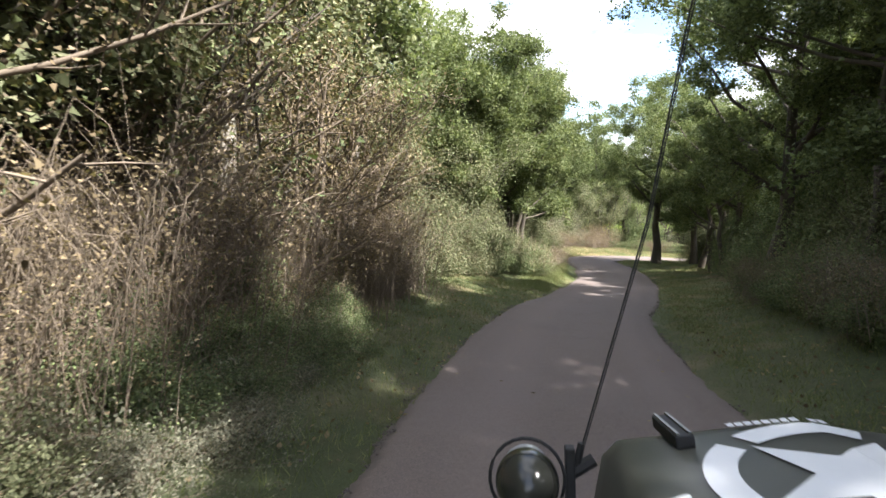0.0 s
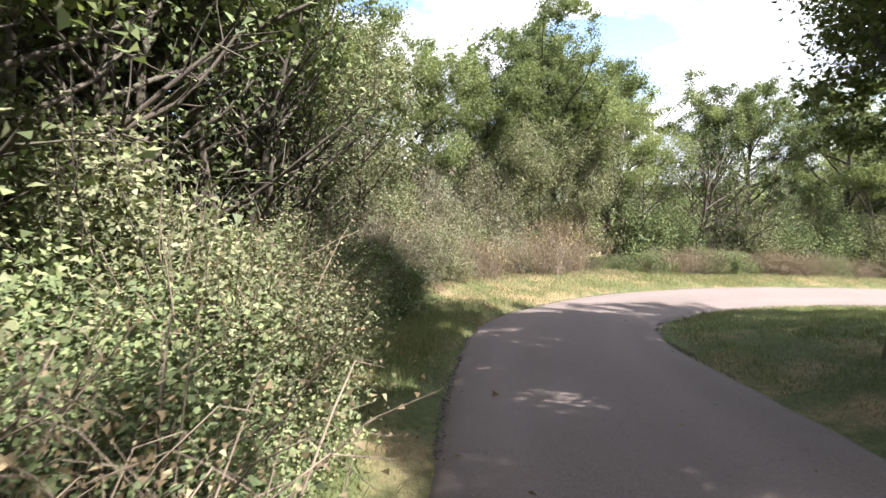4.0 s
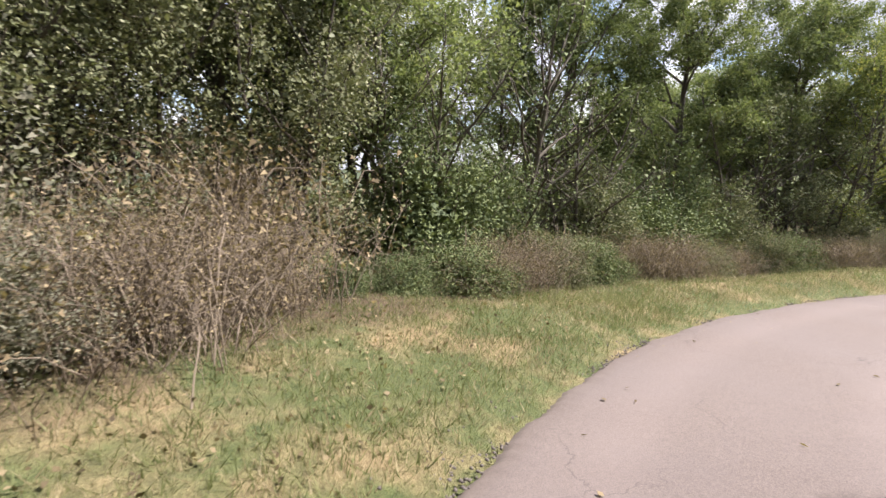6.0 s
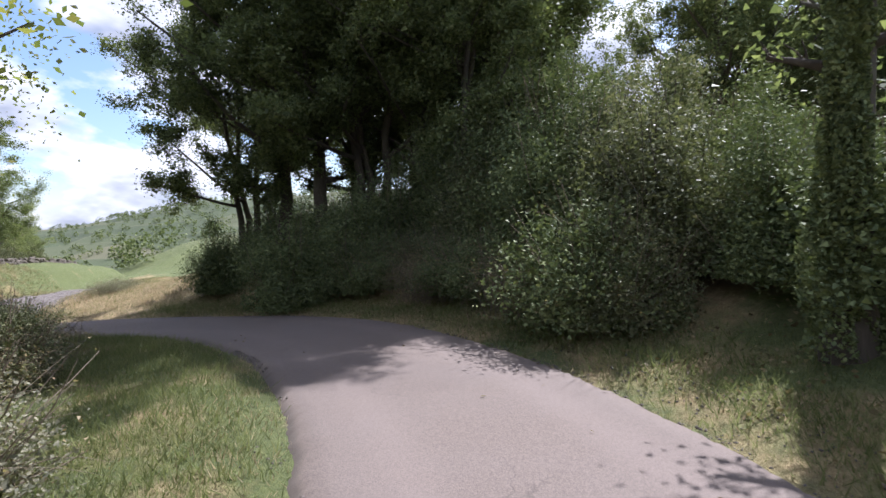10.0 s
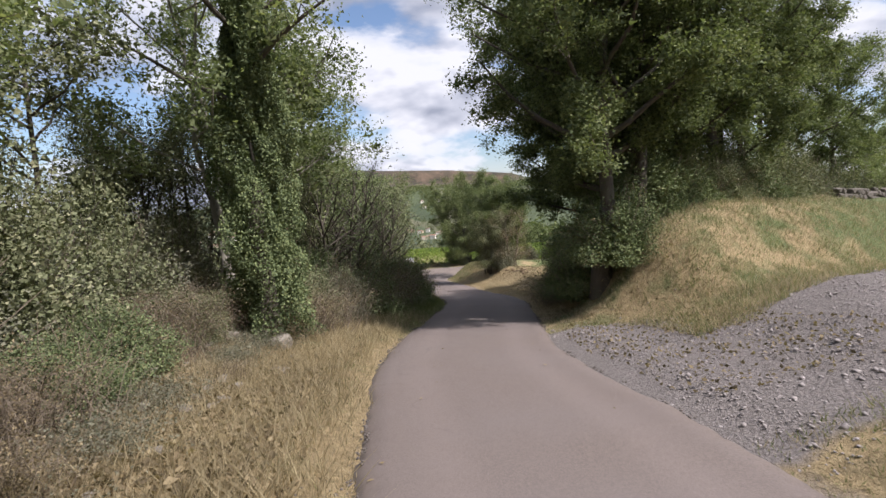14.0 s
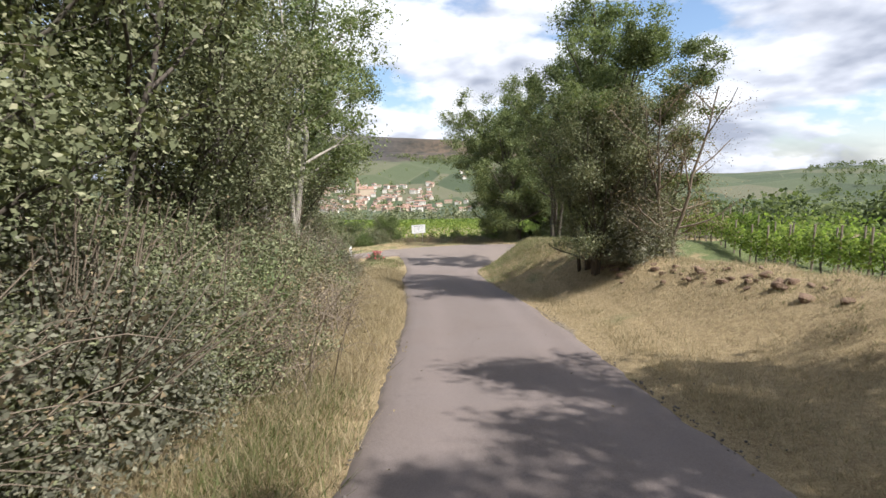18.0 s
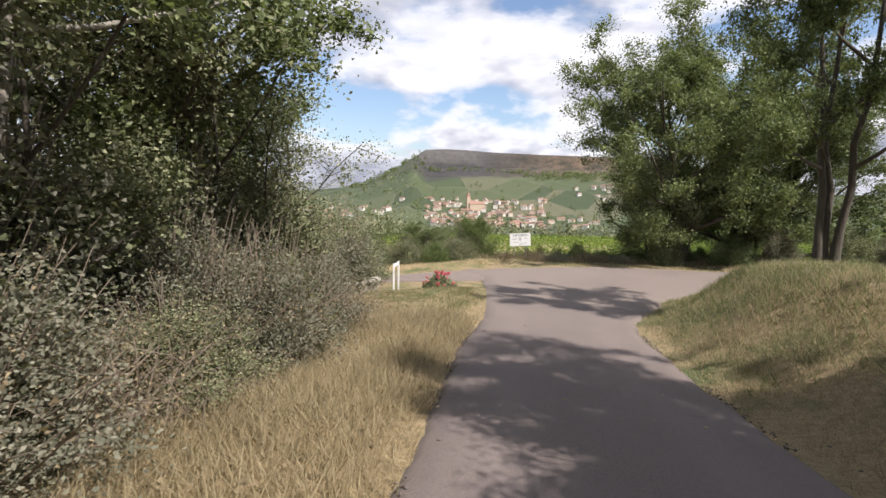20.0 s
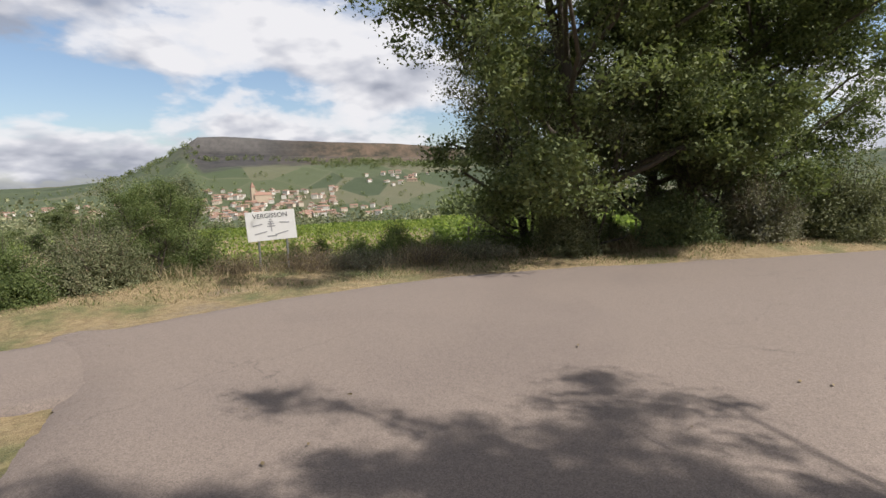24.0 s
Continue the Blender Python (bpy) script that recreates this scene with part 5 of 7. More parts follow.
for i in range(30):
    wx = 37.4 + 9.4 * i / 29 + PICK.uniform(-0.2, 0.2)
    plant("green_bush", wx, 93.2 + PICK.uniform(-0.5, 0.6), PICK.uniform(0.28, 0.5), PICK.uniform(0.35, 0.7))

# ---- grass, leaf litter and stones ----


def blades(x, y, height, width, rng, lean=0.55):
    """Grass blades as bent triangles rooted on the ground."""
    n = len(x)
    z = land(x, y) - 0.02
    az = rng.uniform(0, 6.28, n)
    h = height * rng.uniform(0.45, 1.25, n)
    tilt = rng.normal(0, lean, (n, 2))
    w = width * rng.uniform(0.6, 1.4, n)
    sx, sy = np.cos(az) * w, np.sin(az) * w
    a = np.stack([x - sx, y - sy, z], 1)
    b = np.stack([x + sx, y + sy, z], 1)
    c = np.stack([x + tilt[:, 0] * h, y + tilt[:, 1] * h, z + h], 1)
    v = np.stack([a, b, c], 1).reshape(-1, 3)
    return v, np.arange(3 * n).reshape(-1, 3)


def verge(name, label, mat, n, seed, u0, u1, lat0, lat1, height, width, tuft=0.22, keep=None):
    """Tufts of grass in a strip beside the road; lat0 and lat1 are the near and the far side."""
    rng = np.random.default_rng(seed)
    m = max(8, n // 14)
    cum = np.concatenate([[0], np.cumsum(np.linalg.norm(np.diff(LINE[:, :2], axis=0), axis=1))])
    s = rng.uniform(*np.interp([u0, u1], LINE_U, cum), m)
    k = np.interp(s, cum, np.arange(len(cum)))
    i = np.arange(len(cum))
    f = rng.uniform(0, 1, m)
    lat = lat0 + (lat1 - lat0) * f
    cx = np.interp(k, i, LINE[:, 0]) + np.interp(k, i, LINE_N[:, 0]) * lat
    cy = np.interp(k, i, LINE[:, 1]) + np.interp(k, i, LINE_N[:, 1]) * lat
    own = rng.integers(0, m, n)
    x = cx[own] + rng.normal(0, tuft, n)
    y = cy[own] + rng.normal(0, tuft, n)
    d, side, u, z, xd = near_road(x, y)
    half = np.where(side > 0, half_left(u), half_right(u))
    ok = (d > half - 0.03 + 0.12 * wave(x, y, 1.7, 8.0)) & (xd > 2.5) & (seg_distance(x, y, TRACK) > 1.7)
    if keep is not None:
        ok &= keep(x, y)
    x, y, own = x[ok], y[ok], own[ok]
    hh = height * (0.6 + 0.8 * rng.uniform(0, 1, m)[own])
    v, f = blades(x, y, hh, width, rng)
    return tagged(new(name, mesh_np(name, v, f, mat)), label, "grass", kind="stuff")


G, D = "green grass of the verge beside the lane", "dry tan grass of the verge beside the lane"
verge("verge_grass", G, M_GRASS, 43350, 1, 1.0, 5.2, 1.9, 5.4, 0.128, 0.0055)
verge("verge_grass", G, M_GRASS, 40460, 2, 1.0, 6.5, -1.9, -4.2, 0.128, 0.0055)
verge("verge_grass", G, M_GRASS, 26010, 3, 5.0, 9.2, 1.9, 3.4, 0.144, 0.0055)
verge("verge_grass", G, M_GRASS, 40460, 4, 8.0, 12.5, 1.9, 5.2, 0.12, 0.0055)
verge("verge_grass", G, M_GRASS, 34680, 5, 12.0, 16.5, 1.9, 4.8, 0.128, 0.0055)
verge("dry_verge_grass", D, M_HAY, 26010, 6, 9.0, 16.5, 1.8, 4.8, 0.12, 0.0055)
verge("meadow_grass", "short green grass of the meadow inside the bend", M_GRASS, 98260, 7, 6.5, 16.2, -1.9, -8.0, 0.096, 0.0055)
verge("meadow_grass", "short green grass of the meadow on the slope", M_GRASS, 46240, 8, 9.0, 16.0, -8.0, -18.0, 0.112, 0.0055)
verge("dry_meadow_grass", "dry tan grass among the green of the meadow", M_HAY, 26000, 36, 12.5, 16.4, -1.8, -8.0, 0.09, 0.0055)
verge("verge_grass", G, M_GRASS, 26010, 9, 16.5, 19.5, 1.9, 4.0, 0.136, 0.0055)
verge("verge_grass", G, M_GRASS, 23120, 10, 16.2, 19.6, -1.9, -3.6, 0.16, 0.0055)
verge("dry_verge_grass", D, M_HAY, 43350, 11, 19.0, 22.2, 1.8, 4.2, 0.224, 0.0055)
verge("dry_verge_grass", D, M_HAY, 46240, 12, 19.2, 21.4, -3.0, -8.5, 0.13, 0.0055)
verge("verge_grass", G, M_GRASS, 30000, 13, 19.2, 22.0, -2.4, -12.0, 0.13, 0.0055)
verge("verge_grass", G, M_GRASS, 23120, 14, 21.8, 24.2, 1.8, 2.8, 0.176, 0.0055)
verge("dry_verge_grass", D, M_HAY, 9000, 15, 21.6, 23.4, -1.8, -4.5, 0.16, 0.0055)
verge("dry_verge_grass", D, M_HAY, 57800, 16, 23.6, 26.8, 1.8, 3.9, 0.22, 0.0055)
verge("dry_verge_grass", D, M_HAY, 69360, 17, 23.2, 26.0, -1.9, -6.5, 0.10, 0.005)
verge("dry_verge_grass", D, M_HAY, 26000, 18, 26.6, 28.3, 1.9, 6.0, 0.06, 0.007)
verge("verge_grass", G, M_GRASS, 40000, 19, 26.4, 28.4, 1.9, 6.5, 0.06, 0.007)
verge("dry_verge_grass", D, M_HAY, 30000, 20, 25.8, 28.2, -2.0, -6.5, 0.12, 0.0055)
verge("verge_grass", G, M_GRASS, 34680, 21, 25.8, 28.2, -2.0, -6.5, 0.13, 0.0055)

verge("ridge_grass", "dry tan grass of the ridge behind the track", M_HAY, 36000, 37, 20.6, 22.6, -3.2, -15.0, 0.16, 0.007)
verge("ridge_grass", "green grass of the ridge behind the track", M_GRASS, 30000, 38, 20.6, 22.6, -3.2, -15.0, 0.15, 0.007)
verge("verge_grass", "short pale grass of the mown slope", M_GRASS, 26000, 35, 22.6, 26.0, -4.5, -10.0, 0.06, 0.006)
verge("verge_grass", G, M_GRASS, 30000, 31, 1.0, 22.0, 1.3, 2.5, 0.07, 0.006, 0.12)
verge("verge_grass", G, M_GRASS, 30000, 32, 1.0, 23.0, -1.5, -2.6, 0.07, 0.006, 0.12)
verge("dry_verge_grass", D, M_HAY, 22000, 33, 8.0, 28.0, 1.6, 2.4, 0.08, 0.006, 0.12)
verge("dry_verge_grass", D, M_HAY, 22000, 34, 6.0, 27.6, -1.6, -2.5, 0.08, 0.006, 0.12)


def crossing_verge():
    rng = np.random.default_rng(77)
    for name, mat, n, lo, hi, h in (("dry_verge_grass", M_HAY, 16000, 3.0, 4.6, 0.12), ("verge_grass", M_GRASS, 7000, 3.1, 5.0, 0.16), ("tall_dry_grass", M_HAY, 9000, 4.4, 6.2, 0.5)):
        k = rng.uniform(20, 70, n)
        i = np.arange(len(XLINE))
        lat = rng.uniform(lo, hi, n)
        x = np.interp(k, i, XLINE[:, 0]) + np.interp(k, i, XLINE_N[:, 0]) * lat
        y = np.interp(k, i, XLINE[:, 1]) + np.interp(k, i, XLINE_N[:, 1]) * lat
        v, f = blades(x, y, np.full(n, h) * (0.6 + 0.5 * wave(x, y, 1.1)), 0.012, rng)
        tagged(new(name, mesh_np(name, v, f, mat)), "dry and green grass along the far side of the crossing", "grass", kind="stuff")


crossing_verge()


def litter(name, label, mat, n, seed, u0, u1, lat0, lat1, size):
    """Fallen leaves and bits of straw lying on the ground."""
    rng = np.random.default_rng(seed)
    cum = np.concatenate([[0], np.cumsum(np.linalg.norm(np.diff(LINE[:, :2], axis=0), axis=1))])
    s = rng.uniform(*np.interp([u0, u1], LINE_U, cum), n)
    k = np.interp(s, cum, np.arange(len(cum)))
    i = np.arange(len(cum))
    lat = lat0 + (lat1 - lat0) * rng.uniform(0, 1, n)
    x = np.interp(k, i, LINE[:, 0]) + np.interp(k, i, LINE_N[:, 0]) * lat
    y = np.interp(k, i, LINE[:, 1]) + np.interp(k, i, LINE_N[:, 1]) * lat
    p = np.stack([x, y, land(x, y) + rng.uniform(0.01, 0.06, n)], 1)
    v, f = leaves(p, size, rng, 1.5, 0.0)
    return tagged(new(name, mesh_np(name, v, f, mat)), label, "leaf litter", kind="stuff")


for a, b, c, d, s in ((1.0, 9.0, 2.0, 5.5, 1), (1.0, 7.0, -2.0, -5.0, 2), (9.0, 15.5, 2.4, 6.0, 3), (16.0, 19.5, -2.0, -5.0, 4), (19.0, 23.0, 2.0, 5.0, 5), (20.5, 23.2, -2.0, -5.0, 6), (23.0, 26.5, 2.0, 4.0, 7)):
    litter("fallen_leaves", "fallen brown leaves under the bushes", M_DRYLEAF, 3800, 200 + s, a, b, c, d, 0.038)

litter("fallen_leaves", "large pale withered leaves heaped at the foot of the bank", M_DRYLEAF, 5200, 215, 19.7, 20.9, 2.3, 4.6, 0.06)


def stone_mesh(seed, mat):
    """One rough block of stone, about a metre across before scaling."""
    rng = random.Random(seed)
    bm = bmesh.new()
    bmesh.ops.create_icosphere(bm, subdivisions=2, radius=0.5)
    for v in bm.verts:
        k = 1 + 0.22 * noise.noise(v.co * 2.3 + Vector((seed, 0, 0))) + rng.uniform(-0.05, 0.05)
        v.co = Vector((max(-0.42, min(0.42, v.co.x * k)), max(-0.38, min(0.38, v.co.y * k)), max(-0.33, min(0.33, v.co.z * k))))
    me = bpy.data.meshes.new("stone")
    bm.to_mesh(me)
    bm.free()
    me.materials.append(mat)
    return me


STONES = [stone_mesh(i, M_STONE) for i in range(6)]
M_DARKSTONE = plain_mat("dark_weathered_stone", (0.05, 0.042, 0.035), (0.19, 0.16, 0.13), 7, 0.9, 0.6, 0.0, 0.03)
M_BANKSTONE = plain_mat("bank_stone", (0.10, 0.085, 0.068), (0.31, 0.27, 0.22), 9, 0.9, 0.6, 0.0, 0.03)
BANK_STONES = [stone_mesh(50 + i, M_BANKSTONE) for i in range(6)]
DARK_STONES = [stone_mesh(30 + i, M_DARKSTONE) for i in range(5)]


def stone(x, y, s, parent=None, dz=0.0, turn=None, flat=0.7, pool=None):
    ob = new("stone" if parent else "field_stone", PICK.choice(pool or STONES))
    m = pose(x, y, (0 if parent else ground_at(x, y)) + dz + s * 0.18, PICK.uniform(-15, 15), PICK.uniform(-15, 15), PICK.uniform(0, 360) if turn is None else turn)
    ob.matrix_basis = m @ Matrix.Diagonal((s, s * PICK.uniform(0.7, 1.0), s * flat, 1))
    if parent:
        ob.parent = parent
    else:
        tagged(ob, "pale weathered limestone lying in dry grass", "stone", "stones on the bank")
    return ob


for px, py, n, sp in ((37.2, 33.4, 14, 0.55), (37.1, 30.9, 16, 0.55), (37.0, 31.5, 10, 0.5), (37.0, 35.6, 8, 0.6)):
    for i in range(n):
        stone(px + PICK.gauss(0, sp), py + PICK.gauss(0, sp), PICK.uniform(0.10, 0.28), dz=-0.015, flat=0.42, pool=BANK_STONES)
for px, py, s in ((36.8, 38.4, 0.6), (37.3, 37.2, 0.6), (36.3, 37.4, 0.35), (35.9, 38.9, 0.3), (37.3, 39.4, 0.28), (5.7, 8.6, 0.35), (6.4, 9.1, 0.3), (5.2, 8.1, 0.25)):
    stone(px, py, s, dz=-0.05, flat=0.85, pool=BANK_STONES)


M_GRAVEL = plain_mat("grey_gravel", (0.15, 0.13, 0.125), (0.46, 0.41, 0.385), 5, 0.9, 0.3)

M_RUBBLE = plain_mat("crumbled_asphalt", (0.05, 0.042, 0.037), (0.19, 0.16, 0.14), 5, 0.9, 0.3)


def gravel_field():
    """Loose chippings of the track that leaves the lane, too many to count."""
    rng = np.random.default_rng(9)
    n = 34000
    x, y = rng.uniform(42.2, 60, n), rng.uniform(27, 43, n)
    d, side, u, z, xd = near_road(x, y)
    ok = (seg_distance(x, y, TRACK) < 2.3 + rng.normal(0, 0.4, n)) & (d > 1.75)
    x, y = x[ok], y[ok]
    s = rng.uniform(0.008, 0.024, len(x)) * np.where(rng.uniform(0, 1, len(x)) < 0.05, 2.0, 1.0)
    z = land(x, y) + s * 0.2
    k = np.array([[1, 0, 0], [-1, 0, 0], [0, 1, 0], [0, -1, 0], [0, 0, 0.7], [0, 0, -0.7]], float)
    v = np.stack([x, y, z], 1)[:, None] + (k[None] * rng.uniform(0.6, 1.3, (len(x), 6, 1)) + rng.normal(0, 0.15, (len(x), 6, 3))) * s[:, None, None]
    f = np.array([[0, 2, 4], [2, 1, 4], [1, 3, 4], [3, 0, 4], [2, 0, 5], [1, 2, 5], [3, 1, 5], [0, 3, 5]])
    f = (np.arange(len(x))[:, None, None] * 6 + f[None]).reshape(-1, 3)
    tagged(new("gravel", mesh_np("gravel", v.reshape(-1, 3), f, M_GRAVEL)), "loose grey gravel of the track beside the lane", "gravel", kind="stuff")


gravel_field()


def edge_rubble(n, seed):
    """Crumbled asphalt and small stones along both margins of the lane."""
    rng = np.random.default_rng(seed)
    k = rng.uniform(10, len(LINE) - 20, n)
    i = np.arange(len(LINE))
    u = np.interp(k, i, LINE_U)
    sd = rng.choice([-1.0, 1.0], n)
    half = np.where(sd > 0, half_left(u), half_right(u))
    wide = np.where((sd < 0) & (u > 13.5) & (u < 17), 0.75, 0.2)
    lat = sd * (half - 0.1 + np.abs(rng.normal(0, 1, n)) * wide)
    x = np.interp(k, i, LINE[:, 0]) + np.interp(k, i, LINE_N[:, 0]) * lat
    y = np.interp(k, i, LINE[:, 1]) + np.interp(k, i, LINE_N[:, 1]) * lat
    keep = wave(x, y, 0.9, 12.0) + 0.6 * wave(x, y, 3.1, 3.0) > np.where(wide > 0.5, -0.8, 0.0)
    x, y, k, lat, half = x[keep], y[keep], k[keep], lat[keep], half[keep]
    s = rng.uniform(0.006, 0.022, len(x))
    z = np.maximum(land(x, y), np.where(np.abs(lat) < half, np.interp(k, i, LINE[:, 2]) - 0.02, -99)) + s * 0.3
    c = np.array([[1, 0, 0], [-1, 0, 0], [0, 1, 0], [0, -1, 0], [0, 0, 0.7], [0, 0, -0.7]], float)
    v = np.stack([x, y, z], 1)[:, None] + (c[None] * rng.uniform(0.6, 1.3, (len(x), 6, 1)) + rng.normal(0, 0.15, (len(x), 6, 3))) * s[:, None, None]
    f = np.array([[0, 2, 4], [2, 1, 4], [1, 3, 4], [3, 0, 4], [2, 0, 5], [1, 2, 5], [3, 1, 5], [0, 3, 5]])
    f = (np.arange(len(x))[:, None, None] * 6 + f[None]).reshape(-1, 3)
    tagged(new("edge_rubble", mesh_np("edge_rubble", v.reshape(-1, 3), f, M_RUBBLE)), "crumbled asphalt and small stones along the lane's margins", "gravel", kind="stuff")


edge_rubble(26000, 93)


def road_bits(n, seed):
    """Single fallen leaves and twigs lying on the asphalt."""
    rng = np.random.default_rng(seed)
    k = rng.uniform(8, len(LINE) - 1, n)
    i = np.arange(len(LINE))
    u = np.interp(k, i, LINE_U)
    f = rng.choice([-1, 1], n) * rng.uniform(0, 1, n) ** 0.45 * 0.95
    lat = np.where(f > 0, half_left(u), half_right(u)) * f
    x = np.interp(k, i, LINE[:, 0]) + np.interp(k, i, LINE_N[:, 0]) * lat
    y = np.interp(k, i, LINE[:, 1]) + np.interp(k, i, LINE_N[:, 1]) * lat
    z = np.interp(k, i, LINE[:, 2]) + 0.034 - 0.035 * f * f
    v, q = leaves(np.stack([x, y, z], 1), 0.04, rng, 1.6, 0.0)
    v[:, 2] = np.repeat(z, 4) + (v[:, 2] - np.repeat(z, 4)) * 0.3
    return tagged(new("fallen_leaves", mesh_np("fallen_leaves", v, q, M_DRYLEAF)), "single fallen leaves lying on the asphalt", "leaf litter", kind="stuff")


road_bits(420, 91)

# ---- things at the crossing and along the lane ----
M_WHITE = plain_mat("white_paint", (0.62, 0.61, 0.57), (0.82, 0.81, 0.78), 5, 0.6, 0.1)
M_WOODPOST = plain_mat("weathered_post_wood", (0.16, 0.12, 0.09), (0.36, 0.30, 0.23), 16, 0.85)
M_GREYMETAL = plain_mat("galvanised_steel", (0.30, 0.31, 0.32), (0.48, 0.49, 0.50), 10, 0.45, 0.1, 0.9)
M_INK = plain_mat("dark_ink", (0.02, 0.025, 0.03), (0.05, 0.055, 0.06), 20, 0.6, 0.0)
M_GREYINK = plain_mat("grey_ink", (0.22, 0.22, 0.23), (0.34, 0.34, 0.35), 20, 0.6, 0.0)
M_BLUE = plain_mat("blue_sign_paint", (0.01, 0.03, 0.18), (0.02, 0.05, 0.26), 10, 0.4, 0.0)
M_RED = plain_mat("red_sign_paint", (0.4, 0.02, 0.02), (0.55, 0.04, 0.03), 10, 0.4, 0.0)


def text_part(words, size, mat, parent, m, name="lettering"):
    cu = bpy.data.curves.new(name, "FONT")
    cu.body, cu.size, cu.align_x, cu.extrude = words, size, "CENTER", 0.001
    tmp = new("lettering_source", cu)
    bpy.context.view_layer.update()
    me = bpy.data.meshes.new_from_object(tmp.evaluated_get(bpy.context.evaluated_depsgraph_get()))
    bpy.data.objects.remove(tmp)
    bpy.data.curves.remove(cu)
    me.materials.clear()
    me.materials.append(mat)
    ob = part(name, me, None, parent)
    ob.matrix_basis = m
    return ob


def village_sign(x, y, turn):
    """White board on two posts, with the village's name above a drawn emblem."""
    root = new("village_sign")
    tagged(root, "white painted village board on two thin posts in dry grass", "sign")
    z = ground_at(x, y)
    root.matrix_basis = pose(x, y, z, 0, 0, turn)
    tilt = pose(0, 0, SIGN_H, 0, -3.0, 0)
    bm = bmesh.new()
    box(bm, (1.0, 0.018, 0.62), bevel=0.004)
    b = part("board", bm, M_WHITE, root)
    b.matrix_basis = tilt
    for sx in (-0.27, 0.30):
        bm = bmesh.new()
        rod(bm, (sx, 0.03, -0.3), (sx, 0.03, SIGN_H + 0.2), 0.022, 0.022, 8)
        part("post", bm, M_GREYMETAL, root)
    up = pose(0, 0, 0, 90, 0, 0)
    text_part("VERGISSON", 0.135, M_INK, b, pose(0, -0.0112, 0.17, 90, 0, 0))
    # drawn emblem: a small tiered tree over a cup
    bm = bmesh.new()
    for i, (w, h) in enumerate(((0.05, 0.13), (0.09, 0.085), (0.13, 0.04), (0.16, -0.01))):
        box(bm, (w, 0.003, 0.022), (0, 0, h), None)
    box(bm, (0.02, 0.003, 0.2), (0, 0, -0.02))
    e = part("emblem", bm, M_GREYINK, b, "grey drawn emblem")
    e.location = (0, -0.0115, 0)
    for k, (bx, bz, w, a) in enumerate(((-0.27, 0.03, 0.2, 8), (0.27, 0.05, 0.2, -6), (-0.22, -0.14, 0.26, 10), (0.2, -0.17, 0.28, 12), (0.0, -0.22, 0.2, 0))):
        bm = bmesh.new()
        box(bm, (w, 0.003, 0.02))
        s = part("script_bar", bm, M_GREYINK, b)
        s.matrix_basis = pose(bx, -0.0118, bz, 0, -a, 0)
    return root


SIGN_H = 0.95
village_sign(37.95, 91.6, 8)


def gate_sign(x, y, turn):
    """Two white posts with a white board across their tops."""
    root = new("white_post_sign")
    tagged(root, "white wooden frame of two posts with a board on top", "sign")
    root.matrix_basis = pose(x, y, ground_at(x, y) + 0.13, 0, 0, turn) @ Matrix.Diagonal((0.65, 0.8, 0.8, 1))
    for sx in (-0.47, 0.47):
        bm = bmesh.new()
        box(bm, (0.065, 0.065, 1.25), (sx, 0, 0.4), None, 0.008)
        part("post", bm, M_WHITE, root)
    bm = bmesh.new()
    box(bm, (0.88, 0.03, 0.13), (0, 0, 0.93), None, 0.005)
    part("board", bm, M_WHITE, root)
    return root


gate_sign(34.95, 82.2, 95)


def dead_end_sign(x, y, turn):
    root = new("dead_end_sign")
    tagged(root, "small blue dead end road sign on a thin steel pole", "road sign")
    root.matrix_basis = pose(x, y, ground_at(x, y) + 0.85, 0, 0, turn)
    bm = bmesh.new()
    rod(bm, (0, 0.03, -1.4), (0, 0.03, 1.1), 0.025)
    part("pole", bm, M_GREYMETAL, root)
    bm = bmesh.new()
    box(bm, (0.36, 0.012, 0.36), (0, 0, 0.95), None, 0.004)
    p = part("plate", bm, M_WHITE, root)
    bm = bmesh.new()
    box(bm, (0.32, 0.004, 0.32), (0, -0.0085, 0.95))
    part("blue_field", bm, M_BLUE, p)
    bm = bmesh.new()
    box(bm, (0.06, 0.004, 0.2), (0, -0.0125, 0.91))
    part("white_bar", bm, M_WHITE, p)
    bm = bmesh.new()
    box(bm, (0.18, 0.004, 0.06), (0, -0.0128, 1.04))
    part("red_bar", bm, M_RED, p)
    return root


dead_end_sign(27.4, 95.2, 28)


def dry_wall(name, label, x0, y0, x1, y1, height, size, thick=0.35, pool=None):
    """A tumbled dry stone wall, stone by stone."""
    root = new(name)
    tagged(root, label, "stone wall")
    ln = math.hypot(x1 - x0, y1 - y0)
    ang = math.degrees(math.atan2(y1 - y0, x1 - x0))
    z = ground_at((x0 + x1) / 2, (y0 + y1) / 2)
    root.matrix_basis = pose(x0, y0, z, 0, 0, ang)
    rows = max(2, int(height / (size * 0.55)))
    for r in range(rows):
        n = int(ln / (size * 0.85))
        for i in range(n):
            if r and PICK.random() < 0.10 + 0.25 * r / rows:
                continue
            wx = (i + 0.5 + 0.5 * (r % 2)) * size * 0.85
            gx, gy = x0 + math.cos(radians(ang)) * wx, y0 + math.sin(radians(ang)) * wx
            dz = ground_at(gx, gy) - z
            for side in ((-1, 1) if thick > size else (0,)):
                stone(wx, side * thick / 4 + PICK.uniform(-0.04, 0.04), size * PICK.uniform(0.8, 1.25), root, dz + r * size * 0.52 - 0.04, PICK.uniform(-14, 14), 0.75, pool)
    return root


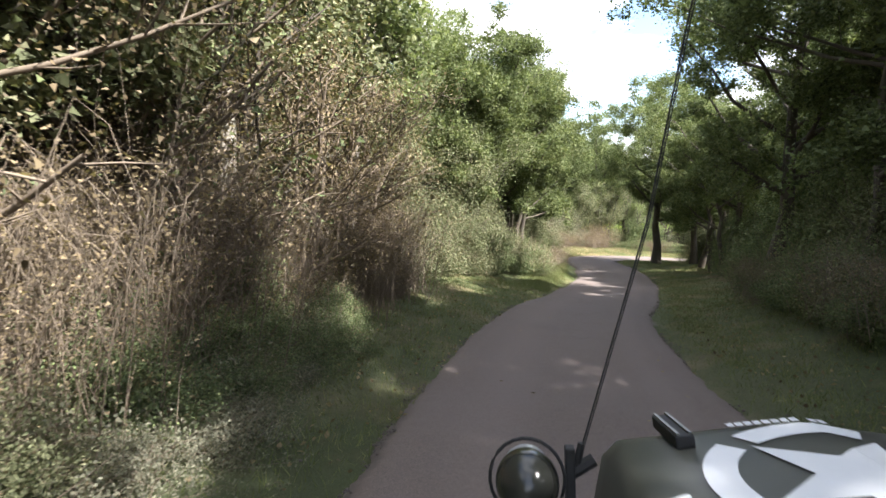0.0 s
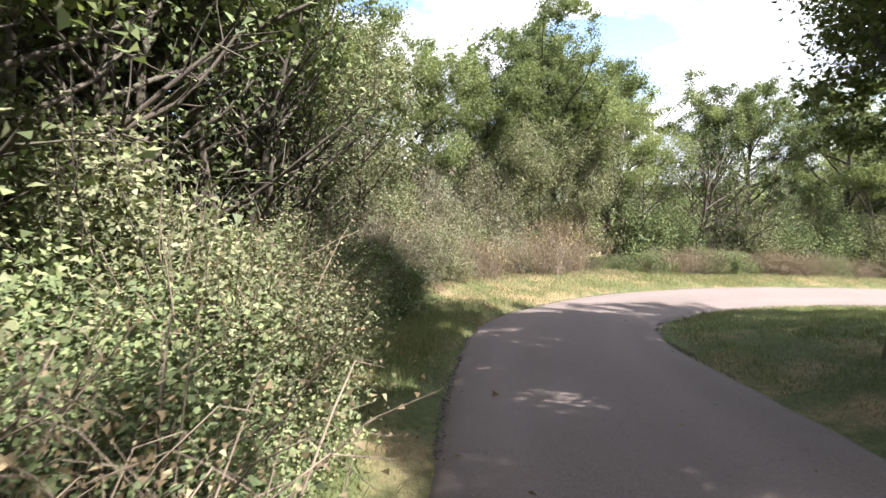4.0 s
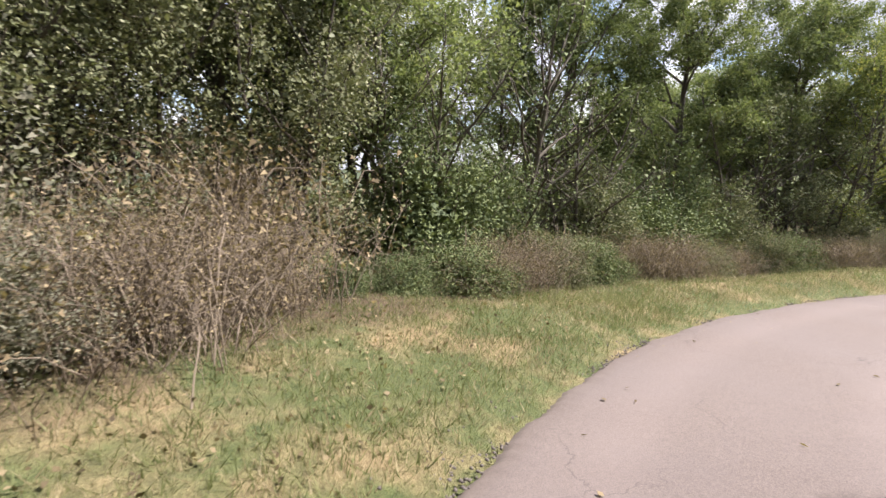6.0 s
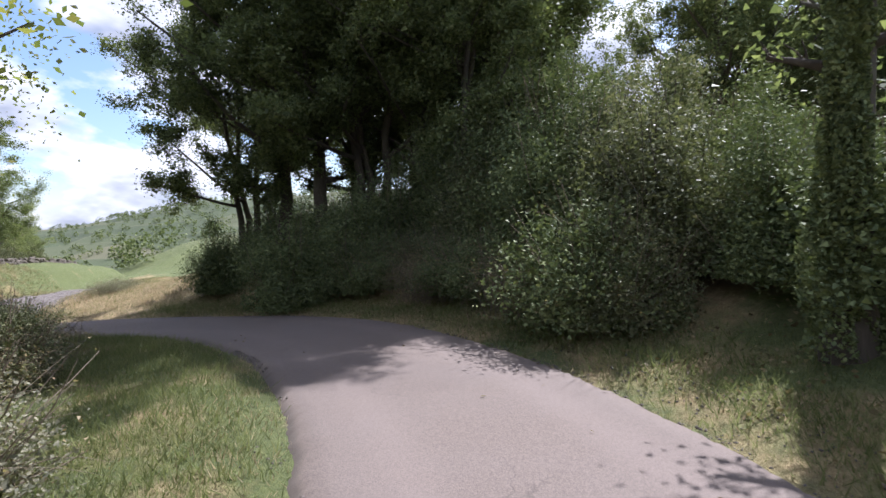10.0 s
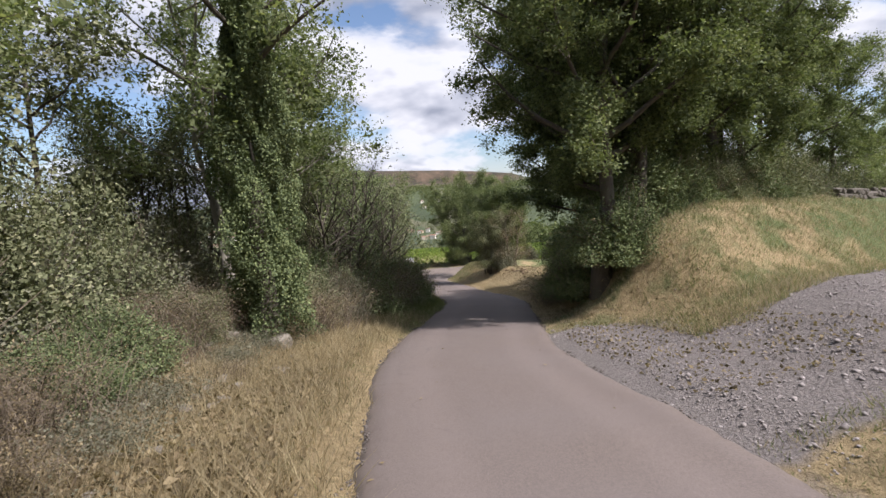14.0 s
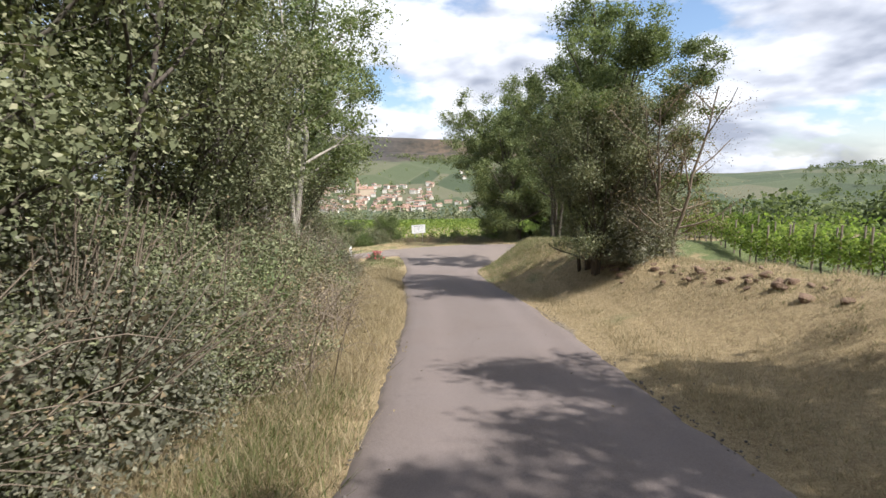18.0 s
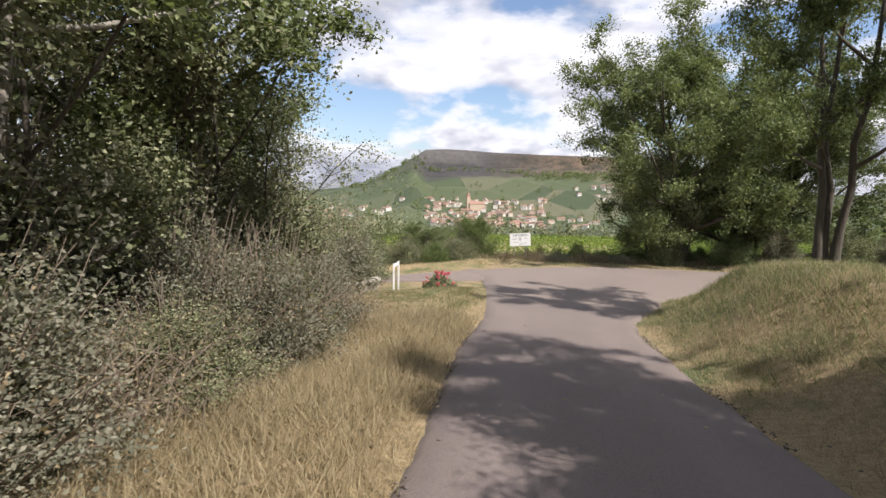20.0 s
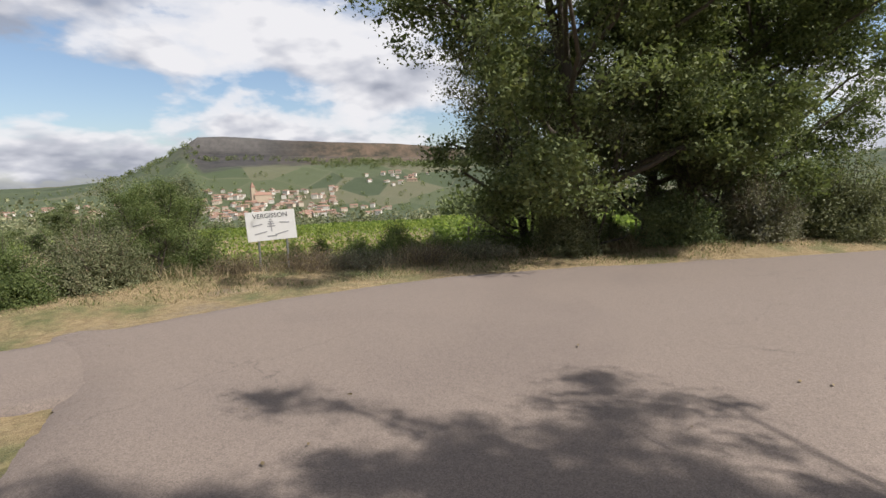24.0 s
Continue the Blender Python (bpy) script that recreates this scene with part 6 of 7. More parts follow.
dry_wall("dry_stone_wall", "low pale tumbled dry stone wall behind the grass", 32.6, 80.6, 33.9, 83.2, 0.55, 0.22)
dry_wall("dry_stone_wall", "pale tumbled end of a dry stone wall", 30.1, 89.5, 31.4, 90.1, 0.75, 0.22)
dry_wall("rubble_wall", "long low wall of dark weathered rubble above the gravel track", 55.0, 45.6, 65.0, 49.8, 0.7, 0.36, pool=DARK_STONES)


def rose_bush(x, y):
    root = make_shrub("rose_bush", "low rose bush with pink and red flowers on the lawn", M_SHRUB, 55, 0.62, 0.62, 2600, 0.055, 30)
    root.matrix_basis = pose(x, y, ground_at(x, y), 0, 0, 20) @ Matrix.Diagonal((0.92, 0.66, 0.85, 1))
    rng = np.random.default_rng(56)
    proto = None
    for i in range(26):
        az, el = rng.uniform(0, 6.28), rng.uniform(0.35, 1.4)
        c = np.array([math.cos(az) * math.cos(el), math.sin(az) * math.cos(el), math.sin(el)]) * [0.62, 0.62, 0.66] * rng.uniform(0.85, 1.12)
        if proto is None:
            pts = rng.normal(0, 0.022, (26, 3))
            v, f = leaves(pts, 0.05, rng, 1.1, 0.0)
            proto = mesh_np("flower", v, f, M_ROSE)
        fl = part("flower", proto, None, root, "" if i else "pink rose blossom")
        fl.location = c
    return root


rose_bush(36.3, 82.75)


def fence_post(x, y, h, lean):
    root = new("fence_post")
    tagged(root, "grey weathered wooden fence post in the meadow", "post", "meadow posts")
    root.matrix_basis = pose(x, y, ground_at(x, y), lean, lean * 0.6, 30)
    bm = bmesh.new()
    rod(bm, (0, 0, -0.3), (0.02, 0.0, h), 0.055, 0.045, 7)
    part("shaft", bm, M_WOODPOST, root)


for px, py, h, l in ((30.9, 3.0, 1.5, 3), (28.9, 5.4, 1.4, -4), (32.4, 0.4, 1.5, 5)):
    fence_post(px, py, h, l)

# clods and roots on the mound
M_CLOD = plain_mat("bare_earth", (0.09, 0.055, 0.035), (0.26, 0.17, 0.11), 9, 0.95, 0.7, 0.0, 0.04)
CLODS = [stone_mesh(20 + i, M_CLOD) for i in range(4)]
for i in range(60):
    f = PICK.uniform(0, 1)
    cx, cy = np.interp(f, [0, 0.3, 0.65, 1], [47.1, 46.8, 46.2, 45.5]) + PICK.gauss(-0.15, 0.22), 60.8 + 8.5 * f
    ob = new("earth_clod", PICK.choice(CLODS))
    s = PICK.uniform(0.07, 0.22)
    ob.matrix_basis = pose(cx, cy, ground_at(cx, cy) + s * 0.06, PICK.uniform(-25, 25), PICK.uniform(-25, 25), PICK.uniform(0, 360)) @ Matrix.Diagonal((s * 1.3, s, s * 0.8, 1))
    tagged(ob, "clod of bare brown earth on the dry mound", "clod", "clods on the mound")

# ---- vineyards ----


def vine_leaves(rng, n, length, low=0.35, high=1.35, wide=0.28):
    p = np.stack([rng.uniform(-length / 2, length / 2, n), rng.normal(0, wide * 0.5, n), low + (high - low) * rng.beta(1.6, 1.3, n)], 1)
    return leaves(p, 0.105, rng, 1.1, 0.3)


def vine_plant():
    root = new("vine")
    tagged(root, "green grape vine tied to a wooden post", "vine", "vines of the first rows")
    rng = np.random.default_rng(61)
    bm = bmesh.new()
    rod(bm, (0.5, 0, -0.2), (0.5, 0, 1.5), 0.04, 0.035, 6)
    part("post", bm, M_WOODPOST, root)
    p = np.array([[0, 0, -0.1], [0.03, 0.02, 0.25], [-0.02, 0, 0.5], [0.08, 0.02, 0.8]])
    v, f = tubes([(p, np.array([0.035, 0.03, 0.025, 0.012]))], 6)
    part("stem", mesh_np("stem", v, f, M_BARK, True), None, root)
    v, f = vine_leaves(rng, 430, 1.25, 0.25, 1.25, 0.3)
    part("foliage", mesh_np("foliage", v, f, M_VINE), None, root)
    return root


VINE = vine_plant()
first = True
for rowx, y0, y1 in ((52.6, 57.0, 81.0), (54.2, 57.0, 81.0)):
    y = y0
    while y < y1:
        gx = rowx + PICK.uniform(-0.05, 0.05)
        m = pose(gx, y, ground_at(gx, y), 0, 0, 90 + PICK.uniform(-4, 4))
        if first:
            VINE.matrix_basis, first = m, False
        else:
            copy_thing(VINE, m)
        y += 1.2
gx = 36.9
while gx < 56:
    if not 44.6 < gx < 47.5:
        copy_thing(VINE, pose(gx, 96.6, ground_at(gx, 96.6), 0, 0, PICK.uniform(-4, 4)))
    gx += 1.15


def vine_rows(name, label, x0, x1, y0, y1, along, gap, density, size):
    """Many rows of vines, joined: along is the way the rows run."""
    rng = np.random.default_rng(63)
    pts = []
    if along == "y":
        for rx in np.arange(x0, x1, gap):
            n = int((y1 - y0) * density)
            pts.append(np.stack([rx + rng.normal(0, 0.16, n), rng.uniform(y0, y1, n), 0.3 + 1.05 * rng.beta(1.6, 1.3, n)], 1))
    else:
        for ry in np.arange(y0, y1, gap):
            n = int((x1 - x0) * density)
            pts.append(np.stack([rng.uniform(x0, x1, n), ry + rng.normal(0, 0.16, n), 0.3 + 1.05 * rng.beta(1.6, 1.3, n)], 1))
    p = np.vstack(pts)
    p[:, 2] += land(p[:, 0], p[:, 1])
    v, f = leaves(p, size, rng, 1.1, 0.3)
    return tagged(new(name, mesh_np(name, v, f, M_VINE)), label, "vineyard", kind="stuff")


vine_rows("vineyard_rows", "rows of green vines on the field beside the lane", 55.8, 60.0, 57.0, 82.0, "y", 1.7, 30, 0.17)
vine_rows("vineyard_rows", "rows of green vines sloping to the valley", 20.0, 78.0, 98.3, 120.0, "x", 1.6, 42, 0.15)
vine_rows("vineyard_rows", "rows of green vines further down the slope", 8.0, 95.0, 120.5, 165.0, "x", 1.7, 12, 0.3)
vine_rows("vineyard_rows", "far rows of green vines in the valley", -30.0, 120.0, 165.0, 290.0, "x", 4.0, 3, 0.9)

# ---- village, woods and fields of the valley ----
M_WALLS = [plain_mat("warm_render", (0.42, 0.35, 0.27), (0.62, 0.54, 0.43), 2, 0.9), plain_mat("pale_render", (0.55, 0.50, 0.43), (0.72, 0.68, 0.60), 2, 0.9), plain_mat("ochre_stone_wall", (0.34, 0.26, 0.18), (0.52, 0.42, 0.31), 2, 0.9)]
M_TILES = plain_mat("clay_roof_tiles", (0.19, 0.105, 0.072), (0.34, 0.205, 0.145), 3, 0.85)
M_PANE = plain_mat("dark_window_glass", (0.02, 0.025, 0.03), (0.05, 0.055, 0.06), 3, 0.2, 0.0)


def house(kind, w, d, h, mat):
    root = new("village_house")
    tagged(root, "village house with rendered walls and clay tile roof", "house", "village houses")
    bm = bmesh.new()
    box(bm, (w, d, h + 6), (0, 0, h / 2 - 3))
    wall = part("wall", bm, mat, root)
    bm = bmesh.new()
    o, r = 0.5, d * 0.22
    vs = [bm.verts.new(c) for c in ((-w / 2 - o, -d / 2 - o, h), (w / 2 + o, -d / 2 - o, h), (w / 2 + o, d / 2 + o, h), (-w / 2 - o, d / 2 + o, h), (-w / 2 - o, 0, h + r), (w / 2 + o, 0, h + r))]
    for q in ((0, 1, 5, 4), (2, 3, 4, 5), (1, 2, 5), (3, 0, 4), (3, 2, 1, 0)):
        bm.faces.new([vs[i] for i in q])
    roof = part("roof", bm, M_TILES, root)
    bm = bmesh.new()
    box(bm, (0.9, 0.7, 1.6), (w * 0.28, 0, h + r + 0.2))
    part("chimney", bm, M_WALLS[0], roof)
    for sx in (-0.3, 0.05, 0.34):
        bm = bmesh.new()
        box(bm, (1.0, 0.1, 1.4), (w * sx, -d / 2 - 0.03, h * 0.62))
        part("window", bm, M_PANE, root)
    return root


HOUSES = [house(0, 13, 8, 6, M_WALLS[0]), house(1, 10, 8, 7, M_WALLS[1]), house(2, 17, 8, 5.5, M_WALLS[2]), house(3, 9, 7, 5, M_WALLS[1])]
used = set()


def polar(az, r):
    return 40 - math.sin(radians(az)) * r, 76 + math.cos(radians(az)) * r


def put_house(az, r):
    i = PICK.randrange(4)
    x, y = polar(az, r)
    s = PICK.uniform(0.45, 0.8)
    m = pose(x, y, ground_at(x, y), 0, 0, PICK.choice((0, 15, -20, 80, 100)) + PICK.uniform(-12, 12))
    if i in used:
        ob = copy_thing(HOUSES[i], m)
    else:
        used.add(i)
        ob = HOUSES[i]
        ob.matrix_basis = m
    ob.scale = (s, s, s)


for n, a0, a1, r0, r1 in ((160, 3.6, 16.8, 560, 800), (24, -2.0, 7.0, 560, 660), (20, -6.5, 2.0, 820, 930), (34, 19.0, 34.0, 600, 720), (9, -14.0, -9.0, 480, 560)):
    for i in range(n):
        put_house(PICK.uniform(a0, a1), PICK.uniform(r0, r1))


def church(az, r):
    root = new("village_church")
    tagged(root, "small village church with square stone tower", "church")
    x, y = polar(az, r)
    root.matrix_basis = pose(x, y, ground_at(x, y), 0, 0, 30)
    bm = bmesh.new()
    box(bm, (22, 9, 16), (0, 0, 2))
    part("nave", bm, M_WALLS[2], root)
    bm = bmesh.new()
    vs = [bm.verts.new(c) for c in ((-11.5, -5, 10), (11.5, -5, 10), (11.5, 5, 10), (-11.5, 5, 10), (-11.5, 0, 13.5), (11.5, 0, 13.5))]
    for q in ((0, 1, 5, 4), (2, 3, 4, 5), (1, 2, 5), (3, 0, 4), (3, 2, 1, 0)):
        bm.faces.new([vs[i] for i in q])
    part("roof", bm, M_TILES, root)
    bm = bmesh.new()
    box(bm, (5, 5, 26), (-12, 0, 7))
    part("tower", bm, M_WALLS[2], root)
    bm = bmesh.new()
    bmesh.ops.create_cone(bm, cap_ends=True, segments=4, radius1=3.9, radius2=0.1, depth=7, matrix=pose(-12, 0, 23.5, 0, 0, 45))
    part("spire", bm, M_TILES, root)


church(11.2, 720)


def far_trees(name, label, mat, spots, size, seed, per=34, leaf=0.27):
    """Distant trees, each a ragged heap of leafy clumps."""
    rng = np.random.default_rng(seed)
    c = np.array(spots)
    z = land(c[:, 0], c[:, 1])
    n = len(c)
    s = size * rng.uniform(0.6, 1.3, n)
    d = rng.normal(size=(n, per, 3))
    d /= np.linalg.norm(d, axis=2)[:, :, None]
    p = d * rng.uniform(0.45, 1.0, (n, per, 1)) * s[:, None, None] * [0.55, 0.55, 0.62]
    p[:, :, 2] += s[:, None] * 0.55
    p += np.stack([c[:, 0], c[:, 1], z], 1)[:, None]
    v, f = leaves(p.reshape(-1, 3), np.repeat(s, per) * leaf, rng, 1.2, 0.0)
    return tagged(new(name, mesh_np(name, v, f, mat)), label, "trees", kind="stuff")


def scatter(n, a0, a1, r0, r1, seed):
    rng = np.random.default_rng(seed)
    az, r = np.radians(rng.uniform(a0, a1, n)), np.sqrt(rng.uniform(r0 * r0, r1 * r1, n))
    return [(40 - math.sin(a) * b, 76 + math.cos(a) * b) for a, b in zip(az, r)]


far_trees("hillside_wood", "dark woodland below the cliff of the hill", M_OAK, scatter(300, -14, 4, 1010, 1110, 1) + scatter(16, 17, 24, 900, 1000, 11) + scatter(60, 4, 17, 1080, 1120, 12) + scatter(150, 16.8, 25, 1080, 1240, 13) + scatter(160, -14, 6, 985, 1050, 14), 8, 301, 30, 0.2)
far_trees("village_trees", "trees between the village houses", M_OAK, scatter(190, -8, 34, 520, 930, 2) + scatter(60, 3, 18, 540, 800, 21), 6, 302, 40, 0.18)
far_trees("valley_hedgerows", "hedgerow trees in the valley below the village", M_SHRUB, scatter(300, -18, 45, 230, 520, 3), 7, 303, 60, 0.15)
far_trees("valley_wood", "green wood in the valley beyond the bushes", M_SHRUB, scatter(260, 20, 62, 60, 260, 4), 6, 304, 260, 0.06)
far_trees("hill_wood", "wooded hill on the far side of the vineyards", M_OAK, scatter(900, -75, -33, 480, 1250, 5), 8, 305, 40, 0.2)
far_trees("field_edge_trees", "dark line of trees behind the vineyard", M_OAK, scatter(260, -52, -8, 170, 300, 6), 10, 306, 110, 0.12)
far_trees("slope_trees", "trees and bushes on the slope beyond the gravel track", M_OAK, scatter(150, -80, -52, 75, 260, 7), 5, 309, 220, 0.08)
far_trees("back_wood", "wood on the slope behind the meadow", M_OAK, [(62 + 3.2 * (i % 12) + (i * 7 % 5), -52 + 5.2 * (i // 12) + (i * 3 % 4)) for i in range(132)], 10, 307, 800, 0.034)
far_trees("hidden_wood", "wood behind the thicket of the lane", M_OAK, [(-20 - 3.6 * (i % 6) - (i * 5 % 3), -62 + 4.4 * (i // 6) + (i * 3 % 4)) for i in range(132)], 9, 308, 420, 0.05)

# ---- the olive off-road car that stands at the start of the lane ----
M_OLIVE = plain_mat("olive_drab_paint", (0.125, 0.127, 0.105), (0.175, 0.177, 0.15), 3, 0.34, 0.05)
M_ENAMEL = plain_mat("dark_olive_enamel", (0.022, 0.023, 0.02), (0.035, 0.036, 0.03), 6, 0.16, 0.05)
M_BLACK = plain_mat("black_rubber", (0.012, 0.012, 0.012), (0.035, 0.034, 0.033), 12, 0.7, 0.3)
M_STARWHITE = plain_mat("white_marking_paint", (0.60, 0.61, 0.62), (0.80, 0.81, 0.82), 9, 0.45, 0.1)
M_LAMPGLASS = plain_mat("lamp_glass", (0.3, 0.31, 0.32), (0.5, 0.51, 0.52), 9, 0.1, 0.0)
M_CANVAS = plain_mat("olive_canvas", (0.10, 0.10, 0.065), (0.17, 0.165, 0.11), 22, 0.9, 0.5)


def flat_shape(points, thick=0.003):
    bm = bmesh.new()
    f = bm.faces.new([bm.verts.new((x, y, 0)) for x, y in points])
    r = bmesh.ops.extrude_face_region(bm, geom=[f])
    bmesh.ops.translate(bm, vec=(0, 0, thick), verts=[v for v in r["geom"] if isinstance(v, bmesh.types.BMVert)])
    bmesh.ops.recalc_face_normals(bm, faces=bm.faces)
    return bm


def off_road_car():
    root = new("military_car")
    tagged(root, "open olive drab military car with white star on hood", "car")
    # its own frame: x right, y ahead, z up from the road; the hood's near edge lies at x 0.17
    root.matrix_basis = pose(-5.508, -33.993, 2.335, -8.0, -3.0, -2)
    mid, half, zh = 0.80, 0.565, 1.226         # middle line, half width and edge height of the hood
    sl = math.tan(radians(7))

    def hood_z(x):
        return zh + (half - abs(x - mid)) * sl

    # hood: crowned sheet with rounded sides and a rolled front
    xs = [-0.565, -0.563, -0.55, -0.525, -0.485, -0.34, -0.18, 0, 0.18, 0.34, 0.485, 0.525, 0.55, 0.563, 0.565]
    ys = [0.05, 0.4, 0.8, 1.2, 1.48, 1.55, 1.575, 1.58]
    bm = bmesh.new()
    grid = []
    for y in ys:
        row = []
        for x in xs:
            z = hood_z(mid + x)
            z -= 0.30 * max(0, (abs(x) - 0.485) / 0.08) ** 3
            z -= 0.03 * max(0, (y - 1.48) / 0.10) ** 2
            row.append(bm.verts.new((mid + x, y - 0.02 * (abs(x) / 0.5) ** 2, z)))
        grid.append(row)
    for a, b in zip(grid, grid[1:]):
        for i in range(len(xs) - 1):
            bm.faces.new((a[i], a[i + 1], b[i + 1], b[i]))
    for f in bm.faces:
        f.smooth = True
    bmesh.ops.solidify(bm, geom=bm.faces[:], thickness=0.012)
    hood = part("hood", bm, M_OLIVE, root, "olive drab crowned hood")

    def on_hood(ob, x, y, turn=0.0, lift=0.004):
        s = -1 if x > mid else 1
        ob.matrix_basis = pose(x, y, hood_z(x) + lift, 0, -s * 7, turn)
        return ob

    # star in a broken ring, following the crown of the hood
    cx, cy, R = 0.763, 1.176, 0.318
    for k in range(5):
        a0, a1 = radians(90 + 72 * k + 6 - STAR_TURN), radians(90 + 72 * (k + 1) - 6 - STAR_TURN)
        n = 10
        bm = bmesh.new()
        rows = []
        for i in range(n + 1):
            t = a0 + (a1 - a0) * i / n
            rows.append([bm.verts.new((cx + q * R * math.cos(t), cy + q * R * math.sin(t), hood_z(cx + q * R * math.cos(t)) + 0.004)) for q in (0.77, 0.885, 1.0)])
        for p, q in zip(rows, rows[1:]):
            for i in (0, 1):
                bm.faces.new((p[i], p[i + 1], q[i + 1], q[i]))
        part("ring_segment", bm, M_STARWHITE, hood, "" if k else "white painted ring segment")
    star = []
    for k in range(10):
        t = radians(90 + 36 * k - STAR_TURN)
        r = R * (0.77 if k % 2 == 0 else 0.31)
        star.append((cx + r * math.cos(t), cy + r * math.sin(t)))
    bm = bmesh.new()
    c = bm.verts.new((cx, cy, 0))
    vs = [bm.verts.new((x, y, 0)) for x, y in star]
    for a, b in zip(vs, vs[1:] + vs[:1]):
        bm.faces.new((c, a, b))
    bmesh.ops.subdivide_edges(bm, edges=bm.edges[:], cuts=5, use_grid_fill=True)
    for v in bm.verts:
        v.co.z += hood_z(v.co.x) + 0.005
    part("star", bm, M_STARWHITE, hood, "white painted five pointed star")
    # marking that cannot be read, along the front edge
    for k in range(11):
        if k == 8:
            continue
        bm = bmesh.new()
        box(bm, (0.017, 0.025, 0.002))
        on_hood(part("marking_bar", bm, M_STARWHITE, hood), 0.62 + 0.0235 * k, 1.53, 0, 0.0)
    for k, y in enumerate((1.13, 1.095)):
        bm = bmesh.new()
        box(bm, (0.11, 0.012, 0.004))
        on_hood(part("stripe", bm, M_STARWHITE, hood), 0.34, y, 18, 0.003)
    # rests for the folded screen
    for bx in (0.455, 1.145):
        bm = bmesh.new()
        box(bm, (0.05, 0.17, 0.036), (0, 0, 0.018), None, 0.006)
        b = on_hood(part("screen_rest", bm, M_BLACK, hood, "dark grooved rubber block"), bx, 1.48, 6 if bx < 0.7 else -6, 0.0)
        for g in (-0.016, 0.016):
            bm = bmesh.new()
            box(bm, (0.008, 0.16, 0.006), (g, 0, 0.039))
            part("rib", bm, M_OLIVE, b)
    # body under the hood, grille, cowl, tub
    bm = bmesh.new()
    box(bm, (0.94, 1.48, 0.5), (mid, 0.8, 0.9), None, 0.03)
    part("engine_bay", bm, M_OLIVE, root)
    bm = bmesh.new()
    box(bm, (1.02, 0.04, 0.56), (mid, 1.55, 0.9), None, 0.015)
    grille = part("grille", bm, M_OLIVE, root)
    for k in range(9):
        bm = bmesh.new()
        box(bm, (0.03, 0.012, 0.42), (mid - 0.28 + 0.07 * k, 1.577, 0.9), None, 0.004)
        part("slot", bm, M_BLACK, grille)
    bm = bmesh.new()
    box(bm, (1.4, 0.2, 0.5), (mid, -0.07, 0.95), None, 0.03)
    part("cowl", bm, M_OLIVE, root)
    bm = bmesh.new()
    box(bm, (1.4, 1.7, 0.08), (mid, -1.1, 0.55), None, 0.02)
    for sx in (-0.7, 0.7):
        box(bm, (0.05, 1.7, 0.42), (mid + sx, -1.1, 0.78), None, 0.015)
    box(bm, (1.4, 0.05, 0.42), (mid, -1.95, 0.78), None, 0.015)
    part("tub", bm, M_OLIVE, root)
    for sx in (-0.36, 0.36):
        bm = bmesh.new()
        box(bm, (0.5, 0.46, 0.12), (mid + sx, -0.95, 0.83), None, 0.04)
        box(bm, (0.5, 0.1, 0.42), (mid + sx, -1.2, 1.08), pose(0, 0, 0, 12, 0, 0), 0.04)
        part("seat", bm, M_CANVAS, root, "olive canvas seat")
    # fenders
    for sx in (-1, 1):
        bm = bmesh.new()
        box(bm, (0.36, 1.0, 0.035), (mid + sx * 0.68, 1.1, 0.86), None, 0.012)
        box(bm, (0.36, 0.035, 0.3), (mid + sx * 0.68, 0.55, 0.72), pose(0, 0, 0, 18, 0, 0), 0.01)
        part("fender", bm, M_OLIVE, root)
    # wheels
    for sx in (-0.62, 0.62):
        for wy in (1.12, -1.35):
            bm = bmesh.new()
            bmesh.ops.create_cone(bm, cap_ends=True, segments=32, radius1=0.38, radius2=0.38, depth=0.17, matrix=pose(mid + sx, wy, 0.37, 0, 90, 0))
            bmesh.ops.bevel(bm, geom=[e for e in bm.edges if e.calc_face_angle(0) > 1.0], offset=0.045, segments=3, affect="EDGES")
            tyre = part("wheel", bm, M_BLACK, root, "black treaded tyre")
            bm = bmesh.new()
            bmesh.ops.create_cone(bm, cap_ends=True, segments=24, radius1=0.21, radius2=0.19, depth=0.03, matrix=pose(mid + sx + math.copysign(0.085, sx), wy, 0.37, 0, math.copysign(90, sx), 0))
            part("rim", bm, M_OLIVE, tyre)
    bm = bmesh.new()
    box(bm, (1.5, 0.09, 0.15), (mid, 1.82, 0.62), None, 0.02)
    part("bumper", bm, M_OLIVE, root)
    # guarded side lamp: round housing, hoop and bracket
    lx, ly, lz = 0.055, 1.5, 1.105
    bm = bmesh.new()
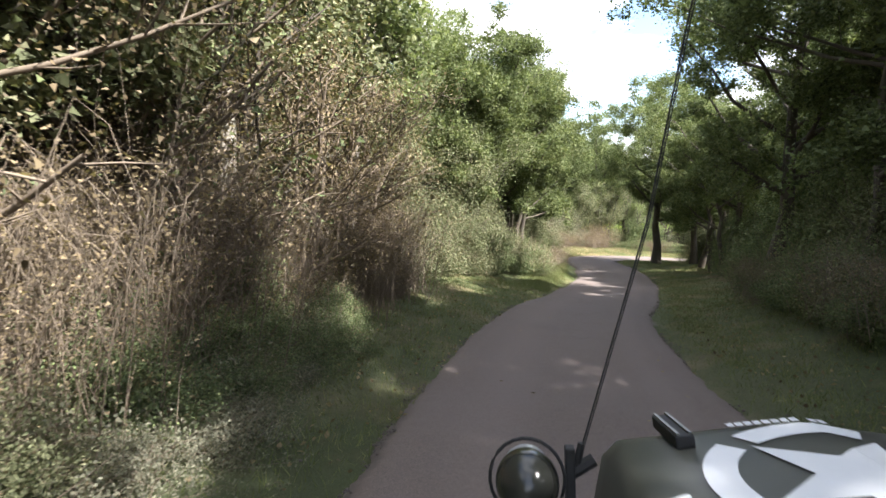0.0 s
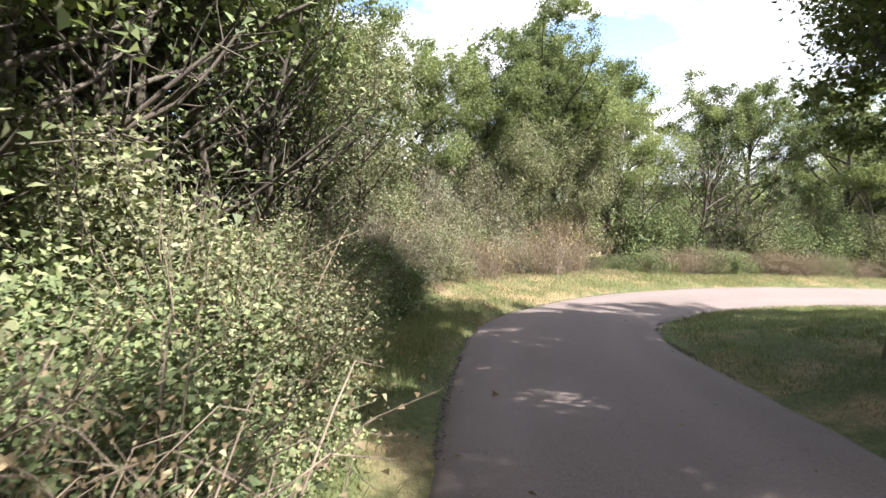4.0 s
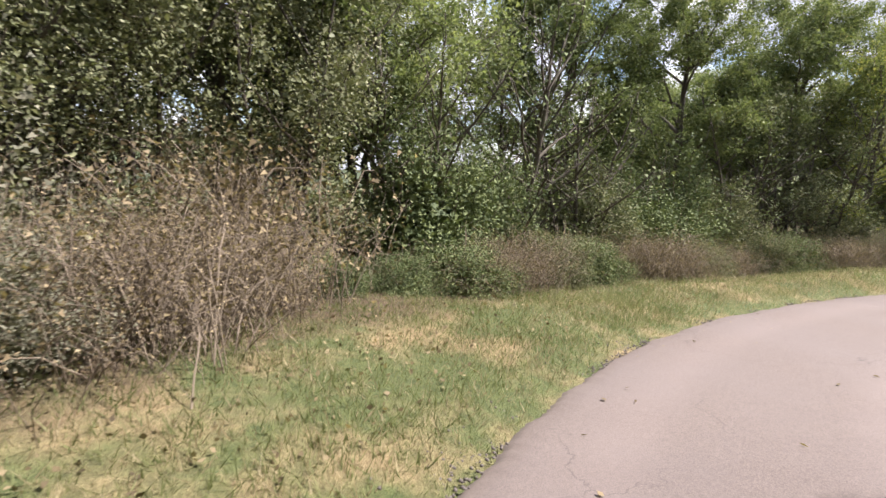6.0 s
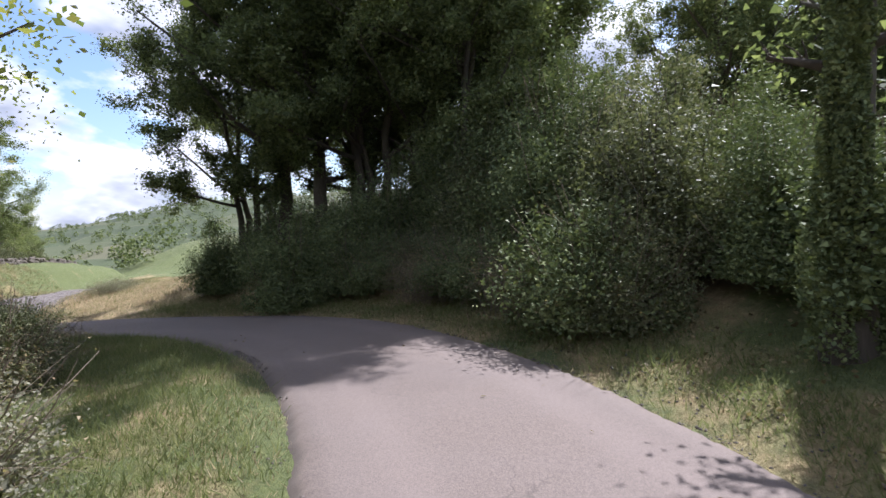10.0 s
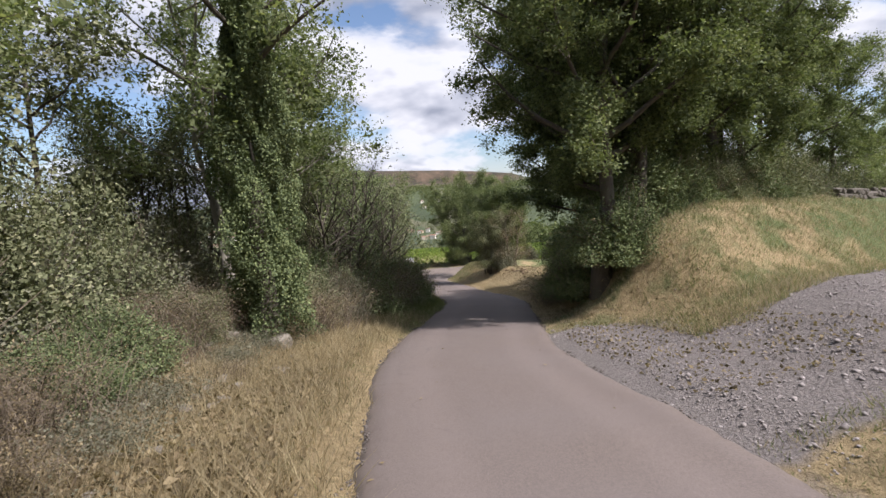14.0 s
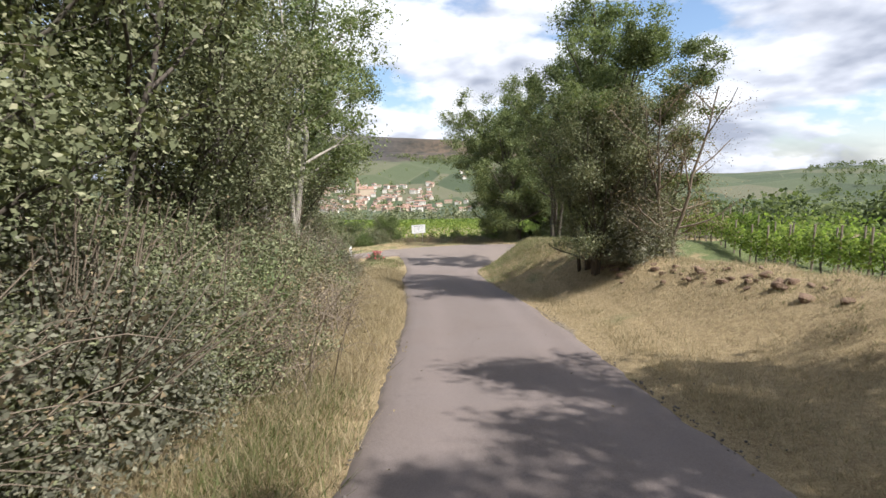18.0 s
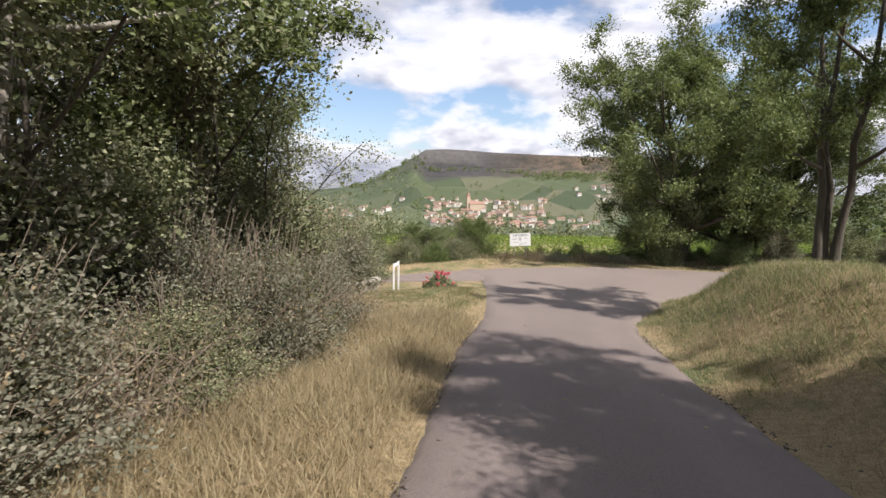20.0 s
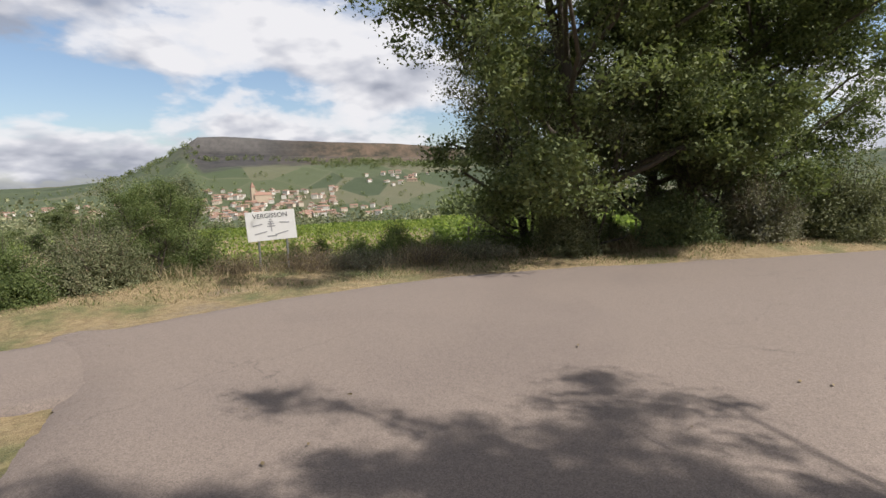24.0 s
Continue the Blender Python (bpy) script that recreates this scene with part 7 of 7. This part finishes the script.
    bmesh.ops.create_uvsphere(bm, u_segments=28, v_segments=18, radius=0.092, matrix=pose(lx, ly, lz) @ Matrix.Diagonal((1, 1.1, 1, 1)))
    for f in bm.faces:
        f.smooth = True
    lamp = part("side_lamp", bm, M_ENAMEL, root, "round glossy olive lamp housing")
    bm = bmesh.new()
    bmesh.ops.create_cone(bm, cap_ends=True, segments=24, radius1=0.07, radius2=0.07, depth=0.02, matrix=pose(lx, ly + 0.095, lz, 90, 0, 0))
    part("glass", bm, M_LAMPGLASS, lamp)
    ring = [(lx + 0.108 * math.cos(t), ly + 0.01, lz + 0.005 + 0.118 * math.sin(t)) for t in np.linspace(-2.2, 5.3, 30)]
    v, f = tubes([(np.array(ring), np.full(30, 0.0055))], 6)
    part("guard_hoop", mesh_np("guard_hoop", v, f, M_BLACK, True), None, lamp)
    bm = bmesh.new()
    rod(bm, (lx, ly, lz - 0.07), (lx, ly, 0.86), 0.02)
    box(bm, (0.2, 0.04, 0.025), (lx + 0.09, ly, 0.93), None, 0.004)
    part("bracket", bm, M_BLACK, lamp)
    bm = bmesh.new()
    box(bm, (0.028, 0.04, 0.2), (0.18, 1.53, 1.1), None, 0.006)
    rod(bm, (0.18, 1.53, 1.12), (0.25, 1.54, 1.16), 0.02)
    rod(bm, (0.2, 1.53, 1.15), (0.215, 1.53, 1.21), 0.011)
    part("hood_catch", bm, M_BLACK, root, "dark steel hood catch")
    # guy line from the hood catch to the mast behind
    p = np.array([[0.215, 1.53, 1.2], [0.377, 1.4, 1.84], [0.445, 1.25, 2.32], [0.55, 0.2, 3.6], [0.75, -1.4, 4.3]])
    v, f = tubes([(p, np.full(5, 0.0028)), (p + [0.007, 0.004, 0], np.full(5, 0.002))], 5)
    part("guy_line", mesh_np("guy_line", v, f, M_BLACK), None, root, "thin black twisted guy line")
    bm = bmesh.new()
    rod(bm, (0.75, -1.9, 0.9), (0.75, -1.4, 4.3), 0.014, 0.006)
    part("mast", bm, M_BLACK, root, "thin black whip antenna")
    return root


STAR_TURN = 33.0
off_road_car()
